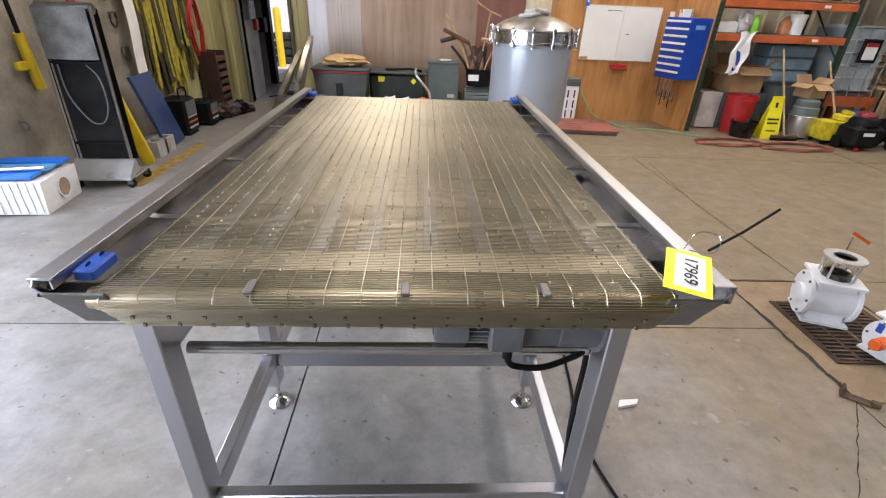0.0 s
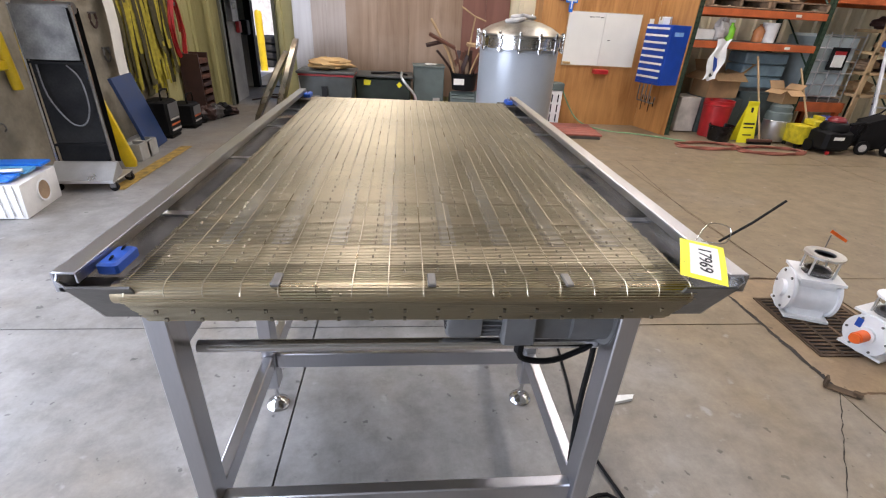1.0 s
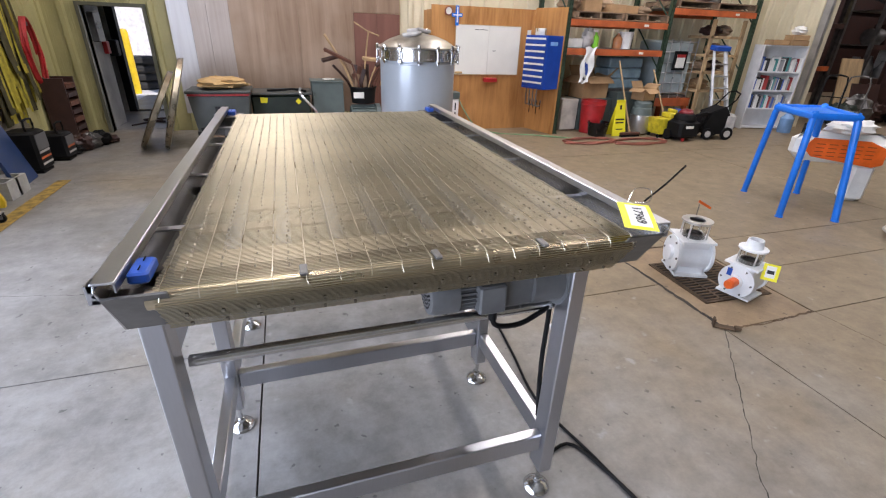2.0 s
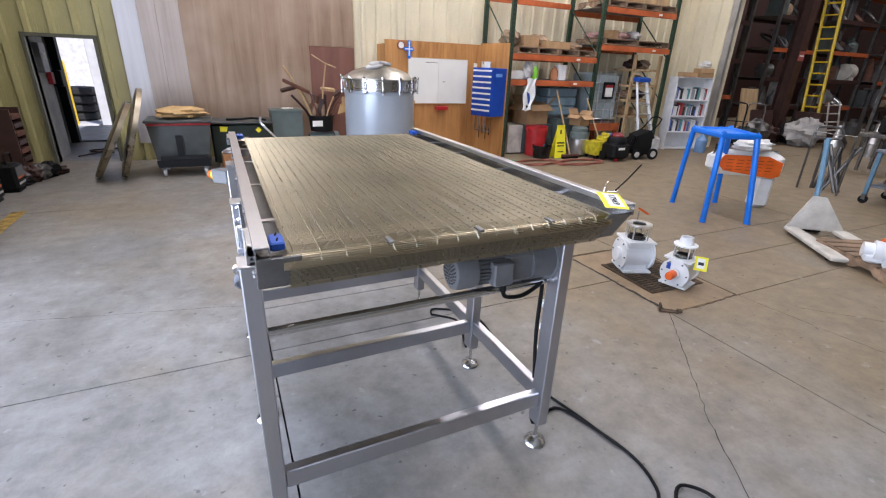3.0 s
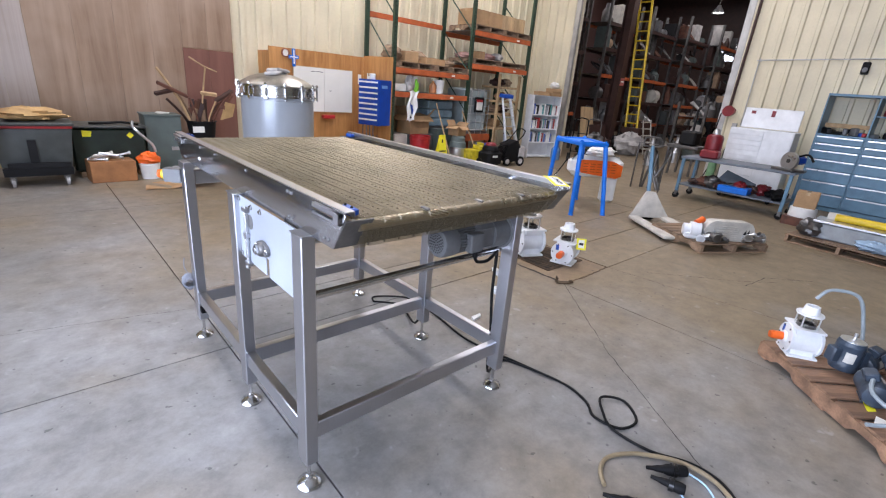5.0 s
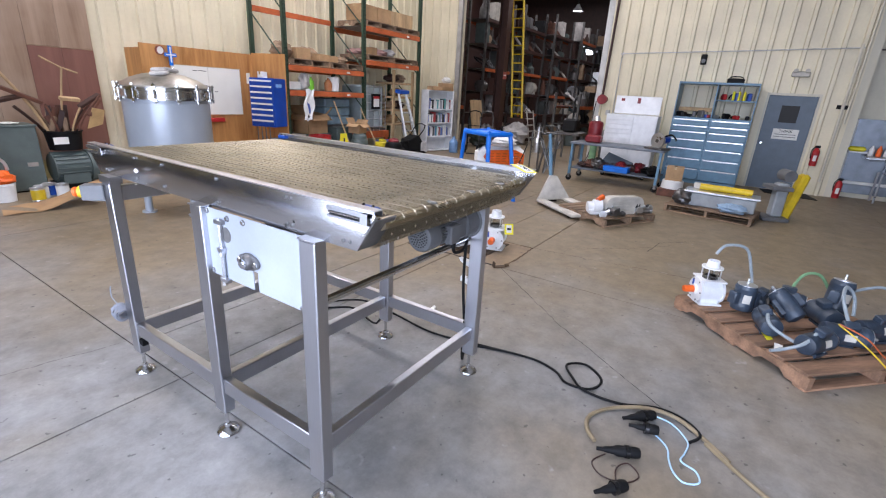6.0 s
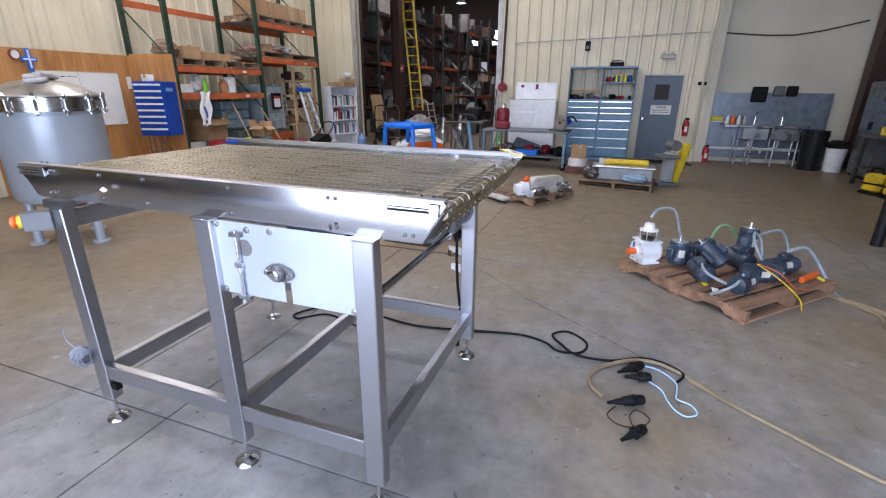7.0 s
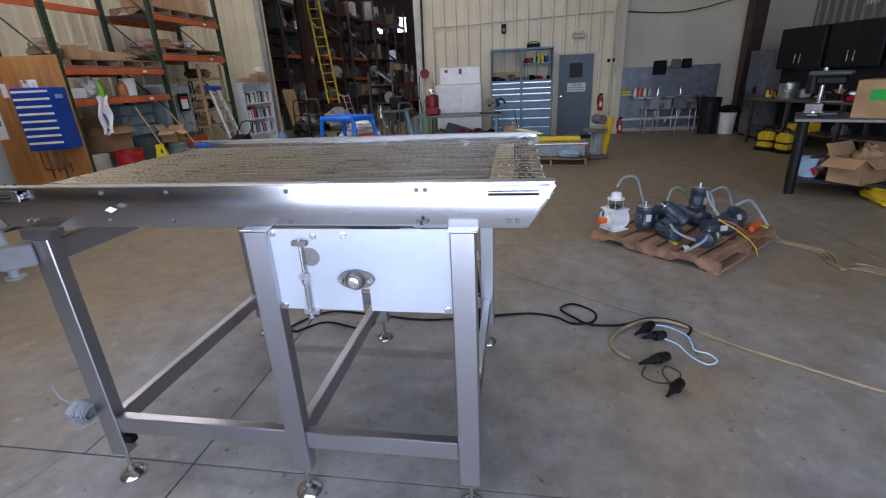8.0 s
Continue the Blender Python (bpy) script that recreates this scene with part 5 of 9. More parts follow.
# barrel full of brooms and sticks, on an old motor
om = thing("old_motor", "large grey-green electric motor lying on the floor", "motor", 1.12, 8.45, 0)
part("motor_body", G().cyl((-0.26, 0, 0.29), (0.18, 0, 0.29), 0.2, n=28).box(-0.2, 0.14, -0.2, 0.2, 0.05, 0.2).cyl((0.18, 0, 0.29), (0.26, 0, 0.29), 0.24, n=28), TEALBOX, om)
part("motor_base", G().box(-0.25, 0.2, -0.24, 0.24, 0, 0.06), BLACK, om)
rib = None
for i in range(20):
    m = pose(0, 0, 0.29, 18 * i)
    rib = part("rib", G().box(-0.24, 0.16, -0.006, 0.006, 0.19, 0.225), TEALBOX, om, at=m) if rib is None else share("rib", rib, om, m)
bb = thing("broom_barrel", "black tub crammed with brooms, sticks and offcuts", "tub", 1.1, 8.5, 0.54)
part("tub_shell", G().lathe([(0.2, 0), (0.23, 0.26), (0.245, 0.265), (0.245, 0.28), (0.22, 0.28), (0.19, 0.03)], 24), BLACK, bb)
part("tub_label", G().box(-0.2, -0.02, -0.228, -0.222, 0.1, 0.2), PAPER, bb)
rngb = random.Random(4)
sticks = [(-0.16, -0.02, -0.62, 1.10, 0.02, WOODL), (0.02, 0.05, 0.12, 1.16, 0.014, WOODL), (-0.1, 0.06, -0.34, 0.74, 0.018, WOODG), (0.08, -0.03, 0.38, 0.7, 0.016, WOODR), (0.12, 0.08, 0.3, 0.58, 0.02, BROWNST),
          (-0.05, -0.08, -0.2, 0.66, 0.015, WOODR), (0.05, -0.1, 0.2, 0.62, 0.013, WOODL), (-0.14, 0.1, -0.5, 0.62, 0.022, BROWNST), (0.14, -0.06, 0.5, 0.8, 0.013, WOODR)]
for i, (bx_, by_, tx_, tz_, r_, mt_) in enumerate(sticks):
    part("stick", G().tube([(bx_ * 0.6, by_, 0.03), ((bx_ + tx_) / 2 * 0.8, by_ - 0.04, 0.03 + tz_ * 0.52), (tx_, by_ - 0.12, tz_)], r_, n=7, smooth=2), mt_, bb)
for x_, z_, a_, w_, mt_ in ((-0.42, 0.78, 24, 0.5, WOODR), (-0.55, 0.74, -14, 0.3, BROWNST), (0.36, 0.72, -30, 0.36, BROWNST), (0.4, 0.62, -52, 0.3, WOODR), (0.12, 0.74, 5, 0.26, WOODL)):
    part("broom_head", G().rbox(-w_ / 2, w_ / 2, -0.05, 0.02, -0.025, 0.025, 0.006), mt_, bb, at=pose(x_, -0.12, z_, 20, a_, 12))
for i in range(9):
    w_ = rngb.uniform(0.18, 0.42)
    part("offcut", G().rbox(-w_ / 2, w_ / 2, -0.012, 0.012, -0.035, 0.035, 0.004), (WOODR, BROWNST, WOODG)[i % 3], bb, at=pose(rngb.uniform(-0.14, 0.14), rngb.uniform(-0.08, 0.08), 0.3 + w_ * 0.35, rngb.uniform(-12, 12), 60 + rngb.uniform(0, 60), rngb.uniform(-20, 20)))
part("dust_pan", G().prism([(-0.1, -0.16), (0.12, -0.1), (0.16, 0.12), (-0.02, 0.16)], "y", 0, 0.01), CLOTH, bb, at=pose(0.38, -0.16, 0.46, 12, 0, 10))
part("t_bar", G().tube([(0.1, -0.08, 1.16), (0.12, -0.08, 1.17)], 0.016, smooth=0).tube([(-0.12, -0.08, 1.30), (0.1, -0.08, 1.17), (0.3, -0.08, 1.10)], 0.012, smooth=0), WOODL, bb)

# stainless dished ends leaning on the bin
for i, (dx, dy, r_, tl) in enumerate(((-1.78, 7.78, 0.66, 72), (-2.05, 7.9, 0.6, 62))):
    d = thing("dished_end", "round stainless dished end leaning on edge against the bin", "tank end", dx, dy, r_ * math.sin(radians(tl)), group="leaning dished ends")
    d.matrix_world = pose(dx, dy, r_ * math.sin(radians(tl)) + 0.01) @ pose(0, 0, 0, 0, 0, 8) @ pose(0, 0, 0, 0, -tl, 0)
    part("dish", G().lathe([(r_, 0.0), (r_, 0.05), (r_ * 0.97, 0.06), (r_ * 0.8, 0.068), (r_ * 0.5, 0.074), (r_ * 0.1, 0.077), (r_ * 0.1, 0.072), (r_ * 0.5, 0.069), (r_ * 0.8, 0.063), (r_ * 0.95, 0.055), (r_ * 0.96, 0.0)], 48), DISHM, d)
    part("dish_rim", G().lathe([(r_ * 0.95, -0.012), (r_ + 0.012, -0.012), (r_ + 0.012, 0.008), (r_ * 0.95, 0.008)], 48), DISHM, d)

# brown carton of tube fittings, orange bucket, paint cans, torn cardboard
cb = carton(-0.36, 7.86, 0, 0.56, 0.36, 0.30, 4, "brown carton full of bright tube fittings", opened=False, mat=surf("orange_cardboard", (0.36, 0.16, 0.06), 0.8))
for i in range(9):
    a = rngb.uniform(-40, 40)
    solid("tube_fitting", G().cyl((-0.12, 0, 0), (0.12, 0, 0), 0.017, n=10).cyl((0.1, 0, 0), (0.125, 0, 0), 0.026, n=10), ALU, "short bright metal tube with a collar", "fitting", "tube fittings in the carton",
          at=pose(-0.36 + rngb.uniform(-0.16, 0.16), 7.84 + rngb.uniform(-0.1, 0.1), 0.325 + 0.022 * (i % 4), rngb.uniform(-5, 5), rngb.uniform(-25, 10), a))
bucket(0.13, 7.85, 0, 0.14, 0.24, WHITEP, "white plastic bucket holding an orange rag")
lump(0.13, 7.85, 0.2, 0.14, 0.13, 0.2, ORANGEP, "orange_rag", "crumpled orange rag spilling from a bucket", "rag", 5)
for i, (x_, y_, mt_) in enumerate(((0.5, 7.75, WHITEP), (0.42, 7.62, YELLOW), (0.72, 7.72, WHITEP), (0.62, 7.85, BLUEP))):
    c = thing("paint_can", "small round paint can with a printed label", "can", x_, y_, 0, group="paint cans")
    part("can_body", G().lathe([(0.075, 0), (0.078, 0.004), (0.075, 0.01), (0.075, 0.165), (0.08, 0.17), (0.08, 0.178), (0.066, 0.178), (0.064, 0.172)], 22), ALU, c)
    part("can_label", G().lathe([(0.0762, 0.02), (0.0762, 0.15)], 22), mt_, c)
def cardfn(u, v):
    return (-0.1 + 1.05 * u + 0.1 * v, 7.0 + 0.5 * v - 0.12 * u, 0.006 + 0.36 * max(0.0, u - 0.3) ** 1.1 + 0.012 * math.sin(11 * u + 5 * v))
cf = G().grid(cardfn, 18, 8)
cf.grid(lambda u, v: tuple(a - b for a, b in zip(cardfn(u, v), (0, 0, 0.005))), 18, 8)
solid("torn_cardboard", cf, CARD, "torn sheet of brown cardboard propped up on the floor", "cardboard")
solid("pump_stub", G().cyl((0, 0, 0), (0, 0, 0.08), 0.05).cyl((0, 0, 0.08), (-0.14, 0, 0.2), 0.05, 0.04).cyl((-0.14, 0, 0.2), (-0.24, 0, 0.22), 0.045), WOODL, "pale timber offcut standing on the floor", "offcut", at=pose(0.98, 6.7, 0))

# low red skid and white crate by the plywood
rp = thing("red_platform", "low red-brown wooden platform on the floor", "platform", 2.78, 7.75, 0, rz=-4)
for i in range(6):
    part("plank", G().rbox(-0.55, 0.55, -0.42 + 0.145 * i, -0.42 + 0.145 * i + 0.135, 0.05, 0.08, 0.004), surf("faded_red_paint", (0.30, 0.10, 0.075), 0.65, var=0.2), rp)
part("platform_frame", G().box(-0.53, 0.53, -0.4, -0.34, 0, 0.05).box(-0.53, 0.53, 0.36, 0.42, 0, 0.05), STEELD, rp)
wc = thing("white_crate", "white slotted plastic crate standing on end", "crate", 2.72, 8.36, 0)
part("crate_shell", G().rbox(-0.13, 0.13, -0.1, 0.1, 0, 0.62, 0.012), WHITEP, wc)
for x_ in (-0.05, 0.06):
    for z_ in (0.08, 0.25, 0.42):
        part("slot", G().box(x_ - 0.012, x_ + 0.012, -0.1015, -0.0995, z_, z_ + 0.13), BLACK, wc)
solid("grey_tote", G().rbox(2.55, 2.86, 8.24, 8.5, 0.62, 0.74, 0.01), TEALBOX, "small grey tote on the white crate", "tote")
hose("green_air_hose", [(2.86, 8.42, 0.7), (2.95, 8.3, 0.45), (3.2, 8.2, 0.12), (3.6, 8.0, 0.012), (4.2, 7.75, 0.012), (4.8, 7.35, 0.012)], 0.012, HOSEG, "thin green air hose trailing over the floor")
for i, (cx_, cy_, r_) in enumerate(((5.0, 7.05, 0.5), (5.95, 6.85, 0.52))):
    pts = []
    for k in range(64):
        a = math.tau * k / 16
        rr = r_ - 0.012 * (k // 16) + 0.04 * math.sin(2.3 * k)
        pts.append((cx_ + 1.1 * rr * math.cos(a), cy_ + 0.42 * rr * math.sin(a), 0.014 + 0.009 * (k // 16)))
    hose("coiled_hose", pts, 0.010, HOSER, "red-brown rubber hose coiled loosely on the floor", group="floor hoses")

# ---- pallet rack along the north wall ----
RX = (4.72, 6.95, 9.10)
RF, RB = 7.88, 8.92
rack = thing("pallet_rack", "pallet rack with green uprights and orange beams against the wall", "rack", 0, 0, 0)
for x in RX:
    for y in (RF, RB):
        u = part("upright", G().box(x - 0.04, x - 0.034, y - 0.035, y + 0.035, 0, 4.6).box(x + 0.034, x + 0.04, y - 0.035, y + 0.035, 0, 4.6).box(x - 0.04, x + 0.04, y - 0.035, y - 0.029, 0, 4.6).box(x - 0.06, x + 0.06, y - 0.05, y + 0.05, 0, 0.008), GREENP, rack)
        h = None
        if y == RF:
            for i in range(56):
                m = pose(x, y - 0.0355, 0.12 + 0.076 * i)
                h = part("slot", G().box(-0.022, -0.012, -0.0006, 0.0004, -0.014, 0.014), BLACK, u, at=m) if h is None else share("slot", h, u, m)
                share("slot", h, u, m @ pose(0.034, 0, 0))
    for z0, z1 in ((0.3, 1.2), (1.2, 2.1), (2.1, 3.0), (3.0, 3.9)):
        part("brace", G().tube([(x, RF + 0.03, z0), (x, RB - 0.03, z1)], 0.014, n=6, smooth=0), GREENP, rack)
BEAMS = ((4.72, 6.95, (1.49, 1.97)), (6.95, 9.10, (2.24, 2.97)))
for xa, xb, zs in BEAMS:
    for z in zs:
        for y in (RF - 0.045, RB):
            part("beam", G().rbox(xa + 0.04, xb - 0.04, y, y + 0.045, z - 0.055, z + 0.055, 0.005), ORANGE, rack, "orange steel beam")
        part("beam_label", G().box(xb - 0.6, xb - 0.5, RF - 0.0475, RF - 0.0455, z - 0.02, z + 0.02), PAPER, rack)
        part("wire_deck", G().box(xa + 0.05, xb - 0.05, RF, RB, z + 0.056, z + 0.064), STEELD, rack)
part("beam", G().rbox(4.76, 6.91, RB, RB + 0.045, 3.03, 3.14, 0.005), ORANGE, rack)

def load(xa, xb, z, seed, mats, hmax):
    """Mixed bags, cartons and offcuts lying on a shelf."""
    rng = random.Random(seed)
    x = xa
    i = 0
    while x < xb - 0.1:
        w = rng.uniform(0.22, 0.46)
        kind = rng.random()
        y = rng.uniform(RF + 0.28, RB - 0.36)
        if kind < 0.42:
            carton(x + w / 2, y, z, w * 0.92, rng.uniform(0.25, 0.4), rng.uniform(0.14, hmax), rng.uniform(-9, 9), "brown carton stored on the rack shelf")
        else:
            lump(x + w / 2, y, z, w * 0.62, 0.24, rng.uniform(0.12, hmax), mats[i % len(mats)], "filled_bag", "slumped bag of material on the rack shelf", "bag", seed * 31 + i, "bags on the rack")
        x += w
        i += 1

SHADE = surf("brown_paper_bag", (0.36, 0.25, 0.16), 0.85, var=0.15)
pallet(4.86, RF - 0.05, 0, "weathered pallet on the rack beams", 1.0, 0.95, z=2.036)
pallet(5.9, RF - 0.05, 0, "weathered pallet on the rack beams", 0.98, 0.95, z=2.036)
load(4.82, 5.75, 2.165, 3, (SHADE, CLOTH), 0.42)
load(5.7, 6.85, 2.165, 9, (BAG, RED, SHADE, BAG), 0.36)
pallet(7.05, RF - 0.05, 0, "weathered pallet on the rack beams", 1.95, 0.95, z=2.306)
load(7.1, 8.2, 2.435, 12, (surf("pink_bag", (0.5, 0.3, 0.27), 0.7), BAG), 0.2)
pallet(7.0, RF - 0.05, 0, "weathered pallet high on the rack", 1.0, 0.95, z=3.036)
pallet(8.03, RF - 0.05, 0, "weathered pallet high on the rack", 1.0, 0.95, z=3.036)
for x_, w_ in ((7.28, 0.55), (7.82, 0.48), (8.3, 0.42), (8.74, 0.4)):
    carton(x_, 8.25, 3.165, w_, 0.5, 0.34, rnd(-4, 4), "plain brown carton on the top rack shelf", mat=WOODL if w_ < 0.45 else None)
# shelf with jugs, bucket and rags
carton(4.98, 8.12, 1.556, 0.34, 0.3, 0.16, 4, "white shoe-box carton on the shelf", mat=PAPER)
bucket(6.15, 8.05, 1.556, 0.13, 0.3, WHITEP, "white pail on the rack shelf")
jug = thing("drinks_jug", "clear jug of orange fluid on the rack shelf", "jug", 5.95, 8.02, 1.556)
part("jug_body", G().lathe([(0.075, 0), (0.085, 0.02), (0.085, 0.17), (0.04, 0.235), (0.022, 0.24), (0.022, 0.27)], 20), surf("amber_fluid", (0.55, 0.22, 0.09), 0.25), jug)
sb = thing("spray_bottle", "lime green spray bottle on the rack shelf", "bottle", 5.42, 7.98, 1.556)
part("bottle_body", G().lathe([(0.06, 0), (0.065, 0.02), (0.065, 0.18), (0.025, 0.24), (0.02, 0.27)], 16), GREENL, sb)
part("trigger", G().rbox(-0.07, 0.03, -0.018, 0.018, 0.27, 0.315, 0.006).box(-0.05, -0.03, -0.008, 0.008, 0.21, 0.27), WHITEP, sb)
lump(5.25, 7.98, 1.556, 0.12, 0.1, 0.32, BAG, "plastic_bag", "crumpled grey plastic bag on the shelf", "bag", 21)
def towel(u, v):
    return (5.12 + 0.24 * u + 0.03 * math.sin(9 * v + 3 * u) - 0.08 * v, 7.80 - 0.02 * math.sin(7 * u) - 0.012 * v, 1.57 - 0.62 * v + 0.02 * math.sin(8 * u))
tw = solid("shop_towel", G().grid(towel, 10, 16), WHITEP, "white printed bag hanging over the orange beam", "bag")
part("towel_print", G().grid(lambda u, v: tuple(a + b for a, b in zip(towel(0.32 + 0.3 * u, 0.42 + 0.34 * v), (0, -0.004, 0))), 4, 6), BLUEB, tw)
part("towel_print", G().grid(lambda u, v: tuple(a + b for a, b in zip(towel(0.25 + 0.5 * u, 0.84 + 0.06 * v), (0, -0.004, 0))), 4, 2), INK, tw)

# under the rack
bucket(5.58, 7.92, 0.0, 0.24, 0.62, RED, "large red plastic tub", "red_tub", handle=False)
bucket(5.52, 7.58, 0, 0.2, 0.26, BLACKG, "shallow black plastic tub", "black_tub", handle=False)
solid("grey_cabinet", G().rbox(4.98, 5.35, 8.1, 8.6, 0.02, 0.62, 0.01), BEIGE, "low beige steel cabinet under the rack", "cabinet")
ws = thing("wet_floor_sign", "yellow folding wet floor sign", "sign", 5.92, 7.52, 0)
part("sign_leaf", G().prism([(-0.16, 0), (0.16, 0), (0.09, 0.68), (-0.09, 0.68)], "y", -0.012, 0.0), YELLOWT, ws, at=pose(0, -0.08, 0, -9))
part("sign_leaf", G().prism([(-0.16, 0), (0.16, 0), (0.09, 0.68), (-0.09, 0.68)], "y", 0, 0.012), YELLOWT, ws, at=pose(0, 0.1, 0, 9))
for hw_, z0_, z1_ in ((0.1, 0.3, 0.33), (0.09, 0.24, 0.265), (0.02, 0.5, 0.58), (0.08, 0.12, 0.14)):
    part("sign_print", G().box(-hw_, hw_, -0.0145, -0.0125, z0_, z1_), INK, ws, at=pose(0, -0.08, 0, -9))
carton(5.72, 8.38, 0.62, 0.62, 0.45, 0.42, 6, "open brown carton with its flaps out", opened=True)
solid("grey_bin_tall", G().rbox(5.4, 6.2, 8.15, 8.75, 0.0, 0.62, 0.02), TEALBOX, "grey-green storage bin under the rack", "bin")
solid("tall_grey_bin", G().prism([(-0.2, 0), (0.2, 0), (0.26, 0.75), (-0.26, 0.75)], "y", -0.2, 0.2), TEALBOX, "upright grey waste bin", "bin", at=pose(6.42, 8.2, 0))
for x_, y_, tx, ty, h_ in ((6.12, 7.36, 5.95, 7.85, 1.35), (7.0, 7.3, 6.78, 7.83, 1.2)):
    b = thing("push_broom", "push broom with a pale wooden handle leaning on the rack", "broom", x_, y_, 0, group="leaning brooms")
    part("handle", G().tube([(0, 0, 0.06), (tx - x_, ty - y_, h_)], 0.016, n=8, smooth=0), WOODL, b)
    part("broom_block", G().rbox(-0.22, 0.22, -0.035, 0.035, 0.04, 0.085, 0.008), WOODR, b)
    part("bristles", G().box(-0.21, 0.21, -0.03, 0.03, 0.0, 0.042), BLACK, b)
mb = thing("mop_bucket", "yellow mop bucket with a wringer on casters", "mop bucket", 6.82, 7.3, 0)
part("bucket_shell", G().prism([(-0.22, 0.07), (0.22, 0.07), (0.27, 0.36), (-0.27, 0.36)], "y", -0.17, 0.17), surf("grubby_yellow_plastic", (0.58, 0.47, 0.02), 0.5, var=0.2, scale=9), mb, bevel=0.015)
part("wringer", G().rbox(0.02, 0.22, -0.13, 0.13, 0.36, 0.46, 0.02).rbox(0.14, 0.19, -0.11, 0.11, 0.46, 0.52, 0.01), surf("grubby_yellow_plastic", (0.58, 0.47, 0.02), 0.5, var=0.2, scale=9), mb)
for px in (-0.18, 0.18):
    for py in (-0.13, 0.13):
        part("caster", G().cyl((px - 0.015, py, 0.035), (px + 0.015, py, 0.035), 0.035, n=12), BLACK, mb)
bs = thing("steel_shop_vacuum", "round steel shop vacuum with a grey motor head", "vacuum", 6.52, 7.62, 0)
part("tank", G().lathe([(0.19, 0.03), (0.2, 0.05), (0.2, 0.36), (0.21, 0.37), (0.2, 0.38)], 24), ALU, bs)
part("head", G().lathe([(0.205, 0.38), (0.2, 0.44), (0.19, 0.50), (0.17, 0.52), (0.17, 0.60), (0.13, 0.64)], 24), TEALBOX, bs)
carton(6.56, 7.72, 0.645, 0.32, 0.3, 0.22, 12, "open brown carton on the vacuum head", opened=True)
for i in range(3):
    part("caster", G().cyl((0.15 * math.cos(2.1 * i) - 0.01, 0.15 * math.sin(2.1 * i), 0.02), (0.15 * math.cos(2.1 * i) + 0.01, 0.15 * math.sin(2.1 * i), 0.02), 0.02, n=10), BLACK, bs)
sv = thing("black_shop_vacuum", "black and red wheeled shop vacuum", "vacuum", 6.98, 6.95, 0)
part("tank", G().rbox(-0.24, 0.24, -0.2, 0.2, 0.05, 0.38, 0.05), BLACK, sv)
part("head", G().lathe([(0.2, 0.38), (0.2, 0.43), (0.17, 0.48), (0.12, 0.5)], 22), BLACK, sv)
part("motor_cap", G().lathe([(0.13, 0.49), (0.13, 0.52), (0.1, 0.56), (0.05, 0.575)], 20), MAROON, sv, "maroon motor cap")
part("badge", G().box(-0.12, 0.06, -0.204, -0.201, 0.24, 0.29), PAPER, sv)
for px in (-0.26, 0.22):
    part("wheel", G().cyl((px, 0.1, 0.1), (px + 0.04, 0.1, 0.1), 0.1, n=18), BLACK, sv)
part("caster", G().cyl((-0.12, -0.17, 0.03), (-0.09, -0.17, 0.03), 0.03, n=12), RED, sv)
part("hose_tail", G().tube([(0.2, -0.05, 0.46), (0.42, -0.1, 0.5), (0.46, 0, 0.25), (0.3, 0.05, 0.05)], 0.025, n=8), BLACK, sv)
mw = thing("wheeled_blower", "black wheeled blower with a tall folding handle", "blower", 7.75, 7.0, 0, rz=-12)
part("body", G().prism([(-0.25, 0.1), (0.25, 0.1), (0.32, 0.3), (0.1, 0.62), (-0.2, 0.5), (-0.3, 0.25)], "y", -0.18, 0.18), BLACK, mw, bevel=0.03)
part("grey_panel", G().rbox(0.12, 0.36, -0.19, 0.19, 0.12, 0.48, 0.04), BAG, mw)
part("push_handle", G().tube([(-0.28, -0.17, 0.3), (-0.36, -0.17, 0.45), (0.1, -0.17, 0.62), (0.28, -0.17, 0.86), (0.3, 0.17, 0.86), (0.1, 0.17, 0.62), (-0.2, 0.17, 0.5)], 0.014, n=7, smooth=2), BLACK, mw)
for px, rr in ((-0.2, 0.11), (0.2, 0.12)):
    for py in (-0.2, 0.2):
        wheel = part("wheel", G().cyl((px, py - 0.02, rr), (px, py + 0.02, rr), rr, n=20), BLACK, mw)
        part("hub", G().cyl((px, py - 0.024, rr), (px, py + 0.024, rr), rr * 0.55, n=16), BAG, wheel)

# bulk tank cage and upright pallet
ib = thing("caged_tank", "milky bulk liquid tank in a wire cage with a hazard label", "tank", 7.62, 8.5, 0.62)
part("tank", G().rbox(-0.42, 0.42, -0.3, 0.42, 0.06, 1.12, 0.05), IBCM, ib)
for i in range(6):
    part("cage_bar", G().tube([(-0.45, -0.33, 0.1 + 0.2 * i), (0.45, -0.33, 0.1 + 0.2 * i)], 0.011, n=6, smooth=0), ALU, ib)
for i in range(5):
    part("cage_bar", G().tube([(-0.45 + 0.225 * i, -0.335, 0.0), (-0.45 + 0.225 * i, -0.335, 1.15)], 0.011, n=6, smooth=0), ALU, ib)
part("label_case", G().rbox(-0.12, 0.22, -0.38, -0.345, 0.55, 0.92, 0.02), BLACK, ib)
part("hazard_label", G().box(-0.06, 0.16, -0.3825, -0.3805, 0.6, 0.86), PAPER, ib)
part("label_band", G().box(-0.06, 0.16, -0.3835, -0.3828, 0.8, 0.86), RED, ib)
part("cage_base", G().box(-0.46, 0.46, -0.34, 0.44, 0, 0.05), STEELD, ib)
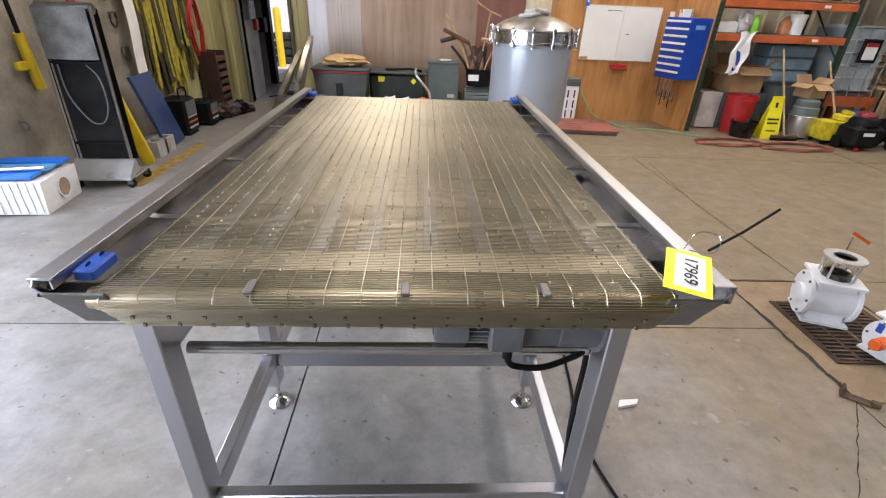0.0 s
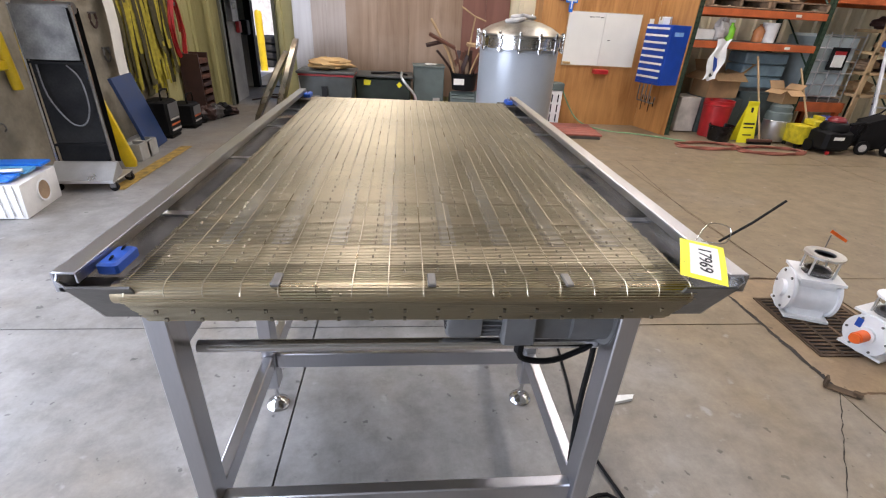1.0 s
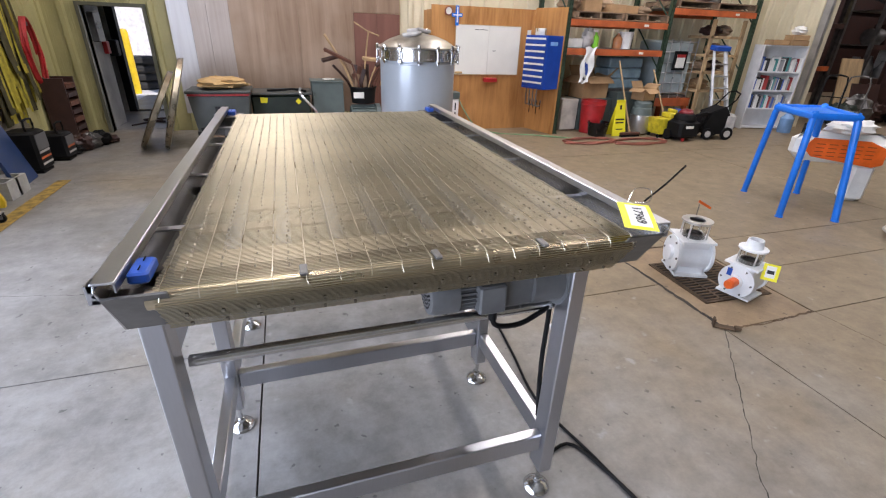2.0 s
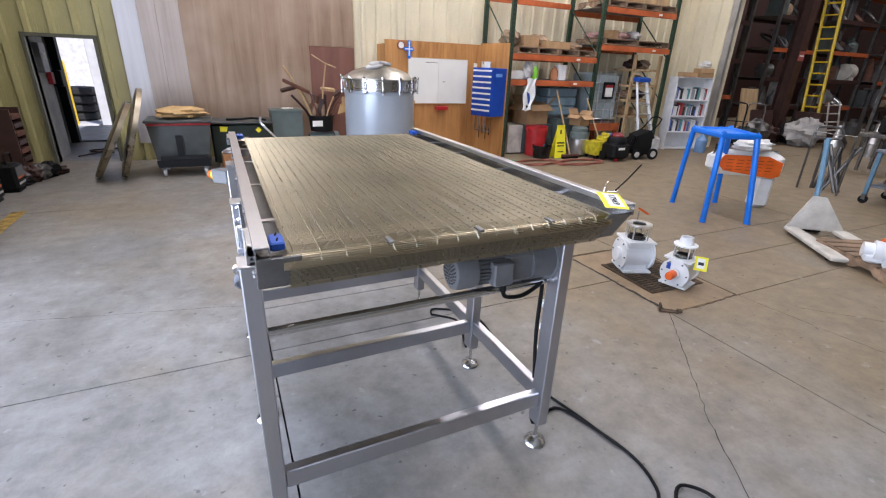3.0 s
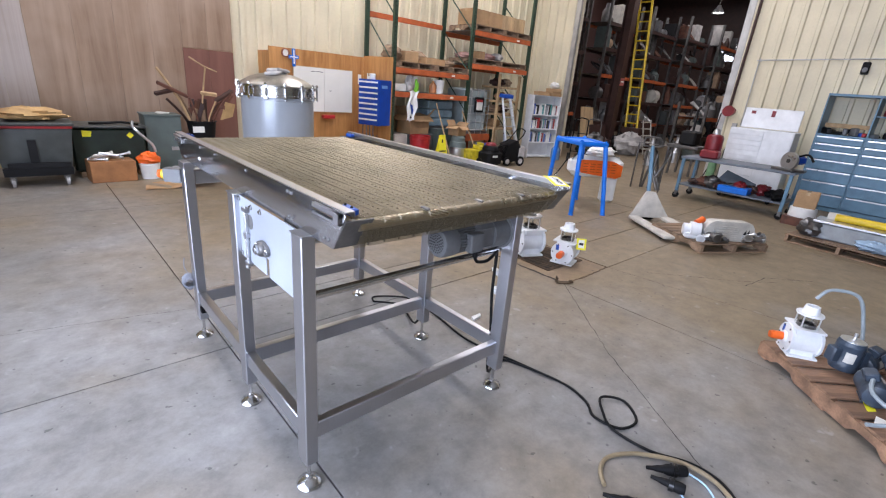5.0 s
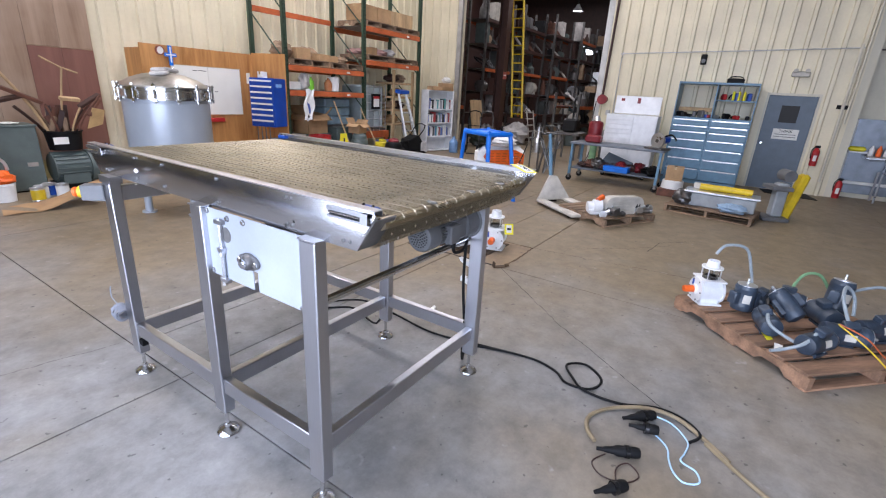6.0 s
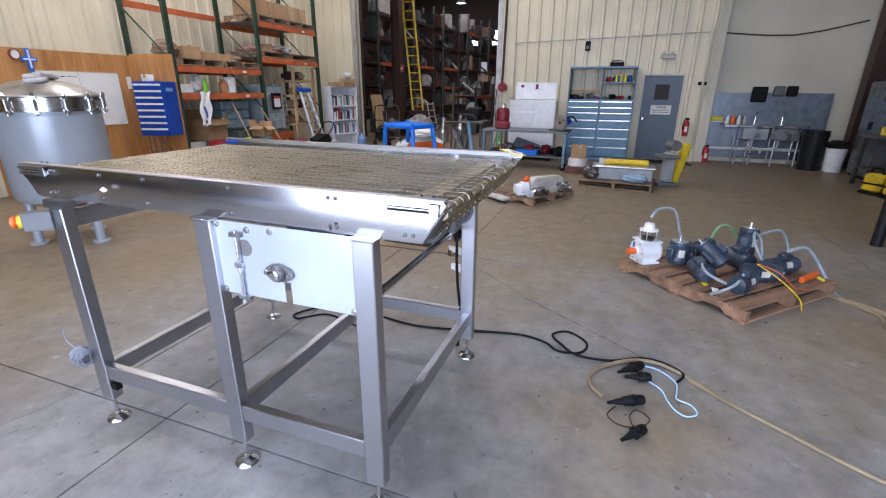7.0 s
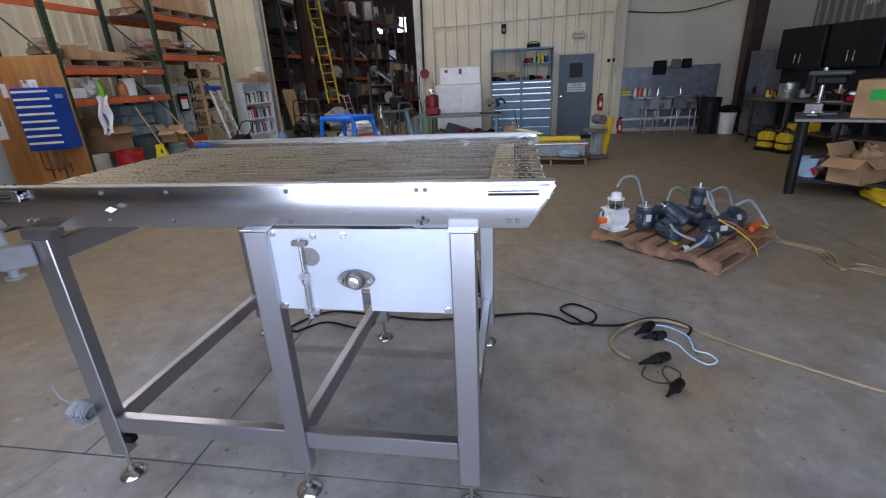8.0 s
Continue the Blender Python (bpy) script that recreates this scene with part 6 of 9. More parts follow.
solid("steel_stillage", G().box(7.1, 8.15, 8.1, 8.95, 0.45, 0.62).box(7.12, 7.2, 8.12, 8.2, 0, 0.45).box(8.05, 8.13, 8.12, 8.2, 0, 0.45).box(7.12, 7.2, 8.85, 8.93, 0, 0.45).box(8.05, 8.13, 8.85, 8.93, 0, 0.45), ORANGE, "low rust-orange steel stand under the tank", "stand")
solid("blue_drum", G().lathe([(0.26, 0), (0.27, 0.02), (0.27, 0.38), (0.24, 0.42)], 24), BLUEP, "blue plastic half drum on the floor", "drum", at=pose(7.62, 7.75, 0))
ub = thing("plastic_wrap_stack", "stack of blue-grey plastic totes under the shelf", "totes", 6.45, 8.5, 0.8)
for i in range(3):
    part("tote", G().rbox(-0.4, 0.4, -0.25, 0.25, 0.2 * i, 0.2 * i + 0.19, 0.02), surf("blue_grey_tote", (0.22, 0.32, 0.38), 0.5), ub)
solid("tote_table", G().box(5.95, 6.9, 8.25, 8.8, 0.74, 0.8).box(6.0, 6.06, 8.3, 8.36, 0, 0.74).box(6.8, 6.86, 8.3, 8.36, 0, 0.74).box(6.0, 6.06, 8.7, 8.76, 0, 0.74).box(6.8, 6.86, 8.7, 8.76, 0, 0.74), STEELD, "dark steel table under the totes", "table")
tr_ = thing("timber_shelf", "pale timber shelf frame full of offcuts", "shelf", 8.55, 8.25, 0)
for x_ in (-0.38, 0.42):
    part("post", G().rbox(x_ - 0.045, x_ + 0.045, -0.3, -0.26, 0, 2.15, 0.004), WOODL, tr_)
for z_ in (0.75, 1.12, 1.45, 1.8):
    part("board", G().rbox(-0.42, 0.46, -0.3, 0.3, z_, z_ + 0.05, 0.004), WOODL, tr_)
for i, (x_, z_) in enumerate(((-0.1, 0.8), (0.2, 1.17), (-0.15, 1.17), (0.1, 1.5), (-0.1, 1.85), (0.22, 1.85))):
    lump(8.55 + x_, 8.3, z_, 0.2, 0.18, 0.2, (CARD, BROWNST, SHADE)[i % 3], "offcut", "rough brown offcut on the timber shelf", "offcut", 50 + i)

# step ladder, bookcase, hand trucks
sl = thing("step_ladder", "white fibreglass step ladder with a blue top, folded and leaning", "ladder", 8.45, 7.55, 0)
for sx in (-1, 1):
    part("ladder_rail", G().tube([(sx * 0.25 + 0.05, -0.1, 0.0), (sx * 0.15 - 0.2, 0.2, 1.62)], 0.028, n=6, smooth=0), WHITE, sl)
    part("back_leg", G().tube([(sx * 0.25 + 0.14, 0.06, 0.0), (sx * 0.14 - 0.16, 0.24, 1.55)], 0.018, n=6, smooth=0), ALU, sl)
for i in range(6):
    t = 0.12 + 0.14 * i
    part("tread", G().rbox(-0.25 + 0.1 * t, 0.25 - 0.1 * t, -0.05, 0.05, -0.012, 0.012, 0.004), ALU, sl, at=pose(0.05 - 0.25 * t, -0.1 + 0.3 * t, 1.62 * t))
part("ladder_top", G().rbox(-0.19, 0.19, -0.09, 0.09, 0, 0.09, 0.01), BLUEP, sl, at=pose(-0.2, 0.2, 1.58, 8))
bk = thing("bookcase", "white bookcase full of manuals with cartons on top", "bookcase", 9.92, 7.75, 0, rz=-14)
part("side", G().box(-0.5, -0.47, -0.15, 0.15, 0, 1.72), WHITE, bk)
part("side", G().box(0.47, 0.5, -0.15, 0.15, 0, 1.72), WHITE, bk)
part("back", G().box(-0.47, 0.47, 0.13, 0.15, 0, 1.72), WHITE, bk)
for z_ in (0.02, 0.42, 0.8, 1.18, 1.69):
    part("shelf", G().box(-0.47, 0.47, -0.15, 0.13, z_, z_ + 0.03), WHITE, bk)
rngk = random.Random(11)
COV = [surf("book_%s" % n_, c_, 0.6, var=0.08) for n_, c_ in (("white", (0.72, 0.72, 0.7)), ("grey", (0.3, 0.3, 0.32)), ("black", (0.03, 0.03, 0.03)), ("blue", (0.06, 0.12, 0.4)), ("red", (0.36, 0.04, 0.04)), ("teal", (0.08, 0.3, 0.3)))]
for z_ in (0.45, 0.83, 1.21):
    x_ = -0.46
    while x_ < 0.42:
        w_ = rngk.uniform(0.022, 0.06)
        solid("binder", G().rbox(0, w_ - 0.003, -0.11, 0.1, 0, rngk.uniform(0.2, 0.29), 0.002), rngk.choice(COV + COV[:1] * 3), "upright manual on the bookcase shelf", "book", "books in the bookcase",
              at=pose(9.92, 7.75, z_, 0, 0, -14) @ pose(x_, 0, 0))
        x_ += w_
carton(9.7, 7.72, 1.721, 0.36, 0.26, 0.1, -14, "flat brown carton on the bookcase")
carton(10.12, 7.64, 1.721, 0.4, 0.28, 0.1, -10, "flat brown carton on the bookcase")
carton(10.1, 7.62, 1.822, 0.36, 0.26, 0.1, -16, "flat brown carton on the bookcase")
lump(10.1, 7.62, 1.923, 0.15, 0.11, 0.16, PAPER, "paper_heap", "crumpled paper heap on top of the cartons", "paper", 77)
for i, (x_, y_, mt_) in enumerate(((10.35, 6.7, BLACK), (10.62, 6.45, STEELD))):
    ht = thing("hand_truck", "black two-wheeled hand truck standing upright", "hand truck", x_, y_, 0, rz=-60, group="hand trucks")
    part("truck_frame", G().tube([(-0.18, 0, 0.1), (-0.18, 0.05, 1.05), (-0.1, 0.12, 1.2), (0.1, 0.12, 1.2), (0.18, 0.05, 1.05), (0.18, 0, 0.1)], 0.016, n=7, smooth=2), mt_, ht)
    for z_ in (0.3, 0.55, 0.8):
        part("rung", G().tube([(-0.18, 0.02, z_), (0.18, 0.02, z_)], 0.011, n=6, smooth=0), mt_, ht)
    part("toe_plate", G().box(-0.2, 0.2, -0.2, 0.0, 0.0, 0.012), mt_, ht)
    for sx in (-1, 1):
        part("wheel", G().cyl((sx * 0.2, 0.08, 0.12), (sx * 0.26, 0.08, 0.12), 0.12, n=18), BLACK, ht)
jb = thing("water_jug", "clear blue water bottle on the floor", "bottle", 10.05, 7.2, 0)
part("bottle", G().lathe([(0.12, 0), (0.13, 0.02), (0.13, 0.3), (0.05, 0.4), (0.03, 0.46)], 20), surf("blue_bottle", (0.2, 0.35, 0.6), 0.2), jb)

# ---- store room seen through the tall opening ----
# shell closed round and coloured dark, so that the store stays dim
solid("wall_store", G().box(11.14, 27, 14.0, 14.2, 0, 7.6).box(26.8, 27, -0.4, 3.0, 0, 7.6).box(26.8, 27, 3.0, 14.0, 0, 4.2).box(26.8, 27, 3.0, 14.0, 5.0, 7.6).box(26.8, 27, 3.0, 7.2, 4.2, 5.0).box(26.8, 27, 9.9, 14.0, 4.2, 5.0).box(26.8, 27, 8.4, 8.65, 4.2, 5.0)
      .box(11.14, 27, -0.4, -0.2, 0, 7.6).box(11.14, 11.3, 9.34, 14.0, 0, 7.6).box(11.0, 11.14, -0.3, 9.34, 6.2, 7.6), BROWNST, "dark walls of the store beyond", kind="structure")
for y0, y1 in ((7.2, 8.4), (8.65, 9.9)):
    solid("window_1", G().box(26.9, 26.92, y0, y1, 4.2, 5.0), SKYGLOW, "bright high window of the store", kind="structure")
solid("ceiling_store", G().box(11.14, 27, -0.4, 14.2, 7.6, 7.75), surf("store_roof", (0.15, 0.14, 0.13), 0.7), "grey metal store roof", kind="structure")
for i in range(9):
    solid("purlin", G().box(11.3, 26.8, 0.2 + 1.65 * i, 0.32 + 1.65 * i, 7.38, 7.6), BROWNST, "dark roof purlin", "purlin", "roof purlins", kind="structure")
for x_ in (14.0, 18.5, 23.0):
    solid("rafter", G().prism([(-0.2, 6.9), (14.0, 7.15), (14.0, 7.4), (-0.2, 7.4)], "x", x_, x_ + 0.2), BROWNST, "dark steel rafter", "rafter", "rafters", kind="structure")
for x_, y_ in ((13.6, 5.2), (13.6, 8.0), (17.5, 6.2), (21.0, 5.5), (21.5, 8.0)):
    hb = thing("high_bay_lamp", "lit round high-bay lamp under the store roof", "lamp", x_, y_, 5.6, group="high-bay lamps")
    part("reflector", G().lathe([(0.06, 0.3), (0.1, 0.22), (0.24, 0.02), (0.25, 0.0), (0.23, 0.0), (0.09, 0.2)], 20), ALU, hb)
    part("lamp_disc", G().lathe([(0.215, 0.02), (0.215, 0.03)], 20), LAMPW, hb)
    part("hanger", G().cyl((0, 0, 0.28), (0, 0, 1.9), 0.012, n=6), STEELD, hb)

cs = thing("steel_column", "brown primed steel building column with a red notice", "column", 14.35, 8.05, 0)
part("column_section", G().box(-0.16, 0.16, -0.16, -0.145, 0, 7.0).box(-0.16, 0.16, 0.145, 0.16, 0, 7.0).box(-0.008, 0.008, -0.145, 0.145, 0, 7.0), BROWNST, cs)
part("notice", G().box(-0.13, 0.13, -0.168, -0.162, 2.25, 2.5), surf("red_notice", (0.45, 0.12, 0.1), 0.5), cs)
part("print", G().box(-0.1, 0.1, -0.1695, -0.1685, 2.36, 2.4), PAPER, cs)

def store_rack(x, y, w, d, zs, rz, label, seed, top):
    """A heavy store rack crammed with machine parts and cartons."""
    r = thing("store_rack", label, "rack", x, y, 0, rz, group="store racks")
    rng = random.Random(seed)
    for px in (0, w):
        for py in (0, d):
            part("upright", G().box(px - 0.045, px + 0.045, py - 0.04, py + 0.04, 0, top), STEELD, r)
    for z in zs:
        for py in (0, d):
            part("beam", G().rbox(0.045, w - 0.045, py - 0.025, py + 0.025, z - 0.06, z + 0.06, 0.005), ORANGE if rng.random() < 0.45 else BROWNST, r)
        part("deck", G().box(0.05, w - 0.05, 0.03, d - 0.03, z + 0.03, z + 0.055), STEELD, r)
    base = pose(x, y, 0, 0, 0, rz)
    mats = (BROWNST, STEELD, GREYP, DARKC, BEIGE, TEALBOX, SHADE, ALU, GREYP, BINGREY, WOODR, ALU, BAG, STEELD)
    for z in (0.0, *zs):
        px = 0.1
        while px < w - 0.25:
            ww = rng.uniform(0.25, 0.7)
            ww = min(ww, w - 0.08 - px)
            h = rng.uniform(0.4, 0.82)
            zz = z + 0.056 if z else 0.0
            k = rng.random()
            mt = rng.choice(mats)
            c = base @ pose(px + ww / 2, rng.uniform(0.2, 0.5), zz, 0, 0, rng.uniform(-12, 12))
            g = G()
            if k < 0.3:
                g.rbox(-ww * 0.44, ww * 0.44, -0.2, 0.25, 0, h, 0.012).box(-ww * 0.3, ww * 0.3, -0.206, -0.2, h * 0.3, h * 0.5)
                solid("stored_case", g, mt, "boxy stored machine case on the rack", "machine", "stored goods", at=c)
            elif k < 0.6:
                rr = min(ww * 0.42, h * 0.5)
                g.cyl((-ww * 0.44, 0, rr), (ww * 0.3, 0, rr), rr, n=18).cyl((ww * 0.3, 0, rr), (ww * 0.45, 0, rr), rr * 0.5, n=12).box(-ww * 0.25, ww * 0.2, -rr * 0.8, rr * 0.8, 0, rr * 0.6)
                solid("stored_motor", g, mt, "used motor or pump stored on the rack", "motor", "stored goods", at=c)
            elif k < 0.8:
                rr = ww * 0.42
                g.lathe([(rr, 0), (rr, h * 0.55), (rr * 0.45, h * 0.8), (rr * 0.4, h), (rr * 0.3, h)], 18)
                solid("stored_hopper", g, mt, "round stored vessel on the rack", "vessel", "stored goods", at=c)
            else:
                for j in range(3):
                    g = G().tube([(rng.uniform(-.2, .2) * ww, -0.25, 0.03), (rng.uniform(-.4, .4) * ww, 0.1, 0.1 + h * 0.4), (rng.uniform(-.5, .5) * ww, 0.3, h * rng.uniform(.5, 1))], 0.035, n=7, smooth=2)
                    solid("stored_pipe", g, mt, "loose bent pipe stored on the rack", "pipe", "stored goods", at=c)
            px += ww + rng.uniform(0.0, 0.05)
    return r


store_rack(11.75, 9.0, 1.7, 0.95, (1.2, 2.2, 3.2, 4.2), 0, "store rack with a yellow machine and grey cases", 1, 4.8)
ZS = (0.9, 1.75, 2.6, 3.5, 4.35)
for i in range(5):
    store_rack(14.9 + 2.35 * i, 9.1 - 0.45 * i, 2.3, 1.0, ZS, 0, "long store rack crammed with used machine parts", 20 + i, 5.2)
for i in range(3):
    store_rack(15.6 + 2.6 * i, 5.4, 2.3, 0.9, (0.75, 1.4), 0, "low store bench rack with stacked parts", 40 + i, 1.9)
yl = thing("yellow_ladder", "tall yellow fibreglass extension ladder leaning on the racks", "ladder", 14.95, 8.35, 0)
for sy in (-0.21, 0.21):
    part("rail", G().tube([(0, sy - 0.83, 0.9), (0.1, sy - 0.26, 6.3)], 0.04, n=6, smooth=0), YELLOW, yl)
for i in range(18):
    t = (i + 0.5) / 18
    part("rung", G().tube([(0.1 * t, -1.04 + 0.57 * t, 0.9 + 5.4 * t), (0.1 * t, -0.62 + 0.57 * t, 0.9 + 5.4 * t)], 0.024, n=6, smooth=0), YELLOW, yl)
part("ladder_base", G().rbox(-0.12, 0.12, -1.2, -0.5, 0.0, 0.9, 0.01), BROWNST, yl)
solid("yellow_machine", G().rbox(-0.25, 0.25, -0.2, 0.2, 0, 0.45, 0.03), YELLOW, "small yellow machine on the store rack", "machine", at=pose(12.7, 9.25, 2.3, 0, 20, 20))
for i, (x_, y_, w_, h_, mt_) in enumerate(((13.3, 7.75, 0.7, 0.95, BROWNST), (13.5, 8.3, 0.55, 1.5, WOODL), (15.9, 7.4, 0.8, 1.15, BROWNST))):
    solid("leaning_board", G().rbox(-w_ / 2, w_ / 2, -0.02, 0.02, 0, h_, 0.004), mt_, "flat brown board leaning in the store", "board", "leaning boards", at=pose(x_, y_, 0.0, -12, 0, -18))
lump(14.4, 7.2, 0.0, 0.55, 0.4, 0.75, BAG, "plastic_cover", "pale crumpled plastic cover on the store floor", "cover", 91)
# rough lumps in place of the scrap heap
for i in range(5):
    part_x = 12.3 + 0.75 * i
    lump(part_x, 7.6 + 0.15 * (i % 3), 0, 0.34, 0.3, 0.5 + 0.16 * (i % 2), (BINGREEN, STEELD, BROWNST, DARKC, STEELD)[i], "scrap_casting", "dark rough lump from a scrap heap on the store floor", "scrap", 120 + i)
hl = thing("steel_ladder_rack", "grey steel step frame standing in the store", "steps", 15.5, 7.0, 0)
for sx in (-0.3, 0.3):
    part("rail", G().tube([(sx, 0, 0), (sx, 0.25, 1.2)], 0.022, n=6, smooth=0), BEIGE, hl)
for i in range(5):
    part("tread", G().rbox(-0.29, 0.29, 0.02 + 0.05 * i, 0.12 + 0.05 * i, 0.18 + 0.23 * i, 0.21 + 0.23 * i, 0.004), BEIGE, hl)
for i in range(4):
    x_, y_ = 12.6 + 0.9 * i, 5.6 + 0.35 * (i % 2)
    vv = thing("steel_vessel", "small bright stainless vessel on the store floor", "vessel", x_, y_, 0, group="stainless vessels")
    part("vessel_shell", G().lathe([(0.16, 0.0), (0.17, 0.3), (0.19, 0.31), (0.19, 0.34), (0.08, 0.5), (0.05, 0.75), (0.06, 0.76), (0.06, 0.8)], 20), ALU if i % 2 == 0 else STEELD, vv)
bs_ = thing("bench_saw", "dark machine stand with levers beside the opening", "machine", 11.9, 4.35, 0)
for px, py in ((-0.3, -0.3), (0.25, -0.3), (-0.3, 0.25), (0.25, 0.25)):
    part("stand_leg", G().box(px, px + 0.05, py, py + 0.05, 0, 0.7), STEELD, bs_)
part("stand_top", G().rbox(-0.4, 0.4, -0.4, 0.4, 0.7, 0.78, 0.01), STEELD, bs_)
part("stand_head", G().rbox(-0.2, 0.2, -0.2, 0.2, 0.78, 1.15, 0.04).tube([(0.1, 0, 1.1), (0.35, 0.1, 1.6), (0.5, 0.1, 1.75)], 0.03, n=8), DARKC, bs_)

# ---- east wall fittings ----
cd = thing("conduit_run", "thin galvanised conduit run along the wall", "conduit", 0, 0, 0)
part("conduit", G().tube([(10.94, 3.0, 1.0), (10.94, 3.0, 2.7), (10.94, 2.96, 2.79), (10.94, 2.85, 2.815), (10.94, 0.6, 2.87), (10.94, -1.55, 2.93)], 0.013, n=8, smooth=2), TRIMM, cd)
part("conduit", G().tube([(11.36, -1.75, 2.95), (11.36, -3.2, 2.85), (11.36, -4.5, 3.1)], 0.014, n=8, smooth=3), BROWNST, cd)
part("riser", G().tube([(10.93, 3.32, 1.7), (10.93, 3.24, 5.8)], 0.03, n=10, smooth=0), BROWNST, cd)
for y_, z_ in ((3.12, 2.75),):
    part("conduit_box", G().rbox(10.9, 10.96, y_ - 0.05, y_ + 0.05, 1.35, 1.47, 0.006), TRIMM, cd)
part("corner_pipe", G().tube([(10.93, -1.5, 0.3), (10.93, -1.5, 3.0)], 0.028, n=10, smooth=0).tube([(10.93, -1.6, 1.5), (10.93, -1.6, 5.5)], 0.02, n=8, smooth=0), CREAMFLAT, cd)
al = thing("alarm_horn", "small black wall horn", "horn", 10.955, 1.19, 2.70)
part("horn_body", G().rbox(-0.07, 0, -0.06, 0.06, -0.12, 0.1, 0.015), BLACK, al)
part("horn_face", G().lathe([(0.04, 0), (0.045, 0.01), (0.03, 0.014)], 16, pose(-0.07, 0, -0.04, 0, -90)), GREYP, al)
el = thing("emergency_light", "cream two-headed emergency light over the door", "light fitting", 10.955, -0.66, 2.42)
part("light_box", G().rbox(-0.07, 0, -0.16, 0.16, -0.05, 0.06, 0.02), BEIGE, el)
for s_ in (-0.1, 0.1):
    part("lamp_head", G().cyl((-0.05, s_, 0.06), (-0.09, s_, 0.075), 0.04, n=14), BEIGE, el)
ex = thing("fire_extinguisher", "red fire extinguisher hung beside the door", "extinguisher", 10.9, -1.3, 0.62, group="fire extinguishers")
part("cylinder", G().lathe([(0.06, 0), (0.065, 0.02), (0.065, 0.3), (0.03, 0.36), (0.02, 0.37)], 18), RED, ex)
part("valve_head", G().rbox(-0.02, 0.02, -0.05, 0.03, 0.37, 0.42, 0.005), BLACK, ex)
part("hose", G().tube([(0, 0.03, 0.4), (-0.02, 0.08, 0.3), (-0.02, 0.07, 0.15)], 0.01, n=6), BLACK, ex)
part("plate", G().box(-0.067, -0.0655, -0.03, 0.03, 0.1, 0.22), PAPER, ex)
copy_thing(ex, pose(11.0, -1.85, 0.0))
solid("wall_sign", G().box(10.948, 10.953, -1.62, -1.4, 1.78, 1.86), BLACK, "small dark wall sign", "sign")
solid("rubber_mat", G().prism([(10.2, -1.5), (10.95, -1.35), (10.9, -0.5), (10.35, -0.6)], "z", 0.002, 0.012), BLACK, "black rubber mat on the floor before the door", "mat")

# blue drawer cabinet with open shelves
tc = thing("tool_cabinet", "blue-grey steel drawer cabinet with open shelves above", "cabinet", 10.3, 0.735, 0)
part("side", G().box(0.0, 0.65, -0.765, -0.745, 0, 2.19), TEAL, tc)
part("side", G().box(0.0, 0.65, 0.745, 0.765, 0, 2.19), TEAL, tc)
part("divider", G().box(0.003, 0.63, -0.012, 0.012, 0.08, 1.42), TEAL, tc)
part("divider", G().box(0.003, 0.65, -0.012, 0.012, 1.45, 2.15), TEAL, tc)
part("top", G().box(0, 0.65, -0.745, 0.745, 2.15, 2.19), TEAL, tc)
part("plinth", G().box(0.02, 0.65, -0.745, 0.745, 0, 0.08), TEAL, tc)
part("shelf", G().box(0.0, 0.65, -0.745, 0.745, 1.42, 1.45), TEAL, tc)
part("back", G().box(0.63, 0.65, -0.745, 0.745, 0.08, 1.42), TEAL, tc)
for x0, x1 in ((-0.74, -0.016), (0.016, 0.74)):
    hts = (0.09, 0.34, 0.56, 0.78, 0.98, 1.15, 1.28, 1.415)
    for za, zb in zip(hts, hts[1:]):
        dd = part("drawer", G().rbox(-0.012, 0.02, x0, x1, za + 0.004, zb - 0.004, 0.003), TEAL, tc)
        part("drawer_pull", G().box(-0.028, -0.012, x0 + 0.02, x1 - 0.02, zb - 0.032, zb - 0.008), ALU, dd)
part("shelf", G().box(0.05, 0.6, -0.745, -0.012, 1.82, 1.84), TEAL, tc)
rngc = random.Random(6)
for i in range(14):
    y_ = 0.735 + (-0.68 + 1.36 * (i / 13)) + rngc.uniform(-.03, .03)
    z_ = 1.841 if (i < 6 and i % 2) else 1.451
    mt_ = rngc.choice((BLACK, GREYP, RED, ALU, DARKC, BLUEP))
    t_ = thing("hand_tool", "small dark power tool or part on the cabinet shelf", "tool", 10.55, y_, z_, rngc.uniform(-60, 60), group="tools on the cabinet shelves")
    h_ = rngc.uniform(0.06, 0.16)
    part("tool_body", G().rbox(-0.09, 0.09, -0.035, 0.035, 0, h_, 0.014), mt_, t_)
    part("tool_grip", G().tube([(0.05, 0, h_ * 0.8), (0.12, 0.01, h_ * 0.7), (0.17, 0, h_ * 0.25)], 0.016, n=7), BLACK, t_)
for i in range(3):
    solid("yellow_canister", G().lathe([(0.028, 0), (0.028, 0.15), (0.018, 0.17), (0.012, 0.19)], 14), YELLOWT, "yellow spray can on the cabinet shelf", "can", "yellow cans", at=pose(10.5, 0.42 - 0.1 * i, 1.841))
solid("shelf_plank", G().rbox(10.6, 10.64, 0.77, 1.45, 1.58, 1.66, 0.003), WOODL, "strip of pale timber at the back of the shelf", "plank")
ph = thing("head_set", "black radio with a strap on the cabinet top", "radio", 10.6, 0.45, 2.191)
part("radio_body", G().rbox(-0.1, 0.1, -0.16, 0.16, 0, 0.1, 0.02), BLACK, ph)
part("strap", G().tube([(0, -0.15, 0.05), (0, -0.1, 0.13), (0, 0.1, 0.13), (0, 0.15, 0.05)], 0.012, n=6), BLACK, ph)

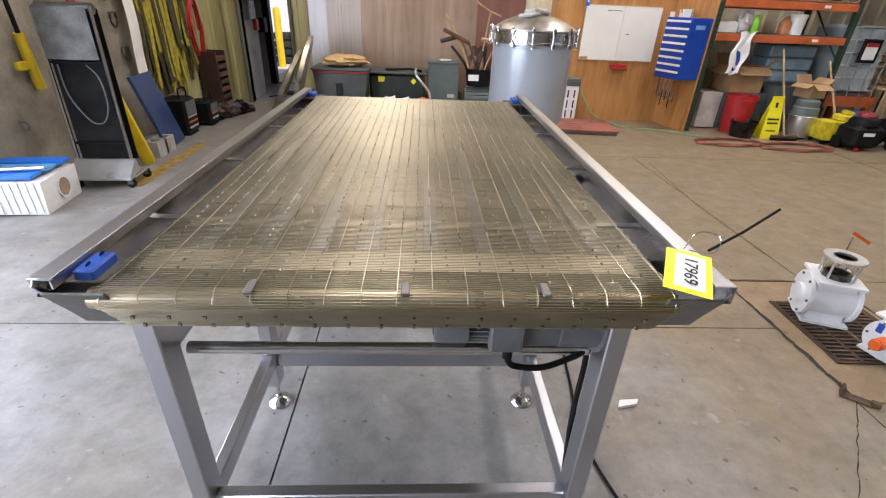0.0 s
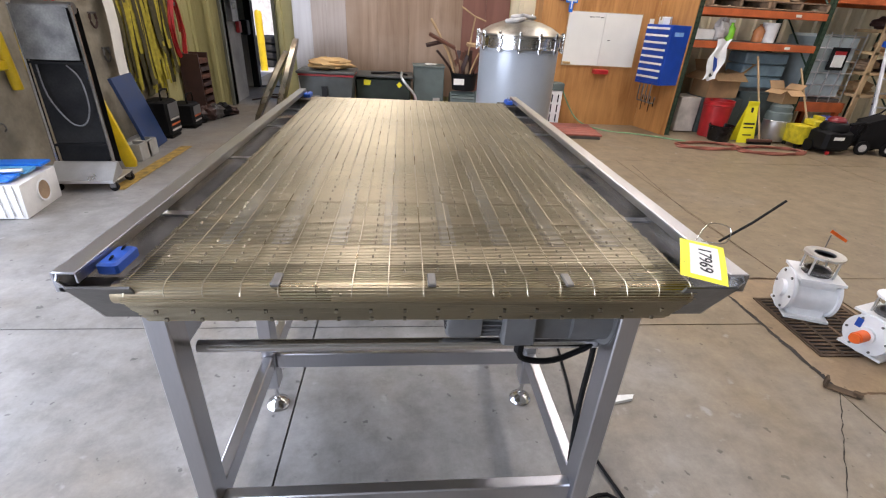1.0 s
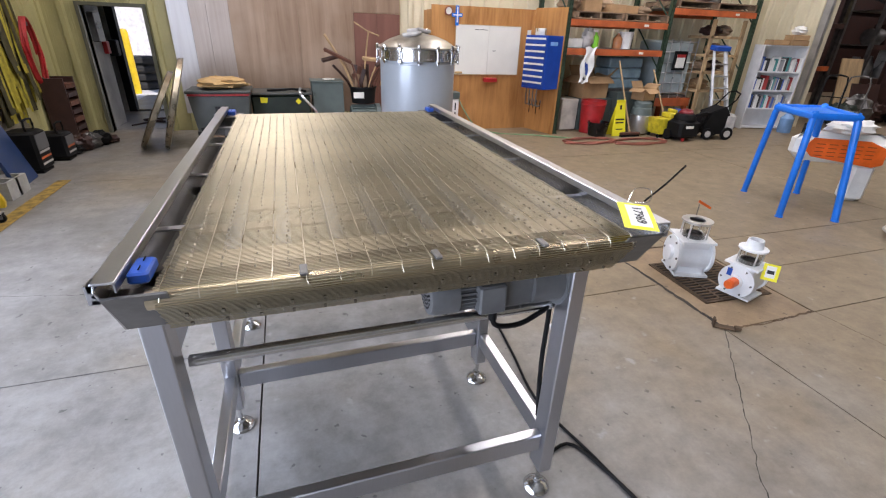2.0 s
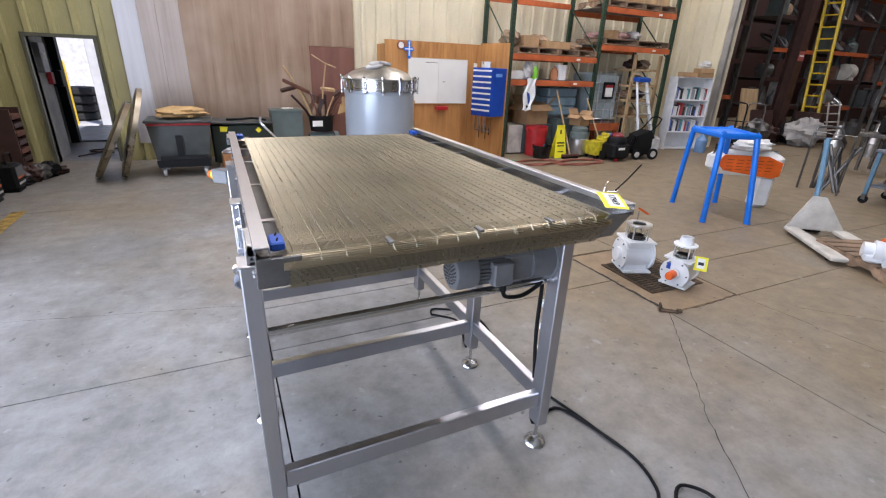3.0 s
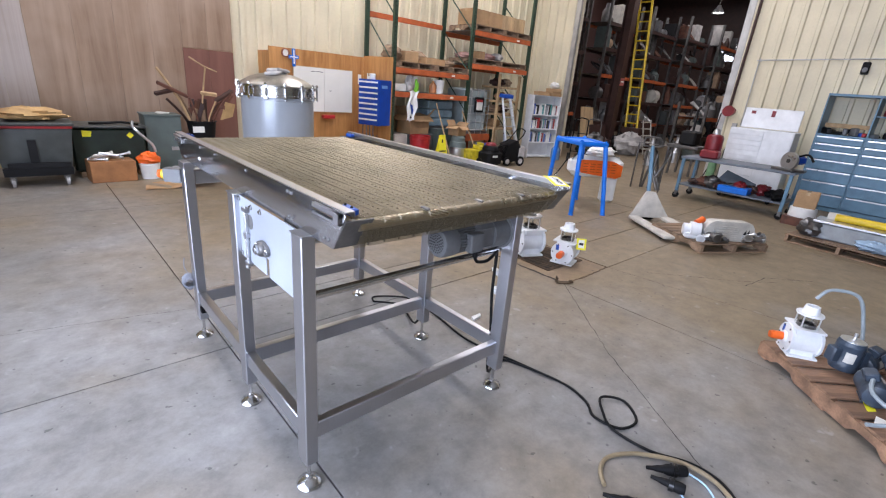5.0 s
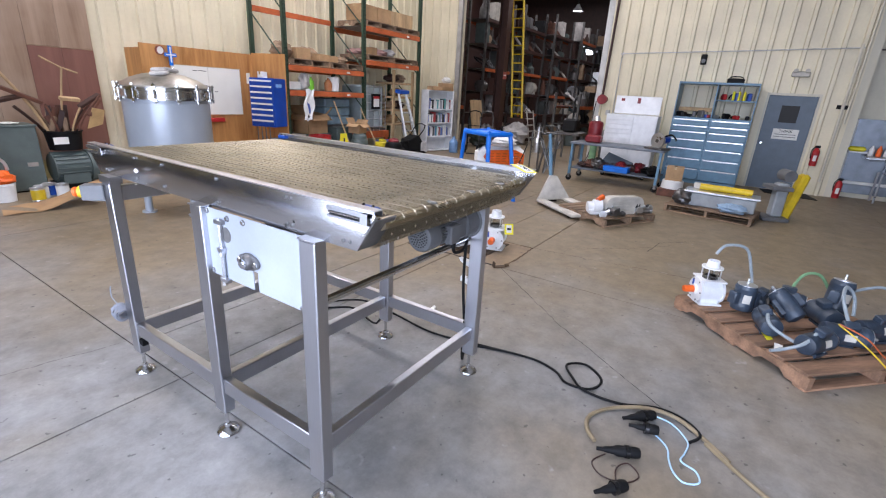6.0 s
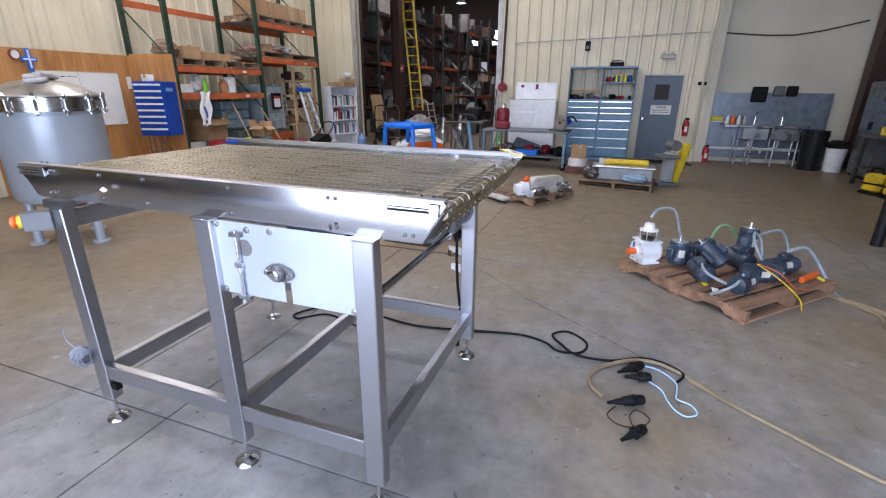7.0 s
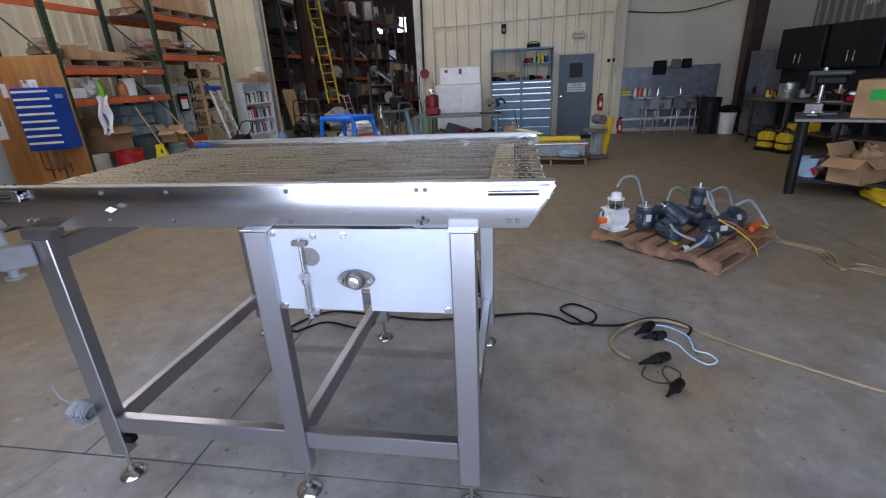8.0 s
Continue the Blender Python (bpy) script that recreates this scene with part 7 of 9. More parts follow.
# white job box with its lid up
jb_ = thing("job_box", "white drawer tool chest with its lid propped up", "tool chest", 9.62, 2.24, 0, rz=2)
part("chest_body", G().rbox(0.0, 0.6, -0.55, 0.55, 0.1, 1.42, 0.008), WHITE, jb_)
hts = (0.15, 0.5, 0.72, 0.8, 0.9, 1.0, 1.1, 1.2, 1.3, 1.4)
for za, zb in zip(hts, hts[1:]):
    part("drawer", G().rbox(-0.014, 0.0, -0.05, 0.53, za + 0.004, zb - 0.004, 0.003), WHITE, jb_)
for za, zb in ((0.15, 0.75), (0.78, 1.4)):
    part("door", G().rbox(-0.014, 0.0, -0.53, -0.06, za, zb, 0.003), WHITE, jb_)
part("lid", G().rbox(-0.02, 0.02, -0.5, 0.5, 0, 0.4, 0.006), WHITE, jb_, at=pose(0.5, 0, 1.43, 0, 6))
part("lid_sticker", G().box(-0.023, -0.021, 0.3, 0.38, 0.28, 0.34).box(-0.023, -0.021, -0.05, 0.02, 0.24, 0.36), MAROON, jb_, at=pose(0.5, 0, 1.43, 0, 6))
for py in (-0.45, 0.45):
    caster(jb_, 0.08, py, 0.04)
    caster(jb_, 0.52, py, 0.04)

# rolling steel bench with a grinder and clutter
wbn = thing("rolling_bench", "blue-grey steel bench on casters, loaded with tools", "workbench", 8.28, 2.16, 0)
part("top", G().rbox(-0.02, 0.82, -0.92, 0.95, 0.78, 0.82, 0.004), surf("bench_grey", (0.13, 0.15, 0.18), 0.5), wbn)
part("lower_shelf", G().rbox(0.02, 0.78, -0.88, 0.9, 0.26, 0.29, 0.004), surf("bench_grey", (0.13, 0.15, 0.18)), wbn)
for px in (0.03, 0.75):
    for py in (-0.87, 0.9):
        part("leg", G().box(px - 0.025, px + 0.025, py - 0.025, py + 0.025, 0.14, 0.78), TEAL, wbn)
        caster(wbn, px, py, 0.06)
gr_ = thing("bench_grinder", "blue chop saw with a round steel blade on the bench", "saw", 8.5, 1.42, 0.82, rz=-30)
part("base", G().rbox(-0.14, 0.14, -0.2, 0.2, 0, 0.04, 0.008), STEELD, gr_)
part("blade_guard", G().cyl((-0.03, 0, 0.17), (0.02, 0, 0.17), 0.15, n=28), ALU, gr_)
part("blade_hub", G().cyl((-0.04, 0, 0.17), (0.03, 0, 0.17), 0.035, n=16), STEELD, gr_)
part("motor_body", G().rbox(0.02, 0.28, -0.08, 0.08, 0.12, 0.26, 0.03), BLUEB, gr_)
part("grip", G().tube([(0.1, -0.06, 0.26), (0.12, -0.2, 0.3), (0.14, -0.3, 0.2)], 0.018, n=7), BLACK, gr_)
pt = thing("paint_sprayer", "maroon steel pressure tank with a gauge on the bench", "tank", 8.75, 2.75, 0.82)
part("tank_body", G().lathe([(0.13, 0.0), (0.15, 0.03), (0.15, 0.38), (0.13, 0.43), (0.05, 0.46), (0.03, 0.47), (0.03, 0.52)], 24), MAROON, pt)
part("tank_neck", G().lathe([(0.07, 0.44), (0.07, 0.5), (0.04, 0.55)], 16), ALU, pt)
part("pump_box", G().rbox(-0.28, -0.05, -0.2, 0.12, 0, 0.16, 0.03), MAROON, pt)
rngd = random.Random(15)
for i in range(10):
    y_ = 1.4 + 0.16 * i
    mt_ = rngd.choice((MAROON, BLACK, STEELD, BLUEP, WOODR, GREYP, BROWNST))
    lump(8.55 + rngd.uniform(-.12, .2), y_, 0.29, 0.16, 0.12, rngd.uniform(0.1, 0.24), mt_, "shelf_clutter", "oily parts and rags on the bench shelf", "parts", 200 + i, "parts on the bench shelf")
solid("blue_crate", G().rbox(-0.16, 0.16, -0.25, 0.25, 0, 0.12, 0.012), BLUES, "blue plastic crate on the bench shelf", "crate", at=pose(8.45, 2.1, 0.29))
solid("slate_board", G().rbox(-0.02, 0.02, -0.3, 0.3, 0, 0.34, 0.005), surf("slate_panel", (0.16, 0.19, 0.22)), "slate panel leaning on the bench shelf", "panel", at=pose(8.6, 2.25, 0.3, 20, 40, 0))
carton(8.3, 0.98, 0.3, 0.28, 0.3, 0.26, 6, "brown carton on an upturned white tub")
solid("white_tub", G().lathe([(0.2, 0.14), (0.19, 0.29), (0.17, 0.3), (0.1, 0.3)], 20), WHITEP, "upturned white tub on a timber block", "tub", at=pose(8.3, 0.98, 0))
solid("timber_block", G().rbox(8.05, 8.55, 0.72, 1.2, 0, 0.14, 0.006), WOODR, "red-brown timber block on the floor", "block")
hr = thing("hose_reel", "maroon hose reel fixed beside the opening", "hose reel", 10.8, 3.25, 1.72)
part("reel_drum", G().cyl((-0.12, 0, 0), (0.1, 0, 0), 0.09, n=22), MAROON, hr)
part("reel_flange", G().cyl((-0.14, 0, 0), (-0.12, 0, 0), 0.12, n=24), MAROON, hr)
part("reel_hose", G().tube([(0, 0.17, -0.05), (0.0, 0.2, -0.6), (-0.02, 0.12, -1.2), (0, 0.25, -1.65)], 0.012, n=6), BLACK, hr)
for i in range(3):
    solid("gas_bottle", G().lathe([(0.09, 0), (0.09, 0.85), (0.06, 0.97), (0.03, 1.0), (0.03, 1.08)], 18), (HOSEG, STEELD, surf("dark_green_bottle", (0.03, 0.09, 0.06)))[i], "tall gas bottle standing by the wall", "gas bottle", "gas bottles", at=pose(10.7, 3.28 - 0.24 * i, 0))
bt = thing("steel_stock_rack", "steel stock standing in an open frame", "stock rack", 8.7, 3.75, 0)
for i in range(8):
    part("bar", G().tube([(rnd(-.2, .2), rnd(-.25, .25), 0.0), (rnd(-.2, .2), rnd(-.25, .25), rnd(0.5, 0.9))], 0.025, n=6, smooth=0), STEELD, bt)
part("rack_hoop", G().tube([(-0.3, -0.3, 0.0), (-0.3, -0.3, 0.95), (-0.3, 0.3, 0.95), (-0.3, 0.3, 0.0)], 0.018, n=6, smooth=0), STEELD, bt)

# pallet with a grey machine bed and a yellow guard
pallet(7.32, -0.5, 82, "weathered low pallet under a grey machine bed", 1.25, 0.8)
mb_ = thing("machine_bed", "grey steel machine bed on a pallet", "machine", 7.05, 0.1, 0.125)
part("bed", G().rbox(-0.2, 0.2, -0.5, 0.5, 0, 0.22, 0.015), surf("machine_grey", (0.30, 0.32, 0.33), 0.45), mb_)
part("bed_top", G().rbox(-0.22, 0.22, -0.54, 0.52, 0.22, 0.25, 0.005), ALU, mb_)
part("yellow_tube", G().cyl((0.02, -0.42, 0.30), (0.02, 0.32, 0.30), 0.05, n=16), YELLOW, mb_)
part("bracket", G().box(0.1, 0.16, 0.2, 0.42, 0.25, 0.34), BEIGE, mb_)
lump(6.72, -0.12, 0.125, 0.12, 0.2, 0.14, surf("pale_blue_rag", (0.3, 0.42, 0.55), 0.8), "blue_rag", "pale blue rag on the pallet", "rag", 61)
lump(6.9, 0.62, 0.125, 0.14, 0.14, 0.24, STEELD, "clamp_heap", "heap of dark clamps on the pallet", "clamps", 63)
yg = thing("belt_grinder", "upright belt grinder with a yellow guard leaning", "grinder", 7.5, -0.85, 0, rz=20)
part("guard", G().rbox(-0.1, 0.1, -0.06, 0.06, 0.0, 0.76, 0.03), YELLOW, yg, at=pose(0.1, 0, 0.0, 11, 0, 0))
part("grinder_post", G().rbox(-0.1, 0.1, 0.1, 0.26, 0.06, 0.6, 0.02), surf("machine_grey", (0.30, 0.32, 0.33)), yg)
part("grinder_motor", G().cyl((-0.14, 0.15, 0.72), (0.14, 0.15, 0.72), 0.09, n=20), GREYP, yg)
part("grinder_table", G().rbox(-0.25, 0.15, 0.1, 0.4, 0.5, 0.56, 0.01), GREYP, yg)
part("grinder_base", G().rbox(-0.2, 0.2, 0.02, 0.4, 0, 0.06, 0.01), GREYP, yg)

# pallet with a belt guard, and a pallet jack beside it
pallet(4.80, 1.32, -28, "weathered wooden pallet carrying a grey belt guard", 1.05, 0.95)
bg = thing("belt_guard", "long light grey rounded belt guard on a pallet", "guard", 5.36, 1.28, 0.125, rz=-40)
def slot_outline(l_, r_):
    return [(-l_ / 2 + r_ * math.cos(a), r_ + r_ * math.sin(a)) for a in [math.pi / 2 + math.pi * i / 12 for i in range(13)]] + [(l_ / 2 + r_ * math.cos(a), r_ + r_ * math.sin(a)) for a in [-math.pi / 2 + math.pi * i / 12 for i in range(13)]]
part("guard_shell", G().prism(slot_outline(0.40, 0.13), "y", -0.12, 0.02), BEIGE, bg, bevel=0.012)
for i in range(6):
    part("louvre", G().rbox(-0.22, 0.1, -0.146, -0.138, 0.05 + 0.027 * i, 0.062 + 0.027 * i, 0.002), BEIGE, bg, at=pose(0, 0.02, 0))
part("logo", G().prism([(0.17, 0.10), (0.21, 0.16), (0.22, 0.10), (0.25, 0.17), (0.26, 0.10)], "y", -0.123, -0.1195), INK, bg)
gm = thing("gear_head", "white gear head with an orange cap beside the guard", "gearbox", 4.98, 1.55, 0.125, rz=30)
part("gear_case", G().cyl((0, -0.1, 0.11), (0, 0.02, 0.11), 0.1, n=24).cyl((0, 0.02, 0.11), (0, 0.1, 0.11), 0.07, n=24).rbox(-0.08, 0.08, -0.08, 0.08, 0, 0.09, 0.02), WHITE, gm)
part("orange_cap", G().cyl((0, -0.04, 0.2), (0.06, -0.12, 0.25), 0.04, n=14), ORANGEP, gm)
fit_rng = random.Random(72)
for i in range(16):
    fu, fv = fit_rng.uniform(0.06, 0.95), fit_rng.uniform(0.06, 0.26)
    fx, fy = 4.80 + 0.883 * fu + 0.469 * fv, 1.32 - 0.469 * fu + 0.883 * fv
    k = fit_rng.uniform(0.75, 1.2)
    solid("pipe_fitting", G().cyl((-0.08 * k, 0, 0.035), (0.08 * k, 0, 0.035), 0.03 * k, n=12).cyl((0.06 * k, 0, 0.035), (0.08 * k, 0, 0.035), 0.045 * k, n=12).cyl((0, 0, 0.035), (0, 0.08 * k, 0.09), 0.024 * k, n=12), (ALU, STEELD, ALU)[i % 3],
          "bright cast pipe fitting heaped on the pallet", "fitting", "fittings on the pallet", at=pose(fx, fy, 0.125 + 0.045 * (i % 2), fit_rng.uniform(-15, 15), 0, fit_rng.uniform(0, 360)))
pj = thing("pallet_jack", "light grey pallet jack with its forks beside a pallet", "pallet jack", 5.75, 2.42, 0, rz=-38)
part("jack_gusset", G().prism([(-0.32, 0.06), (0.32, 0.06), (0.08, 0.46), (-0.06, 0.47)], "y", -0.02, 0.02), BEIGE, pj, bevel=0.008, at=pose(0, 0, 0, -18))
for sx in (-1, 1):
    part("fork", G().rbox(sx * 0.26 - 0.08, sx * 0.26 + 0.08, -1.05, 0.0, 0.04, 0.085, 0.01), BEIGE, pj)
    part("fork_wheel", G().cyl((sx * 0.26 - 0.04, -0.9, 0.04), (sx * 0.26 + 0.04, -0.9, 0.04), 0.04, n=12), BLACK, pj)
part("steer_wheel", G().cyl((-0.1, 0.14, 0.09), (0.1, 0.14, 0.09), 0.09, n=18), BLACK, pj)
part("tiller", G().tube([(0, 0.14, 0.16), (0.02, 0.3, 0.7), (0.02, 0.42, 1.1)], 0.03, n=8, smooth=2), TEAL, pj)
part("tiller_grip", G().tube([(-0.12, 0.42, 1.1), (-0.1, 0.45, 1.22), (0.14, 0.45, 1.22), (0.16, 0.42, 1.1), (-0.12, 0.42, 1.1)], 0.014, n=7, smooth=2), STEELD, pj)

# blue stand with an orange and white machine cover behind it
bst = thing("blue_stand", "bright blue tubular steel stand with splayed legs", "stand", 5.32, 3.55, 0)
corners = ((-0.02, 0.52), (0.62, 0.30), (-0.46, -0.30), (0.04, -0.56))
tops = ((-0.12, 0.38), (0.42, 0.22), (-0.40, -0.24), (0.0, -0.42))
for (bx_, by_), (tx_, ty_) in zip(corners, tops):
    part("leg", G().tube([(bx_, by_, 0.0), (tx_, ty_, 1.02), (tx_ * 0.9, ty_ * 0.9, 1.07)], 0.034, n=10, smooth=2), BLUES, bst)
    part("leg_end", G().cyl((bx_, by_, 0), (bx_, by_, 0.012), 0.04, n=12), BLUES, bst)
rim = [(tops[i][0], tops[i][1], 1.075) for i in (0, 1, 3, 2, 0)]
part("top_rail", G().tube(rim, 0.036, n=10, smooth=0), BLUES, bst)
part("top_plate", G().prism([tops[i] for i in (0, 1, 3, 2)], "z", 1.06, 1.085), BLUES, bst)
oc = thing("wrapped_machine_guard", "plastic-wrapped white machine guard with an orange perforated panel", "machine guard", 6.12, 3.65, 0, rz=-32)
part("guard_body", G().rbox(-0.52, 0.48, -0.12, 0.2, 0.44, 0.80, 0.1), WHITEP, oc)
part("orange_panel", G().prism([(-0.46, 0.62), (-0.38, 0.74), (0.2, 0.74), (0.4, 0.66), (0.4, 0.48), (0.3, 0.44), (-0.36, 0.52)], "y", -0.14, -0.118), ORANGEP, oc, bevel=0.006)
for i in range(4):
    for j in range(5):
        part("panel_slot", G().rbox(-0.34 + 0.13 * j, -0.25 + 0.13 * j, -0.1425, -0.1395, 0.535 + 0.045 * i, 0.545 + 0.045 * i, 0.001), surf("slot_red", (0.4, 0.06, 0.01)), oc)
part("pedestal", G().rbox(0.16, 0.40, -0.08, 0.12, 0, 0.46, 0.04), WHITEP, oc)
lump(6.1, 3.6, 0.8, 0.34, 0.18, 0.16, WHITEP, "plastic_wrap", "crumpled clear-white plastic wrap on the guard", "wrap", 67)

# ---- floor things round the table ----
gd = thing("drain_grate", "rusty cast iron slotted drain grate set in the floor", "drain grate", 2.88, 2.32, 0.0, rz=-2)
part("grate_rim", G().box(-0.31, 0.31, -0.315, -0.295, -0.003, 0.006).box(-0.31, 0.31, 0.295, 0.315, -0.003, 0.006).box(-0.31, -0.29, -0.295, 0.295, -0.003, 0.006).box(0.29, 0.31, -0.295, 0.295, -0.003, 0.006), RUST, gd)
part("drain_pit", G().box(-0.29, 0.29, -0.295, 0.295, -0.0035, -0.002), BLACK, gd)
for i in range(5):
    part("grate_rail", G().box(-0.29 + 0.1425 * i - 0.011, -0.29 + 0.1425 * i + 0.011, -0.295, 0.295, -0.002, 0.006), RUST, gd)
bar = None
for i in range(16):
    m = pose(0, -0.277 + 0.037 * i, 0)
    bar = part("grate_bar", G().box(-0.29, 0.29, -0.008, 0.008, -0.002, 0.0055), RUST, gd, at=m) if bar is None else share("grate_bar", bar, gd, m)
rotary_valve(2.80, 2.49, 0.008, -22, 1.0, "white rotary valve with a clear sight sleeve standing on the drain")
v2 = rotary_valve(2.935, 2.08, 0.008, 16, 0.84, "white rotary valve with an orange shaft cap and yellow tag", sideways=True)
vt = thing("valve_tag", "yellow lot tag hanging on the white valve", "tag", 2.965, 1.925, 0.25, rz=-50, rx=-22, group="valve tags")
part("tag_card", G().box(-0.05, 0.05, -0.002, 0.0, -0.06, 0.06), YELLOWT, vt)
part("tag_label", G().box(-0.03, 0.03, -0.0035, -0.0025, -0.04, 0.045), PAPER, vt)
part("tag_print", G().box(-0.022, 0.022, -0.0048, -0.004, -0.012, 0.014), INK, vt)
st = thing("orange_strap", "orange strap tag sticking up behind the valve", "strap", 3.02, 2.72, 0.42)
part("strap", G().prism([(0, 0.08), (0.16, 0.0), (0.165, 0.02), (0.01, 0.1)], "y", 0, 0.003), ORANGEP, st)
part("strap_post", G().cyl((0.02, 0.002, -0.42), (0.02, 0.002, 0.06), 0.004, n=6), STEELD, st)
solid("valve_lever", G().cyl((0, 0, 0.0), (0.12, -0.02, 0.0), 0.014, n=10), BROWNST, "short dark shaft stub behind the valve", "shaft", at=pose(2.95, 2.52, 0.18))
cl_ = thing("rusty_bracket", "small rusty angle bracket on the floor", "bracket", 2.40, 1.76, 0.0, rz=-38)
part("bracket_foot", G().rbox(-0.03, 0.10, -0.025, 0.025, 0.002, 0.012, 0.002), RUST, cl_)
part("bracket_rise", G().rbox(-0.04, -0.028, -0.025, 0.025, 0.002, 0.062, 0.002), RUST, cl_)
part("bracket_tip", G().rbox(0.09, 0.13, -0.015, 0.015, 0.006, 0.03, 0.003), RUST, cl_)
solid("white_clip", G().prism([(0, 0), (0.10, 0.02), (0.12, 0.05), (0.02, 0.045)], "z", 0.002, 0.02), WHITEP, "scrap of white plastic on the floor", "scrap", at=pose(1.12, 1.68, 0))

hose("extension_lead", [(0.58 + CX, 1.1, 0.34), (0.62 + CX, 1.12, 0.05), (0.88, 1.2, 0.009), (0.96, 1.05, 0.008), (1.02, 0.78, 0.008), (0.98, 0.60, 0.008), (0.90, 0.50, 0.008), (0.93, 0.36, 0.008), (1.07, 0.33, 0.009), (1.17, 0.46, 0.014),
                    (1.08, 0.56, 0.02), (0.96, 0.48, 0.02), (0.89, 0.38, 0.010), (0.90, 0.18, 0.008), (0.96, 0.0, 0.03), (0.97, -0.14, 0.02), (0.88, -0.24, 0.02), (0.80, -0.20, 0.008)], 0.008, BLACK, "black power cord looping over the floor", "cord")
hose("loop_cord", [(0.60 + CX, 1.75, 0.30), (0.62 + CX, 1.85, 0.05), (0.80, 2.20, 0.008), (0.70, 2.34, 0.008), (0.66, 2.38, 0.008), (0.72, 2.44, 0.01), (0.94, 2.25, 0.012), (0.93, 1.9, 0.008), (0.88, 1.5, 0.008), (0.96, 1.1, 0.008), (1.0, 0.85, 0.016)], 0.0075, BLACK, "black lead looping under the table", "cord")
hose("yellow_hose", [(0.50, 0.21, 0.012), (0.57, 0.27, 0.012), (0.67, 0.29, 0.012), (0.78, 0.24, 0.012), (0.87, 0.15, 0.016), (0.94, 0.02, 0.024), (0.95, -0.12, 0.02), (0.87, -0.26, 0.012), (0.76, -0.38, 0.012)], 0.011, HOSEY, "tan rubber-sheathed lead curled on the floor", "cord")
hose("tan_hose", [(0.84, -0.27, 0.011), (0.76, -0.36, 0.011), (0.66, -0.48, 0.011), (0.53, -0.66, 0.011), (0.30, -1.0, 0.011), (0.1, -1.5, 0.011), (-0.1, -2.4, 0.011)], 0.011, HOSEY, "tan rubber hose running over the floor")
hose("pale_lead", [(0.80, 0.02, 0.006), (0.70, -0.10, 0.006), (0.60, -0.13, 0.006), (0.53, -0.16, 0.006), (0.49, -0.21, 0.006), (0.53, -0.27, 0.006), (0.60, -0.25, 0.006), (0.62, -0.18, 0.014), (0.70, -0.19, 0.008), (0.80, -0.19, 0.008), (0.90, -0.10, 0.008), (0.91, 0.0, 0.008)], 0.0045, PALEBLUE, "pale blue cord curled on the floor", "cord")
hose("thin_wire", [(0.45, 0.14, 0.004), (0.36, 0.18, 0.004), (0.30, 0.12, 0.004), (0.32, 0.02, 0.004), (0.40, -0.03, 0.004), (0.45, 0.03, 0.008), (0.38, 0.07, 0.012), (0.30, 0.05, 0.008), (0.27, 0.03, 0.01)], 0.0035, BROWNST, "thin dark wire tangled on the floor", "wire")
for i, (x_, y_, a_, l_) in enumerate(((0.82, 0.06, -45, 0.26), (0.48, 0.09, -62, 0.28), (0.22, 0.06, -40, 0.22), (0.74, 0.02, -70, 0.2))):
    l_ *= 0.74
    pg = thing("cable_connector", "black moulded cable connector lying on the floor", "connector", x_, y_, 0.0295, a_, group="cable connectors")
    part("connector_body", G().lathe([(0.009, 0), (0.011, 0.03), (0.016, 0.05), (0.019, 0.08), (0.027, 0.1), (0.028, l_ - 0.02), (0.024, l_), (0.016, l_)], 14, pose(-l_ / 2, 0, 0, 0, 90)), BLACK, pg)
    part("connector_ring", G().lathe([(0.0315, 0), (0.0315, 0.02)], 14, pose(l_ / 2 - 0.07, 0, 0, 0, 90)), BLACKG, pg)

# pallet of motors
pallet(1.76, -0.75, -44, "brown wooden pallet loaded with dark motors", 1.22, 1.22, surf("red_brown_pallet", (0.30, 0.17, 0.10), 0.75, var=0.25, scale=5, grain=40, stretch=(0.3, 2, 2), bump=0.4))
PM = pose(1.76, -0.75, 0.125, 0, 0, -44)
def on_pallet(u, v, z=0.0):
    p = PM @ Vector((u, v, z))
    return p.x, p.y, p.z
NM = "dark navy electric motor lying on the pallet"
for u, v, z, rx_, ry_, rz_, l_, r_ in ((0.30, 0.24, 0.078, 12, 0, 10, 0.30, 0.078), (0.22, 0.55, 0.078, -20, 0, 60, 0.28, 0.078), (0.62, 0.30, 0.08, 25, 0, -30, 0.32, 0.08), (0.95, 0.32, 0.082, 8, 0, -8, 0.34, 0.082),
                                (0.45, 0.62, 0.16, 40, -35, 100, 0.27, 0.075), (0.78, 0.58, 0.085, -14, 0, 70, 0.3, 0.085), (0.98, 0.66, 0.19, 0, -80, 20, 0.3, 0.088), (0.45, 0.86, 0.08, 12, 0, 30, 0.26, 0.08), (0.26, 0.82, 0.145, 0, -88, 0, 0.24, 0.085), (0.74, 0.86, 0.08, 0, 0, -50, 0.28, 0.08)):
    p = on_pallet(u, v, z)
    small_motor(*p, pose(0, 0, 0, 0, 0, -44 + rz_) @ pose(0, 0, 0, rx_, ry_, 0), NM, l_ * 0.92, r_ * 0.92)
px_, py_, pz_ = on_pallet(0.14, 1.06)
rotary_valve(px_, py_, pz_, -58, 0.7, "white rotary valve with an orange cap on the pallet", sideways=True)
def conduit_run(pts, label, mat=CONDUIT, r=0.012):
    hose("flexible_conduit", [on_pallet(*p) for p in pts], r, mat, label, "conduit", "flexible conduits")
LB = "grey flexible conduit springing from a motor"
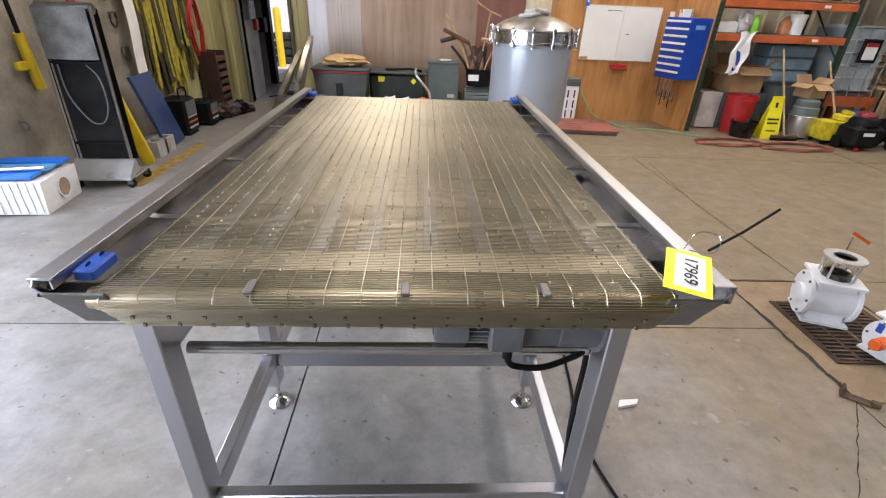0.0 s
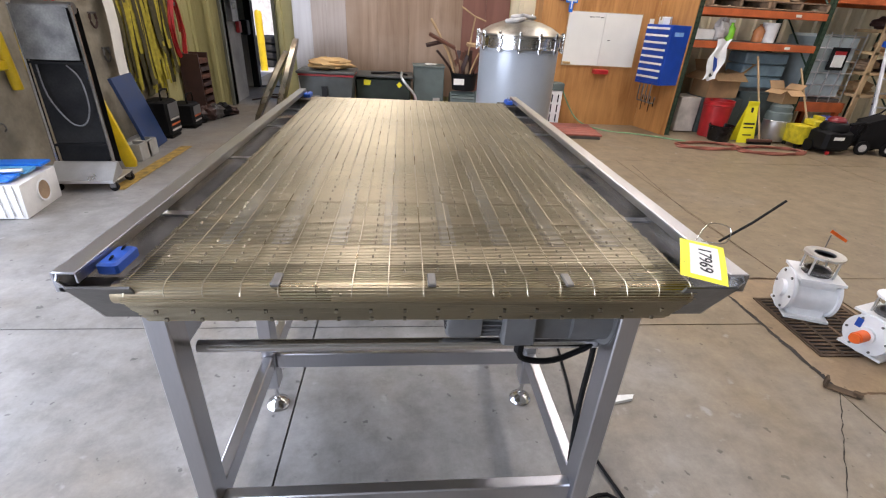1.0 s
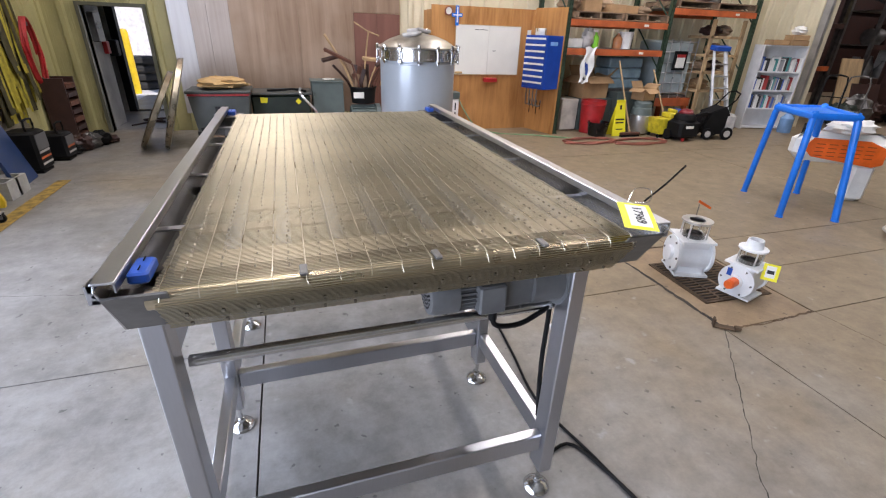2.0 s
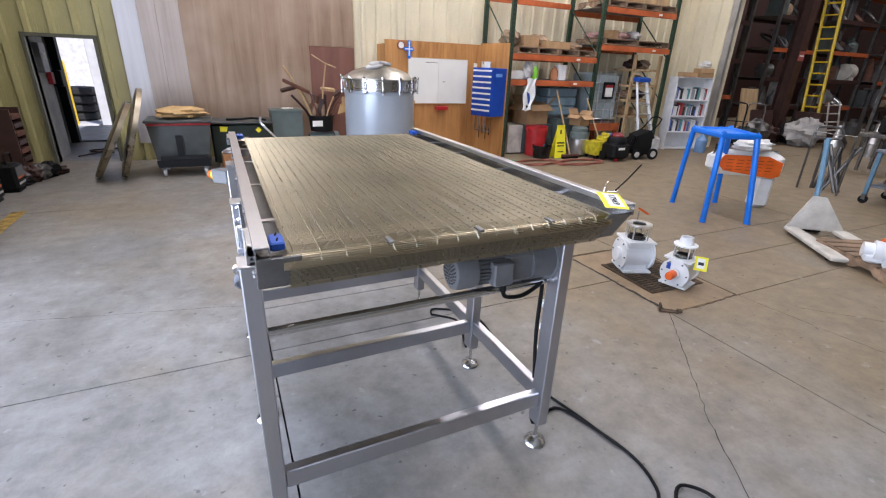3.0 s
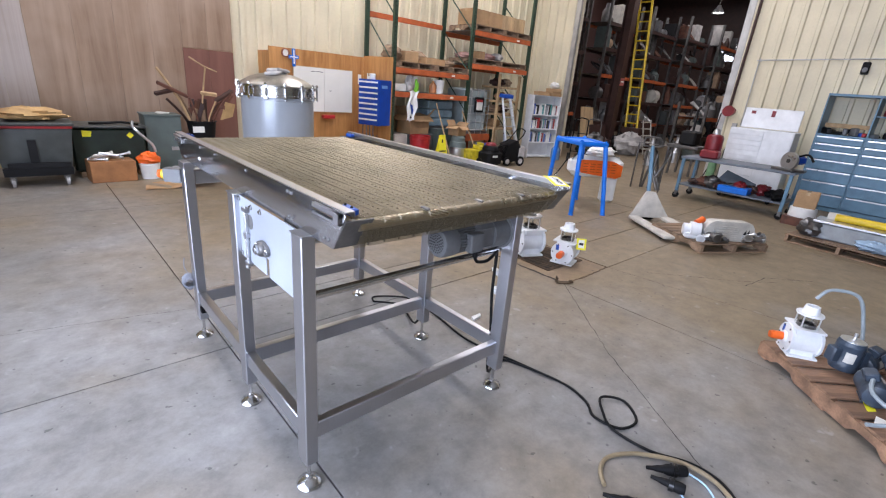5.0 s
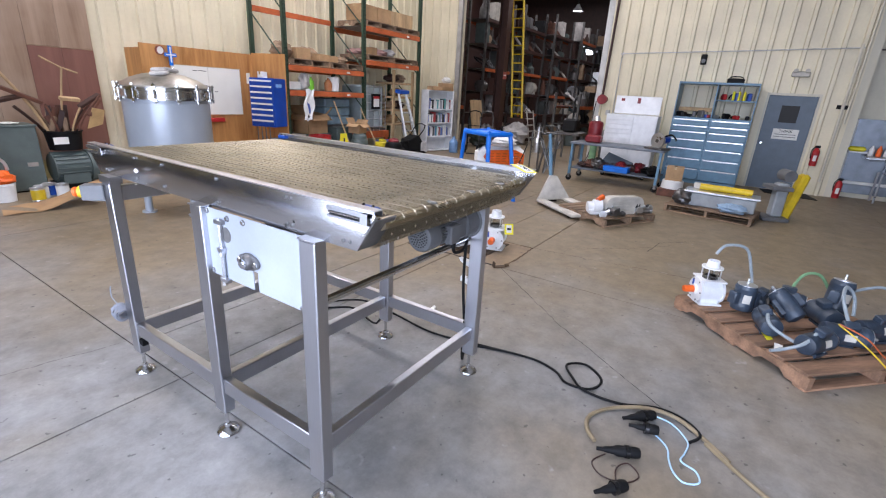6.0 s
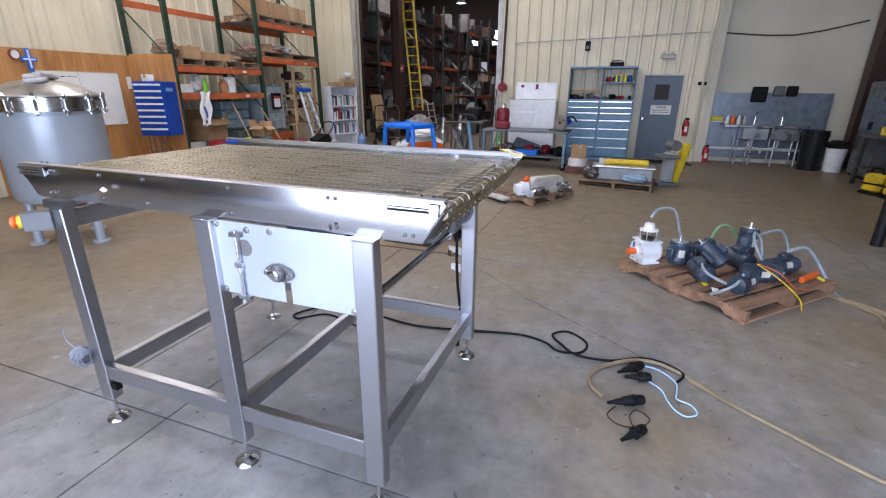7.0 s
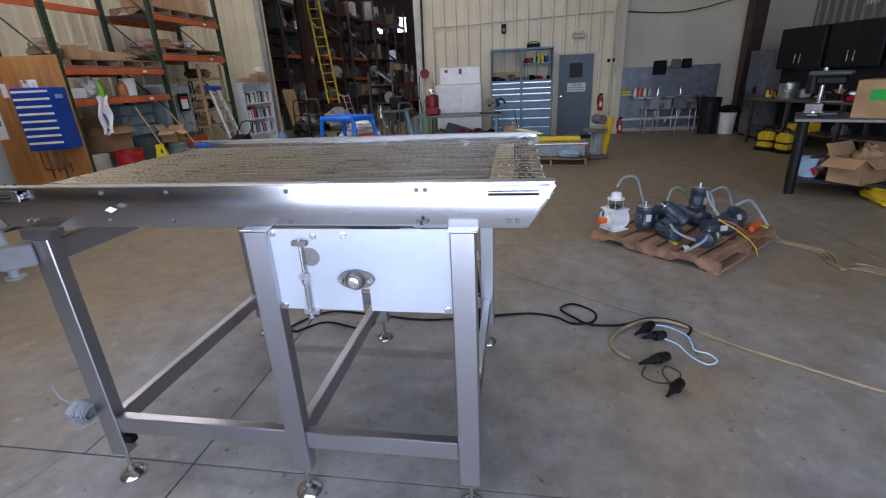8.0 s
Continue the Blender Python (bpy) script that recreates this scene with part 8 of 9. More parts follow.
conduit_run(((0.98, 0.32, 0.2), (1.12, 0.26, 0.24), (1.22, 0.2, 0.14), (1.24, 0.1, 0.0), (1.22, 0.0, -0.10), (1.16, -0.08, -0.115)), LB, r=0.015)
conduit_run(((1.0, 0.66, 0.2), (1.12, 0.62, 0.26), (1.25, 0.55, 0.30), (1.32, 0.5, 0.2), (1.26, 0.42, 0.06), (1.14, 0.36, 0.03)), LB)
conduit_run(((0.62, 0.3, 0.17), (0.72, 0.45, 0.28), (0.82, 0.52, 0.34), (0.9, 0.5, 0.26), (0.86, 0.44, 0.14)), LB)
conduit_run(((0.2, 0.55, 0.16), (0.1, 0.42, 0.12), (0.2, 0.28, 0.05), (0.34, 0.2, 0.03)), LB)
conduit_run(((0.14, 1.06, 0.42), (0.2, 1.04, 0.5), (0.36, 1.0, 0.48), (0.42, 0.96, 0.3), (0.4, 0.9, 0.2)), LB)
conduit_run(((0.3, 0.24, 0.17), (0.14, 0.2, 0.1), (0.06, 0.26, 0.03), (-0.02, 0.28, 0.015)), LB)
conduit_run(((0.75, 0.86, 0.17), (0.9, 0.9, 0.28), (1.05, 0.88, 0.27), (1.12, 0.8, 0.12)), LB, HOSEG)
conduit_run(((0.45, 0.25, 0.2), (0.52, 0.12, 0.12), (0.6, 0.02, 0.02), (0.66, -0.02, -0.06), (0.62, -0.06, -0.115)), "yellow wire hanging over the pallet edge", YELLOW, 0.005)
conduit_run(((0.46, 0.25, 0.2), (0.58, 0.14, 0.14), (0.7, 0.06, 0.02), (0.82, 0.0, 0.005)), "orange wire lying over the pallet edge", ORANGE, 0.005)
u_ = on_pallet(1.06, 0.14, 0.0)
solid("red_level", G().rbox(-0.15, 0.15, -0.02, 0.02, 0, 0.045, 0.006), ORANGEP, "short red tool lying on the pallet", "tool", at=pose(*u_, 0, 0, -38))
for u, v, a_ in ((0.1, 0.32, 0), (1.16, 0.1, 30), (0.16, 0.46, 20)):
    u_ = on_pallet(u, v, 0.001)
    solid("paper_tag", G().box(-0.05, 0.05, -0.025, 0.025, 0, 0.002), YELLOWT if a_ else PAPER, "small paper tag lying on the pallet", "tag", "paper tags", at=pose(*u_, 4, -6, a_))
for k in range(3):
    hose("floor_hose", [(2.62, -1.5 - 0.03 * k, 0.012), (2.3, -1.75 - 0.05 * k, 0.012), (2.0 - 0.05 * k, -1.72, 0.012), (1.8 + 0.1 * k, -1.95, 0.012), (1.4, -2.0 - 0.16 * k, 0.012), (0.9 + 0.2 * k, -2.5, 0.012)], 0.012, HOSEY, "tan hose trailing over the floor", group="floor hoses")

# ---- west wall: tools, straps, leaning things ----
rl = thing("inclined_conveyor", "black ribbed inclined conveyor in a bright steel frame", "conveyor", -3.08, 4.72, 0, rz=-86)
DUSTY = surf("dusty_black_belt", (0.008, 0.008, 0.009), 0.75, var=0.3, scale=3, tint=(0.022, 0.022, 0.022), spec=0.05)


def incline(x, y, z):
    """A point on the conveyor, which leans back and to one side."""
    return (x - 0.26 * z / 1.62, y - 0.13 * z / 1.62, z)


for sy in (-0.25, 0.25):
    part("side_frame", G().tube([incline(0.04, sy, 0.14), incline(0.02, sy, 1.62)], 0.018, n=6, smooth=0), CHROME, rl)
part("belt_front", G().grid(lambda u, v: incline(0.0, -0.23 + 0.46 * u, 0.2 + 1.40 * v), 4, 20), DUSTY, rl)
part("belt_back", G().grid(lambda u, v: incline(-0.14, -0.23 + 0.46 * u, 0.2 + 1.40 * v), 4, 6), BLACK, rl)
for z_ in (0.40, 1.14, 1.17):
    part("cleat", G().box(-0.02, 0.03, -0.23, 0.23, -0.01, 0.01), BLACK, rl, at=pose(*incline(0.01, 0, z_)))
part("upper_cover", G().grid(lambda u, v: incline(0.06 + 0.03 * math.sin(math.pi * u), -0.23 + 0.46 * u, 1.17 + 0.44 * v), 8, 8), surf("dusty_grey_cover", (0.10, 0.10, 0.095), 0.5, var=0.4, scale=5, tint=(0.025, 0.025, 0.025)), rl, "dusty grey cover plate")
part("top_roller", G().cyl(incline(-0.05, -0.24, 1.60), incline(-0.05, 0.24, 1.60), 0.05, n=16), STEELD, rl)
part("belt_cable", G().tube([incline(0.03, -0.17, 1.12), incline(0.04, -0.15, 0.85), incline(0.05, -0.02, 0.62), incline(0.05, 0.1, 0.60), incline(0.05, 0.18, 0.75), incline(0.04, 0.17, 1.0), incline(0.03, 0.08, 1.12)], 0.007, n=7), GREYP, rl)
part("base_skirt", G().prism([(0.0, 0.14), (0.03, 0.26), (0.05, 0.26), (0.22, 0.12), (0.22, 0.10)], "y", -0.27, 0.29), ALU, rl)
part("base_plate", G().rbox(-0.2, 0.22, -0.27, 0.29, 0.09, 0.105, 0.004), ALU, rl)
for py in (-0.24, 0.26):
    caster(rl, 0.16, py, 0.04)
    caster(rl, -0.16, py, 0.04)
yb = thing("yellow_fork", "yellow steel fork bar leaning beside the conveyor", "fork", -3.05, 5.32, 0)
part("bar", G().prism([(-0.05, 0.0), (0.06, 0.0), (0.07, 0.06), (-0.10, 0.72), (-0.19, 1.02), (-0.23, 1.02), (-0.22, 0.8)], "y", 0, 0.06), YELLOW, yb, bevel=0.01, at=pose(0, 0, 0, -4, 0, 12))
bp_ = thing("leaning_sheet", "dark blue flat panel leaning against the wall", "panel", -3.2, 6.2, 0)
part("panel", G().rbox(-0.02, 0.02, -0.28, 0.28, 0, 0.9, 0.004), surf("navy_panel", (0.02, 0.045, 0.13), 0.45), bp_, at=pose(0.06, 0, 0, 0, -16, 6))
cbk = thing("concrete_block", "grey hollow concrete block on the floor", "block", -3.12, 5.75, 0)
part("block_shell", G().box(-0.1, 0.1, -0.2, -0.17, 0, 0.19).box(-0.1, 0.1, 0.17, 0.2, 0, 0.19).box(-0.1, 0.1, -0.02, 0.02, 0, 0.19).box(-0.1, -0.07, -0.17, 0.17, 0, 0.19).box(0.07, 0.1, -0.17, 0.17, 0, 0.19), surf("block_grey", (0.32, 0.32, 0.3), 0.9), cbk)
for x_, y_, w_, h_ in ((-3.28, 6.75, 0.34, 0.5), (-3.22, 7.35, 0.3, 0.36)):
    wd = thing("welder", "black welding power source with dials and a carry handle", "welder", x_, y_, 0, group="welders")
    part("welder_case", G().rbox(-0.16, 0.16, -w_ / 2, w_ / 2, 0.03, h_, 0.03), BLACK, wd)
    part("front_panel", G().rbox(0.16, 0.168, -w_ / 2 + 0.03, w_ / 2 - 0.03, h_ * 0.55, h_ - 0.04, 0.003), GREYP, wd)
    for i in range(3):
        part("label_bar", G().box(0.161, 0.164, -w_ / 2 + 0.04, w_ / 2 - 0.04, 0.1 + 0.07 * i, 0.125 + 0.07 * i), (BAG, ORANGE, BAG)[i], wd)
    part("carry_handle", G().tube([(0.08, -0.1, h_), (0.08, -0.1, h_ + 0.12), (0.08, 0.1, h_ + 0.12), (0.08, 0.1, h_)], 0.013, n=7, smooth=2), BLACK, wd)
    part("skid", G().box(-0.14, 0.14, -w_ / 2 + 0.03, w_ / 2 - 0.03, 0, 0.03), BLACK, wd)
# plain lumps in place of a heap of dark tools
for i in range(5):
    lump(-3.15 + 0.06 * i, 7.65 + 0.16 * i, 0, 0.12, 0.12, rnd(0.1, 0.26), (BLACK, BROWNST, STEELD)[i % 3], "grinder", "dark lump from a heap of tools on the floor", "grinder", 300 + i)
rc = thing("parts_rack", "rusty brown narrow parts rack against the wall", "parts rack", -3.42, 8.42, 0)
part("rack_frame", G().box(-0.12, 0.16, -0.2, -0.17, 0, 0.95).box(-0.12, 0.16, 0.17, 0.2, 0, 0.95).box(-0.14, -0.12, -0.2, 0.2, 0, 0.95), BROWNST, rc)
for i in range(7):
    part("tray", G().rbox(-0.12, 0.17, -0.17, 0.17, 0.08 + 0.12 * i, 0.15 + 0.12 * i, 0.006), BROWNST if i % 2 else WOODR, rc)
strap_src = random.Random(2)
for i in range(30):
    y_ = 6.80 + 0.046 * i + strap_src.uniform(-.03, .03)
    ln = strap_src.uniform(1.25, 1.85)
    dx = strap_src.uniform(0.03, 0.1)
    w_ = strap_src.uniform(0.028, 0.055)
    sway = strap_src.uniform(-0.1, 0.18)
    g = G().grid(lambda u, v: (-3.6 + (dx - 0.06) * v + 0.04 * v * math.sin(3 * v + y_) + 0.008 * math.sin(14 * u), y_ + w_ * 2 * (u - 0.5) + sway * v * v + 0.02 * math.sin(6 * v + i), 2.25 - ln * v), 2, 18)
    g.grid(lambda u, v: (-3.585 + dx * v + 0.04 * v * math.sin(3 * v + y_ + 1), y_ + 0.04 + w_ * 2 * (u - 0.5) + sway * v + 0.02 * math.sin(5 * v), 2.25 - ln * v * 0.92), 2, 18)
    solid("lifting_sling", g, STRAPY if i % 3 != 1 else STRAPK, "worn yellow lifting sling hanging from the wall", "sling", "hanging slings")
solid("sling_rail", G().cyl((-3.6, 6.7, 2.26), (-3.6, 8.2, 2.26), 0.02, n=8).box(-3.7, -3.58, 6.45, 6.49, 2.2, 2.3).box(-3.7, -3.58, 8.1, 8.14, 2.2, 2.3), STEELD, "steel rail carrying the slings", "rail")
pr = thing("paper_roll", "long sheet of pale paper hanging from the wall", "paper", -3.62, 6.6, 0.80)
part("pin", G().cyl((-0.09, 0.07, 1.03), (0.045, 0.07, 1.03), 0.006, n=6), STEELD, pr)
part("sheet", G().grid(lambda u, v: (0.03 + 0.05 * v + 0.02 * math.sin(5 * v), -0.1 + 0.22 * u + 0.06 * (1 - v), 1.05 - 1.05 * v), 3, 12), PAPER, pr)
pts = []
for k in range(90):
    a = math.tau * k / 15
    pts.append((-3.56 + 0.012 * (k // 15), 8.32 + (0.15 + 0.01 * (k % 4)) * math.cos(a), 1.25 + (0.42 + 0.015 * (k % 5)) * math.sin(a)))
hose("red_air_hose", pts, 0.012, RED, "red air hose coiled on a wall hook")
solid("hose_hook", G().rbox(-3.66, -3.5, 8.29, 8.35, 1.62, 1.68, 0.01), STEELD, "steel hose hook on the wall", "hook")
rngw = random.Random(8)
for i in range(16):
    y_ = 5.25 + 0.085 * i + rngw.uniform(-.03, .03)
    z_ = rngw.choice((1.1, 1.55, 1.8, 2.05)) + rngw.uniform(-.06, .06)
    hk = thing("hung_shackle", "dark lifting shackle hung on a wall nail", "shackle", -3.69, y_, z_, group="hung shackles")
    part("bow", G().tube([(0.03, -0.05, 0), (0.03, -0.06, -0.1), (0.03, 0, -0.16), (0.03, 0.06, -0.1), (0.03, 0.05, 0)], 0.014, n=7, smooth=3), rngw.choice((RED, STEELD, BROWNST, BLACK)), hk)
    part("pin", G().cyl((0.03, -0.07, 0.0), (0.03, 0.07, 0.0), 0.012, n=8), STEELD, hk)
    part("nail", G().cyl((-0.02, 0, -0.005), (0.045, 0, -0.005), 0.006, n=6), STEELD, hk)
hp = thing("hand_hoist", "yellow lever tool with a dark handle hung on the wall", "hoist", -3.64, 4.93, 0.88)
part("hoist_tube", G().cyl((0, 0, 0), (0.02, -0.06, 0.5), 0.045, n=14), YELLOW, hp)
part("hoist_rod", G().cyl((0.02, -0.06, 0.5), (0.03, -0.1, 1.1), 0.02, n=10), BLACK, hp)
part("hoist_arm", G().rbox(-0.02, 0.03, -0.2, 0.0, 0.18, 0.26, 0.01), YELLOW, hp)
for k in range(3):
    hose("wall_cable", [(-3.64, 4.15 + 0.1 * math.cos(a) + 0.02 * k, 1.15 + 0.16 * math.sin(a)) for a in [math.tau * j / 12 for j in range(13)]], 0.008, BLACK, "black cable coiled on the wall", "cable", "wall cables")
solid("wall_lamp_shade", G().lathe([(0.16, 0), (0.15, 0.02), (0.06, 0.14), (0.03, 0.18)], 20), GREYP, "grey tin shade hung on the wall", "shade", at=pose(-3.52, 4.2, 1.55))
solid("wall_hook", G().tube([(-3.7, 4.6, 0.62), (-3.64, 4.6, 0.62), (-3.62, 4.6, 0.58), (-3.64, 4.6, 0.55)], 0.008, n=6), STEELD, "small steel hook on the wall", "hook")
# striped plastic crates with blue lids
pc = thing("plastic_parts_tray", "white ribbed plastic part tray with blue lids and a round port", "tray", -3.42, 4.1, 0, rz=8)
part("tray_body", G().prism([(-0.26, 0.02), (0.26, 0.0), (0.28, 0.3), (-0.28, 0.32)], "y", -0.28, 0.28), WHITEP, pc, bevel=0.015)
for i in range(9):
    part("tray_rib", G().box(-0.27 + 0.06 * i, -0.25 + 0.06 * i, -0.292, -0.28, 0.03, 0.3), WHITE, pc)
part("port", G().lathe([(0.1, 0), (0.1, 0.012), (0.085, 0.012), (0.085, 0.0)], 24, pose(0.27, 0.02, 0.16, 0, 90)), WHITE, pc)
part("port_dark", G().lathe([(0.085, 0), (0.085, 0.004)], 24, pose(0.272, 0.02, 0.16, 0, 90)), SHADE, pc)
for i in range(3):
    part("blue_lid", G().rbox(-0.28, 0.22 + 0.03 * i, -0.27 + 0.18 * i, -0.11 + 0.18 * i, 0.325 + 0.01 * i, 0.35 + 0.01 * i, 0.004), BLUES if i != 1 else surf("sky_blue_lid", (0.1, 0.4, 0.75), 0.4), pc)
part("steel_tube", G().cyl((-0.24, -0.16, 0.375), (0.24, -0.1, 0.375), 0.02, n=12), ALU, pc)
# electric boxes in the doorway passage
eb = thing("switch_box", "grey switch boxes and a red call point in the passage", "switch box", -3.16, 9.7, 1.1, group="passage switches")
part("switch_case", G().rbox(0, 0.1, -0.15, 0.15, 0.3, 0.75, 0.01), GREYP, eb)
part("call_point", G().rbox(0, 0.07, 0.25, 0.4, 0.1, 0.3, 0.01), RED, eb)
part("black_box", G().rbox(0, 0.14, 0.5, 0.7, 0.05, 0.32, 0.02), BLACK, eb)
part("plate", G().box(0.101, 0.103, -0.08, 0.08, 0.5, 0.6), PAPER, eb)
hose("passage_hose", [(-2.95, 9.7, 0.015), (-2.6, 10.2, 0.015), (-2.5, 10.0, 0.015), (-2.9, 10.3, 0.015), (-2.3, 10.5, 0.015)], 0.014, BROWNST, "dark hose lying in the passage")

# ---- south-east: sink, column, dark cabinets, benches ----
sk = thing("steel_sink", "stainless two-bowl sink on tubular legs with a tall splashback", "sink", 11.38, -3.05, 0)
part("splashback", G().rbox(-0.02, 0.0, -1.2, 1.25, 0.1, 1.62, 0.003), surf("sink_wall_steel", (0.20, 0.22, 0.25), 0.4, 0.8), sk)
part("drain_board", G().rbox(-0.55, -0.02, -0.85, 0.95, 0.86, 0.91, 0.008), SINKM, sk)
for y0, y1 in ((-0.6, -0.02), (0.02, 0.55)):
    part("bowl", G().rbox(-0.54, -0.06, y0, y1, 0.58, 0.862, 0.02), SINKM, sk)
for px in (-0.48, -0.1):
    for py in (-0.6, -0.15, 0.3, 0.6):
        part("leg", G().cyl((px, py, 0), (px, py, 0.6), 0.02, n=10), SINKM, sk)
part("waste_pipe", G().tube([(-0.3, -0.25, 0.6), (-0.3, -0.25, 0.4), (-0.3, 0.05, 0.36), (-0.3, 0.3, 0.4), (-0.3, 0.3, 0.58)], 0.03, n=8, smooth=2).tube([(-0.3, 0.05, 0.36), (-0.25, 0.05, 0.26)], 0.03, smooth=0), WHITEP, sk)
for py in (-0.3, 0.25):
    part("tap", G().tube([(-0.08, py, 0.91), (-0.08, py, 1.15), (-0.14, py, 1.2), (-0.22, py, 1.17)], 0.013, n=7, smooth=3), CHROME, sk)
part("wall_pipe", G().tube([(-0.04, 1.28, 0.32), (-0.04, -1.25, 0.34)], 0.035, n=8, smooth=0).tube([(-0.05, 1.2, 0.3), (-0.05, 1.2, 1.6)], 0.025, n=8, smooth=0).tube([(-0.05, 1.32, 0.3), (-0.05, 1.32, 2.6)], 0.03, n=8, smooth=0), WHITEP, sk)
for py, mt_, w_, z_ in ((0.28, BLACK, 0.15, 1.42), (-0.1, GREYP, 0.1, 1.55), (-0.36, BLACK, 0.1, 1.55)):
    part("dispenser", G().rbox(-0.16, -0.021, py - w_, py + w_, z_, z_ + 0.34 * (w_ / 0.15), 0.02), mt_, sk)
for i, mt_ in enumerate((WHITEP, ORANGEP, WHITEP, BAG)):
    solid("soap_bottle", G().lathe([(0.04, 0), (0.045, 0.02), (0.045, 0.13), (0.02, 0.18), (0.015, 0.21)], 14), mt_, "plastic soap bottle on the sink", "bottle", "bottles on the sink", at=pose(11.15, -2.2 - 0.12 * i, 0.911))
solid("yellow_rag", G().rbox(-0.1, 0.1, -0.14, 0.14, 0, 0.09, 0.03), YELLOWT, "folded yellow rag on the pipe ledge", "rag", at=pose(11.28, -1.98, 0.98))
solid("rag_ledge", G().box(11.15, 11.36, -2.16, -1.84, 0.95, 0.978), TRIMM, "small metal ledge on the wall", "ledge")
col = thing("wall_column", "dark brown tapered steel building column", "column", 11.2, -4.75, 0)
part("column_flange", G().prism([(-0.16, 0), (0.06, 0), (0.06, 6.1), (-0.5, 6.1)], "y", -0.16, 0.14), BROWNST, col)
tb1 = bucket(10.6, -3.85, 0, 0.24, 0.85, DARKC, "tall dark waste bin", "waste_bin", handle=False)
tb2 = bucket(10.5, -4.25, 0, 0.19, 0.5, WHITEP, "white plastic drum with a dark lid", "white_drum", handle=False)
lump(10.5, -4.25, 0.5, 0.2, 0.2, 0.16, DARKC, "bin_bag", "dark bag on the white drum", "bag", 401)

def tall_cabinet(x, y, rz, label, w=0.9, h=1.85):
    c = thing("tall_cabinet", label, "cabinet", x, y, 0, rz, group="dark cabinets")
    part("cabinet_body", G().rbox(-w / 2, w / 2, 0, 0.5, 0.05, h, 0.006), GREYP, c)
    for sx in (-1, 1):
        d = part("door", G().rbox(min(0.004 * sx, sx * w / 2 * 0.99), max(0.004 * sx, sx * w / 2 * 0.99), -0.018, 0, 0.08, h - 0.02, 0.004), surf("steel_grey_door", (0.14, 0.15, 0.16), 0.3, 0.5), c)
        part("handle", G().rbox(min(sx * 0.03, sx * 0.06), max(sx * 0.03, sx * 0.06), -0.04, -0.018, 0.95, 1.1, 0.006), BLACK, d)
    part("plinth", G().box(-w / 2 + 0.02, w / 2 - 0.02, 0.02, 0.48, 0, 0.05), BLACK, c)
    return c


tall_cabinet(9.75, -4.42, 180, "tall dark grey two-door steel cabinet")
copy_thing(bpy.data.objects["tall_cabinet"], pose(7.0, -6.12 + 0.45, 0, 0, 0, 180))
# back wall cabinets over a long bench
lb_ = thing("long_bench", "long dark workbench under wall cabinets", "workbench", 7.6, -4.75, 0, rz=16)
part("top", G().rbox(-1.7, 1.6, -0.32, 0.35, 0.86, 0.91, 0.006), surf("dark_bench_top", (0.09, 0.085, 0.08), 0.4), lb_)
for px in (-1.6, -0.5, 0.6, 1.5):
    part("leg", G().box(px - 0.03, px + 0.03, -0.3, -0.24, 0, 0.86), STEELD, lb_)
    part("leg", G().box(px - 0.03, px + 0.03, 0.26, 0.32, 0, 0.86), STEELD, lb_)
# added sheet stands in for the dark clutter behind the bench
part("back_panel", G().box(-1.7, 1.6, -0.36, -0.33, 0.33, 1.44), DARKC, lb_, "dark sheet added behind the bench for the dark clutter there")
part("bench_shelf", G().box(-1.65, 1.55, -0.28, 0.3, 0.3, 0.33), STEELD, lb_)
for i in range(3):
    wcab = thing("wall_cabinet", "dark overhead steel cabinet", "cabinet", 8.75 - 1.05 * i, -4.64 - 0.3 * i, 1.45, rz=16, group="overhead cabinets")
    part("cabinet_body", G().rbox(-0.5, 0.5, -0.38, 0.0, 0, 0.75, 0.006), DARKC, wcab)
    for sx in (-1, 1):
        dd = part("door", G().rbox(min(0.004 * sx, sx * 0.49), max(0.004 * sx, sx * 0.49), 0.0, 0.018, 0.02, 0.73, 0.004), DARKC, wcab)
        part("handle", G().cyl((sx * 0.06, 0.03, 0.1), (sx * 0.06, 0.03, 0.28), 0.01, n=8), CHROME, dd)
    part("cabinet_stand", G().box(-0.48, -0.42, -0.36, -0.3, -0.54, 0).box(0.42, 0.48, -0.36, -0.3, -0.54, 0), STEELD, wcab)
rngs = random.Random(33)
for i in range(22):
    u = -1.5 + 3.0 * rngs.random()
    p = lb_.matrix_world @ Vector((u, rngs.uniform(-.22, .2), 0.911 if i % 3 else 0.331))
    mt_ = rngs.choice((YELLOW, BLACK, RED, STEELD, YELLOW, GREYP, ALU, ORANGE))
    t_ = thing("bench_tool", "power tool or tin on the long bench", "tool", p.x, p.y, p.z, rngs.uniform(0, 180), group="tools on the long bench")
    h_ = rngs.uniform(0.08, 0.2)
    part("tool_case", G().rbox(-0.1, 0.1, -0.06, 0.06, 0, h_, 0.02), mt_, t_)
    part("tool_grip", G().tube([(0.06, 0, h_ * 0.9), (0.13, 0, h_), (0.17, 0.02, h_ * 0.5)], 0.016, n=7), BLACK, t_)
wkb = thing("machine_bench", "heavy dark steel bench with a drill press and a vice", "workbench", 4.42, -2.6, 0, rz=-118)
part("top", G().rbox(-0.1, 2.2, -0.06, 0.9, 0.90, 0.94, 0.006), surf("steel_bench_top", (0.16, 0.155, 0.15), 0.4, 0.5), wkb)
for px in (0.0, 2.1):
    for py in (0.02, 0.82):
        part("leg", G().cyl((px, py, 0), (px, py, 0.9), 0.055, n=14), DARKC, wkb)
part("lower_shelf", G().box(-0.05, 2.15, 0.0, 0.86, 0.16, 0.2), DARKC, wkb)
BM = wkb.matrix_world
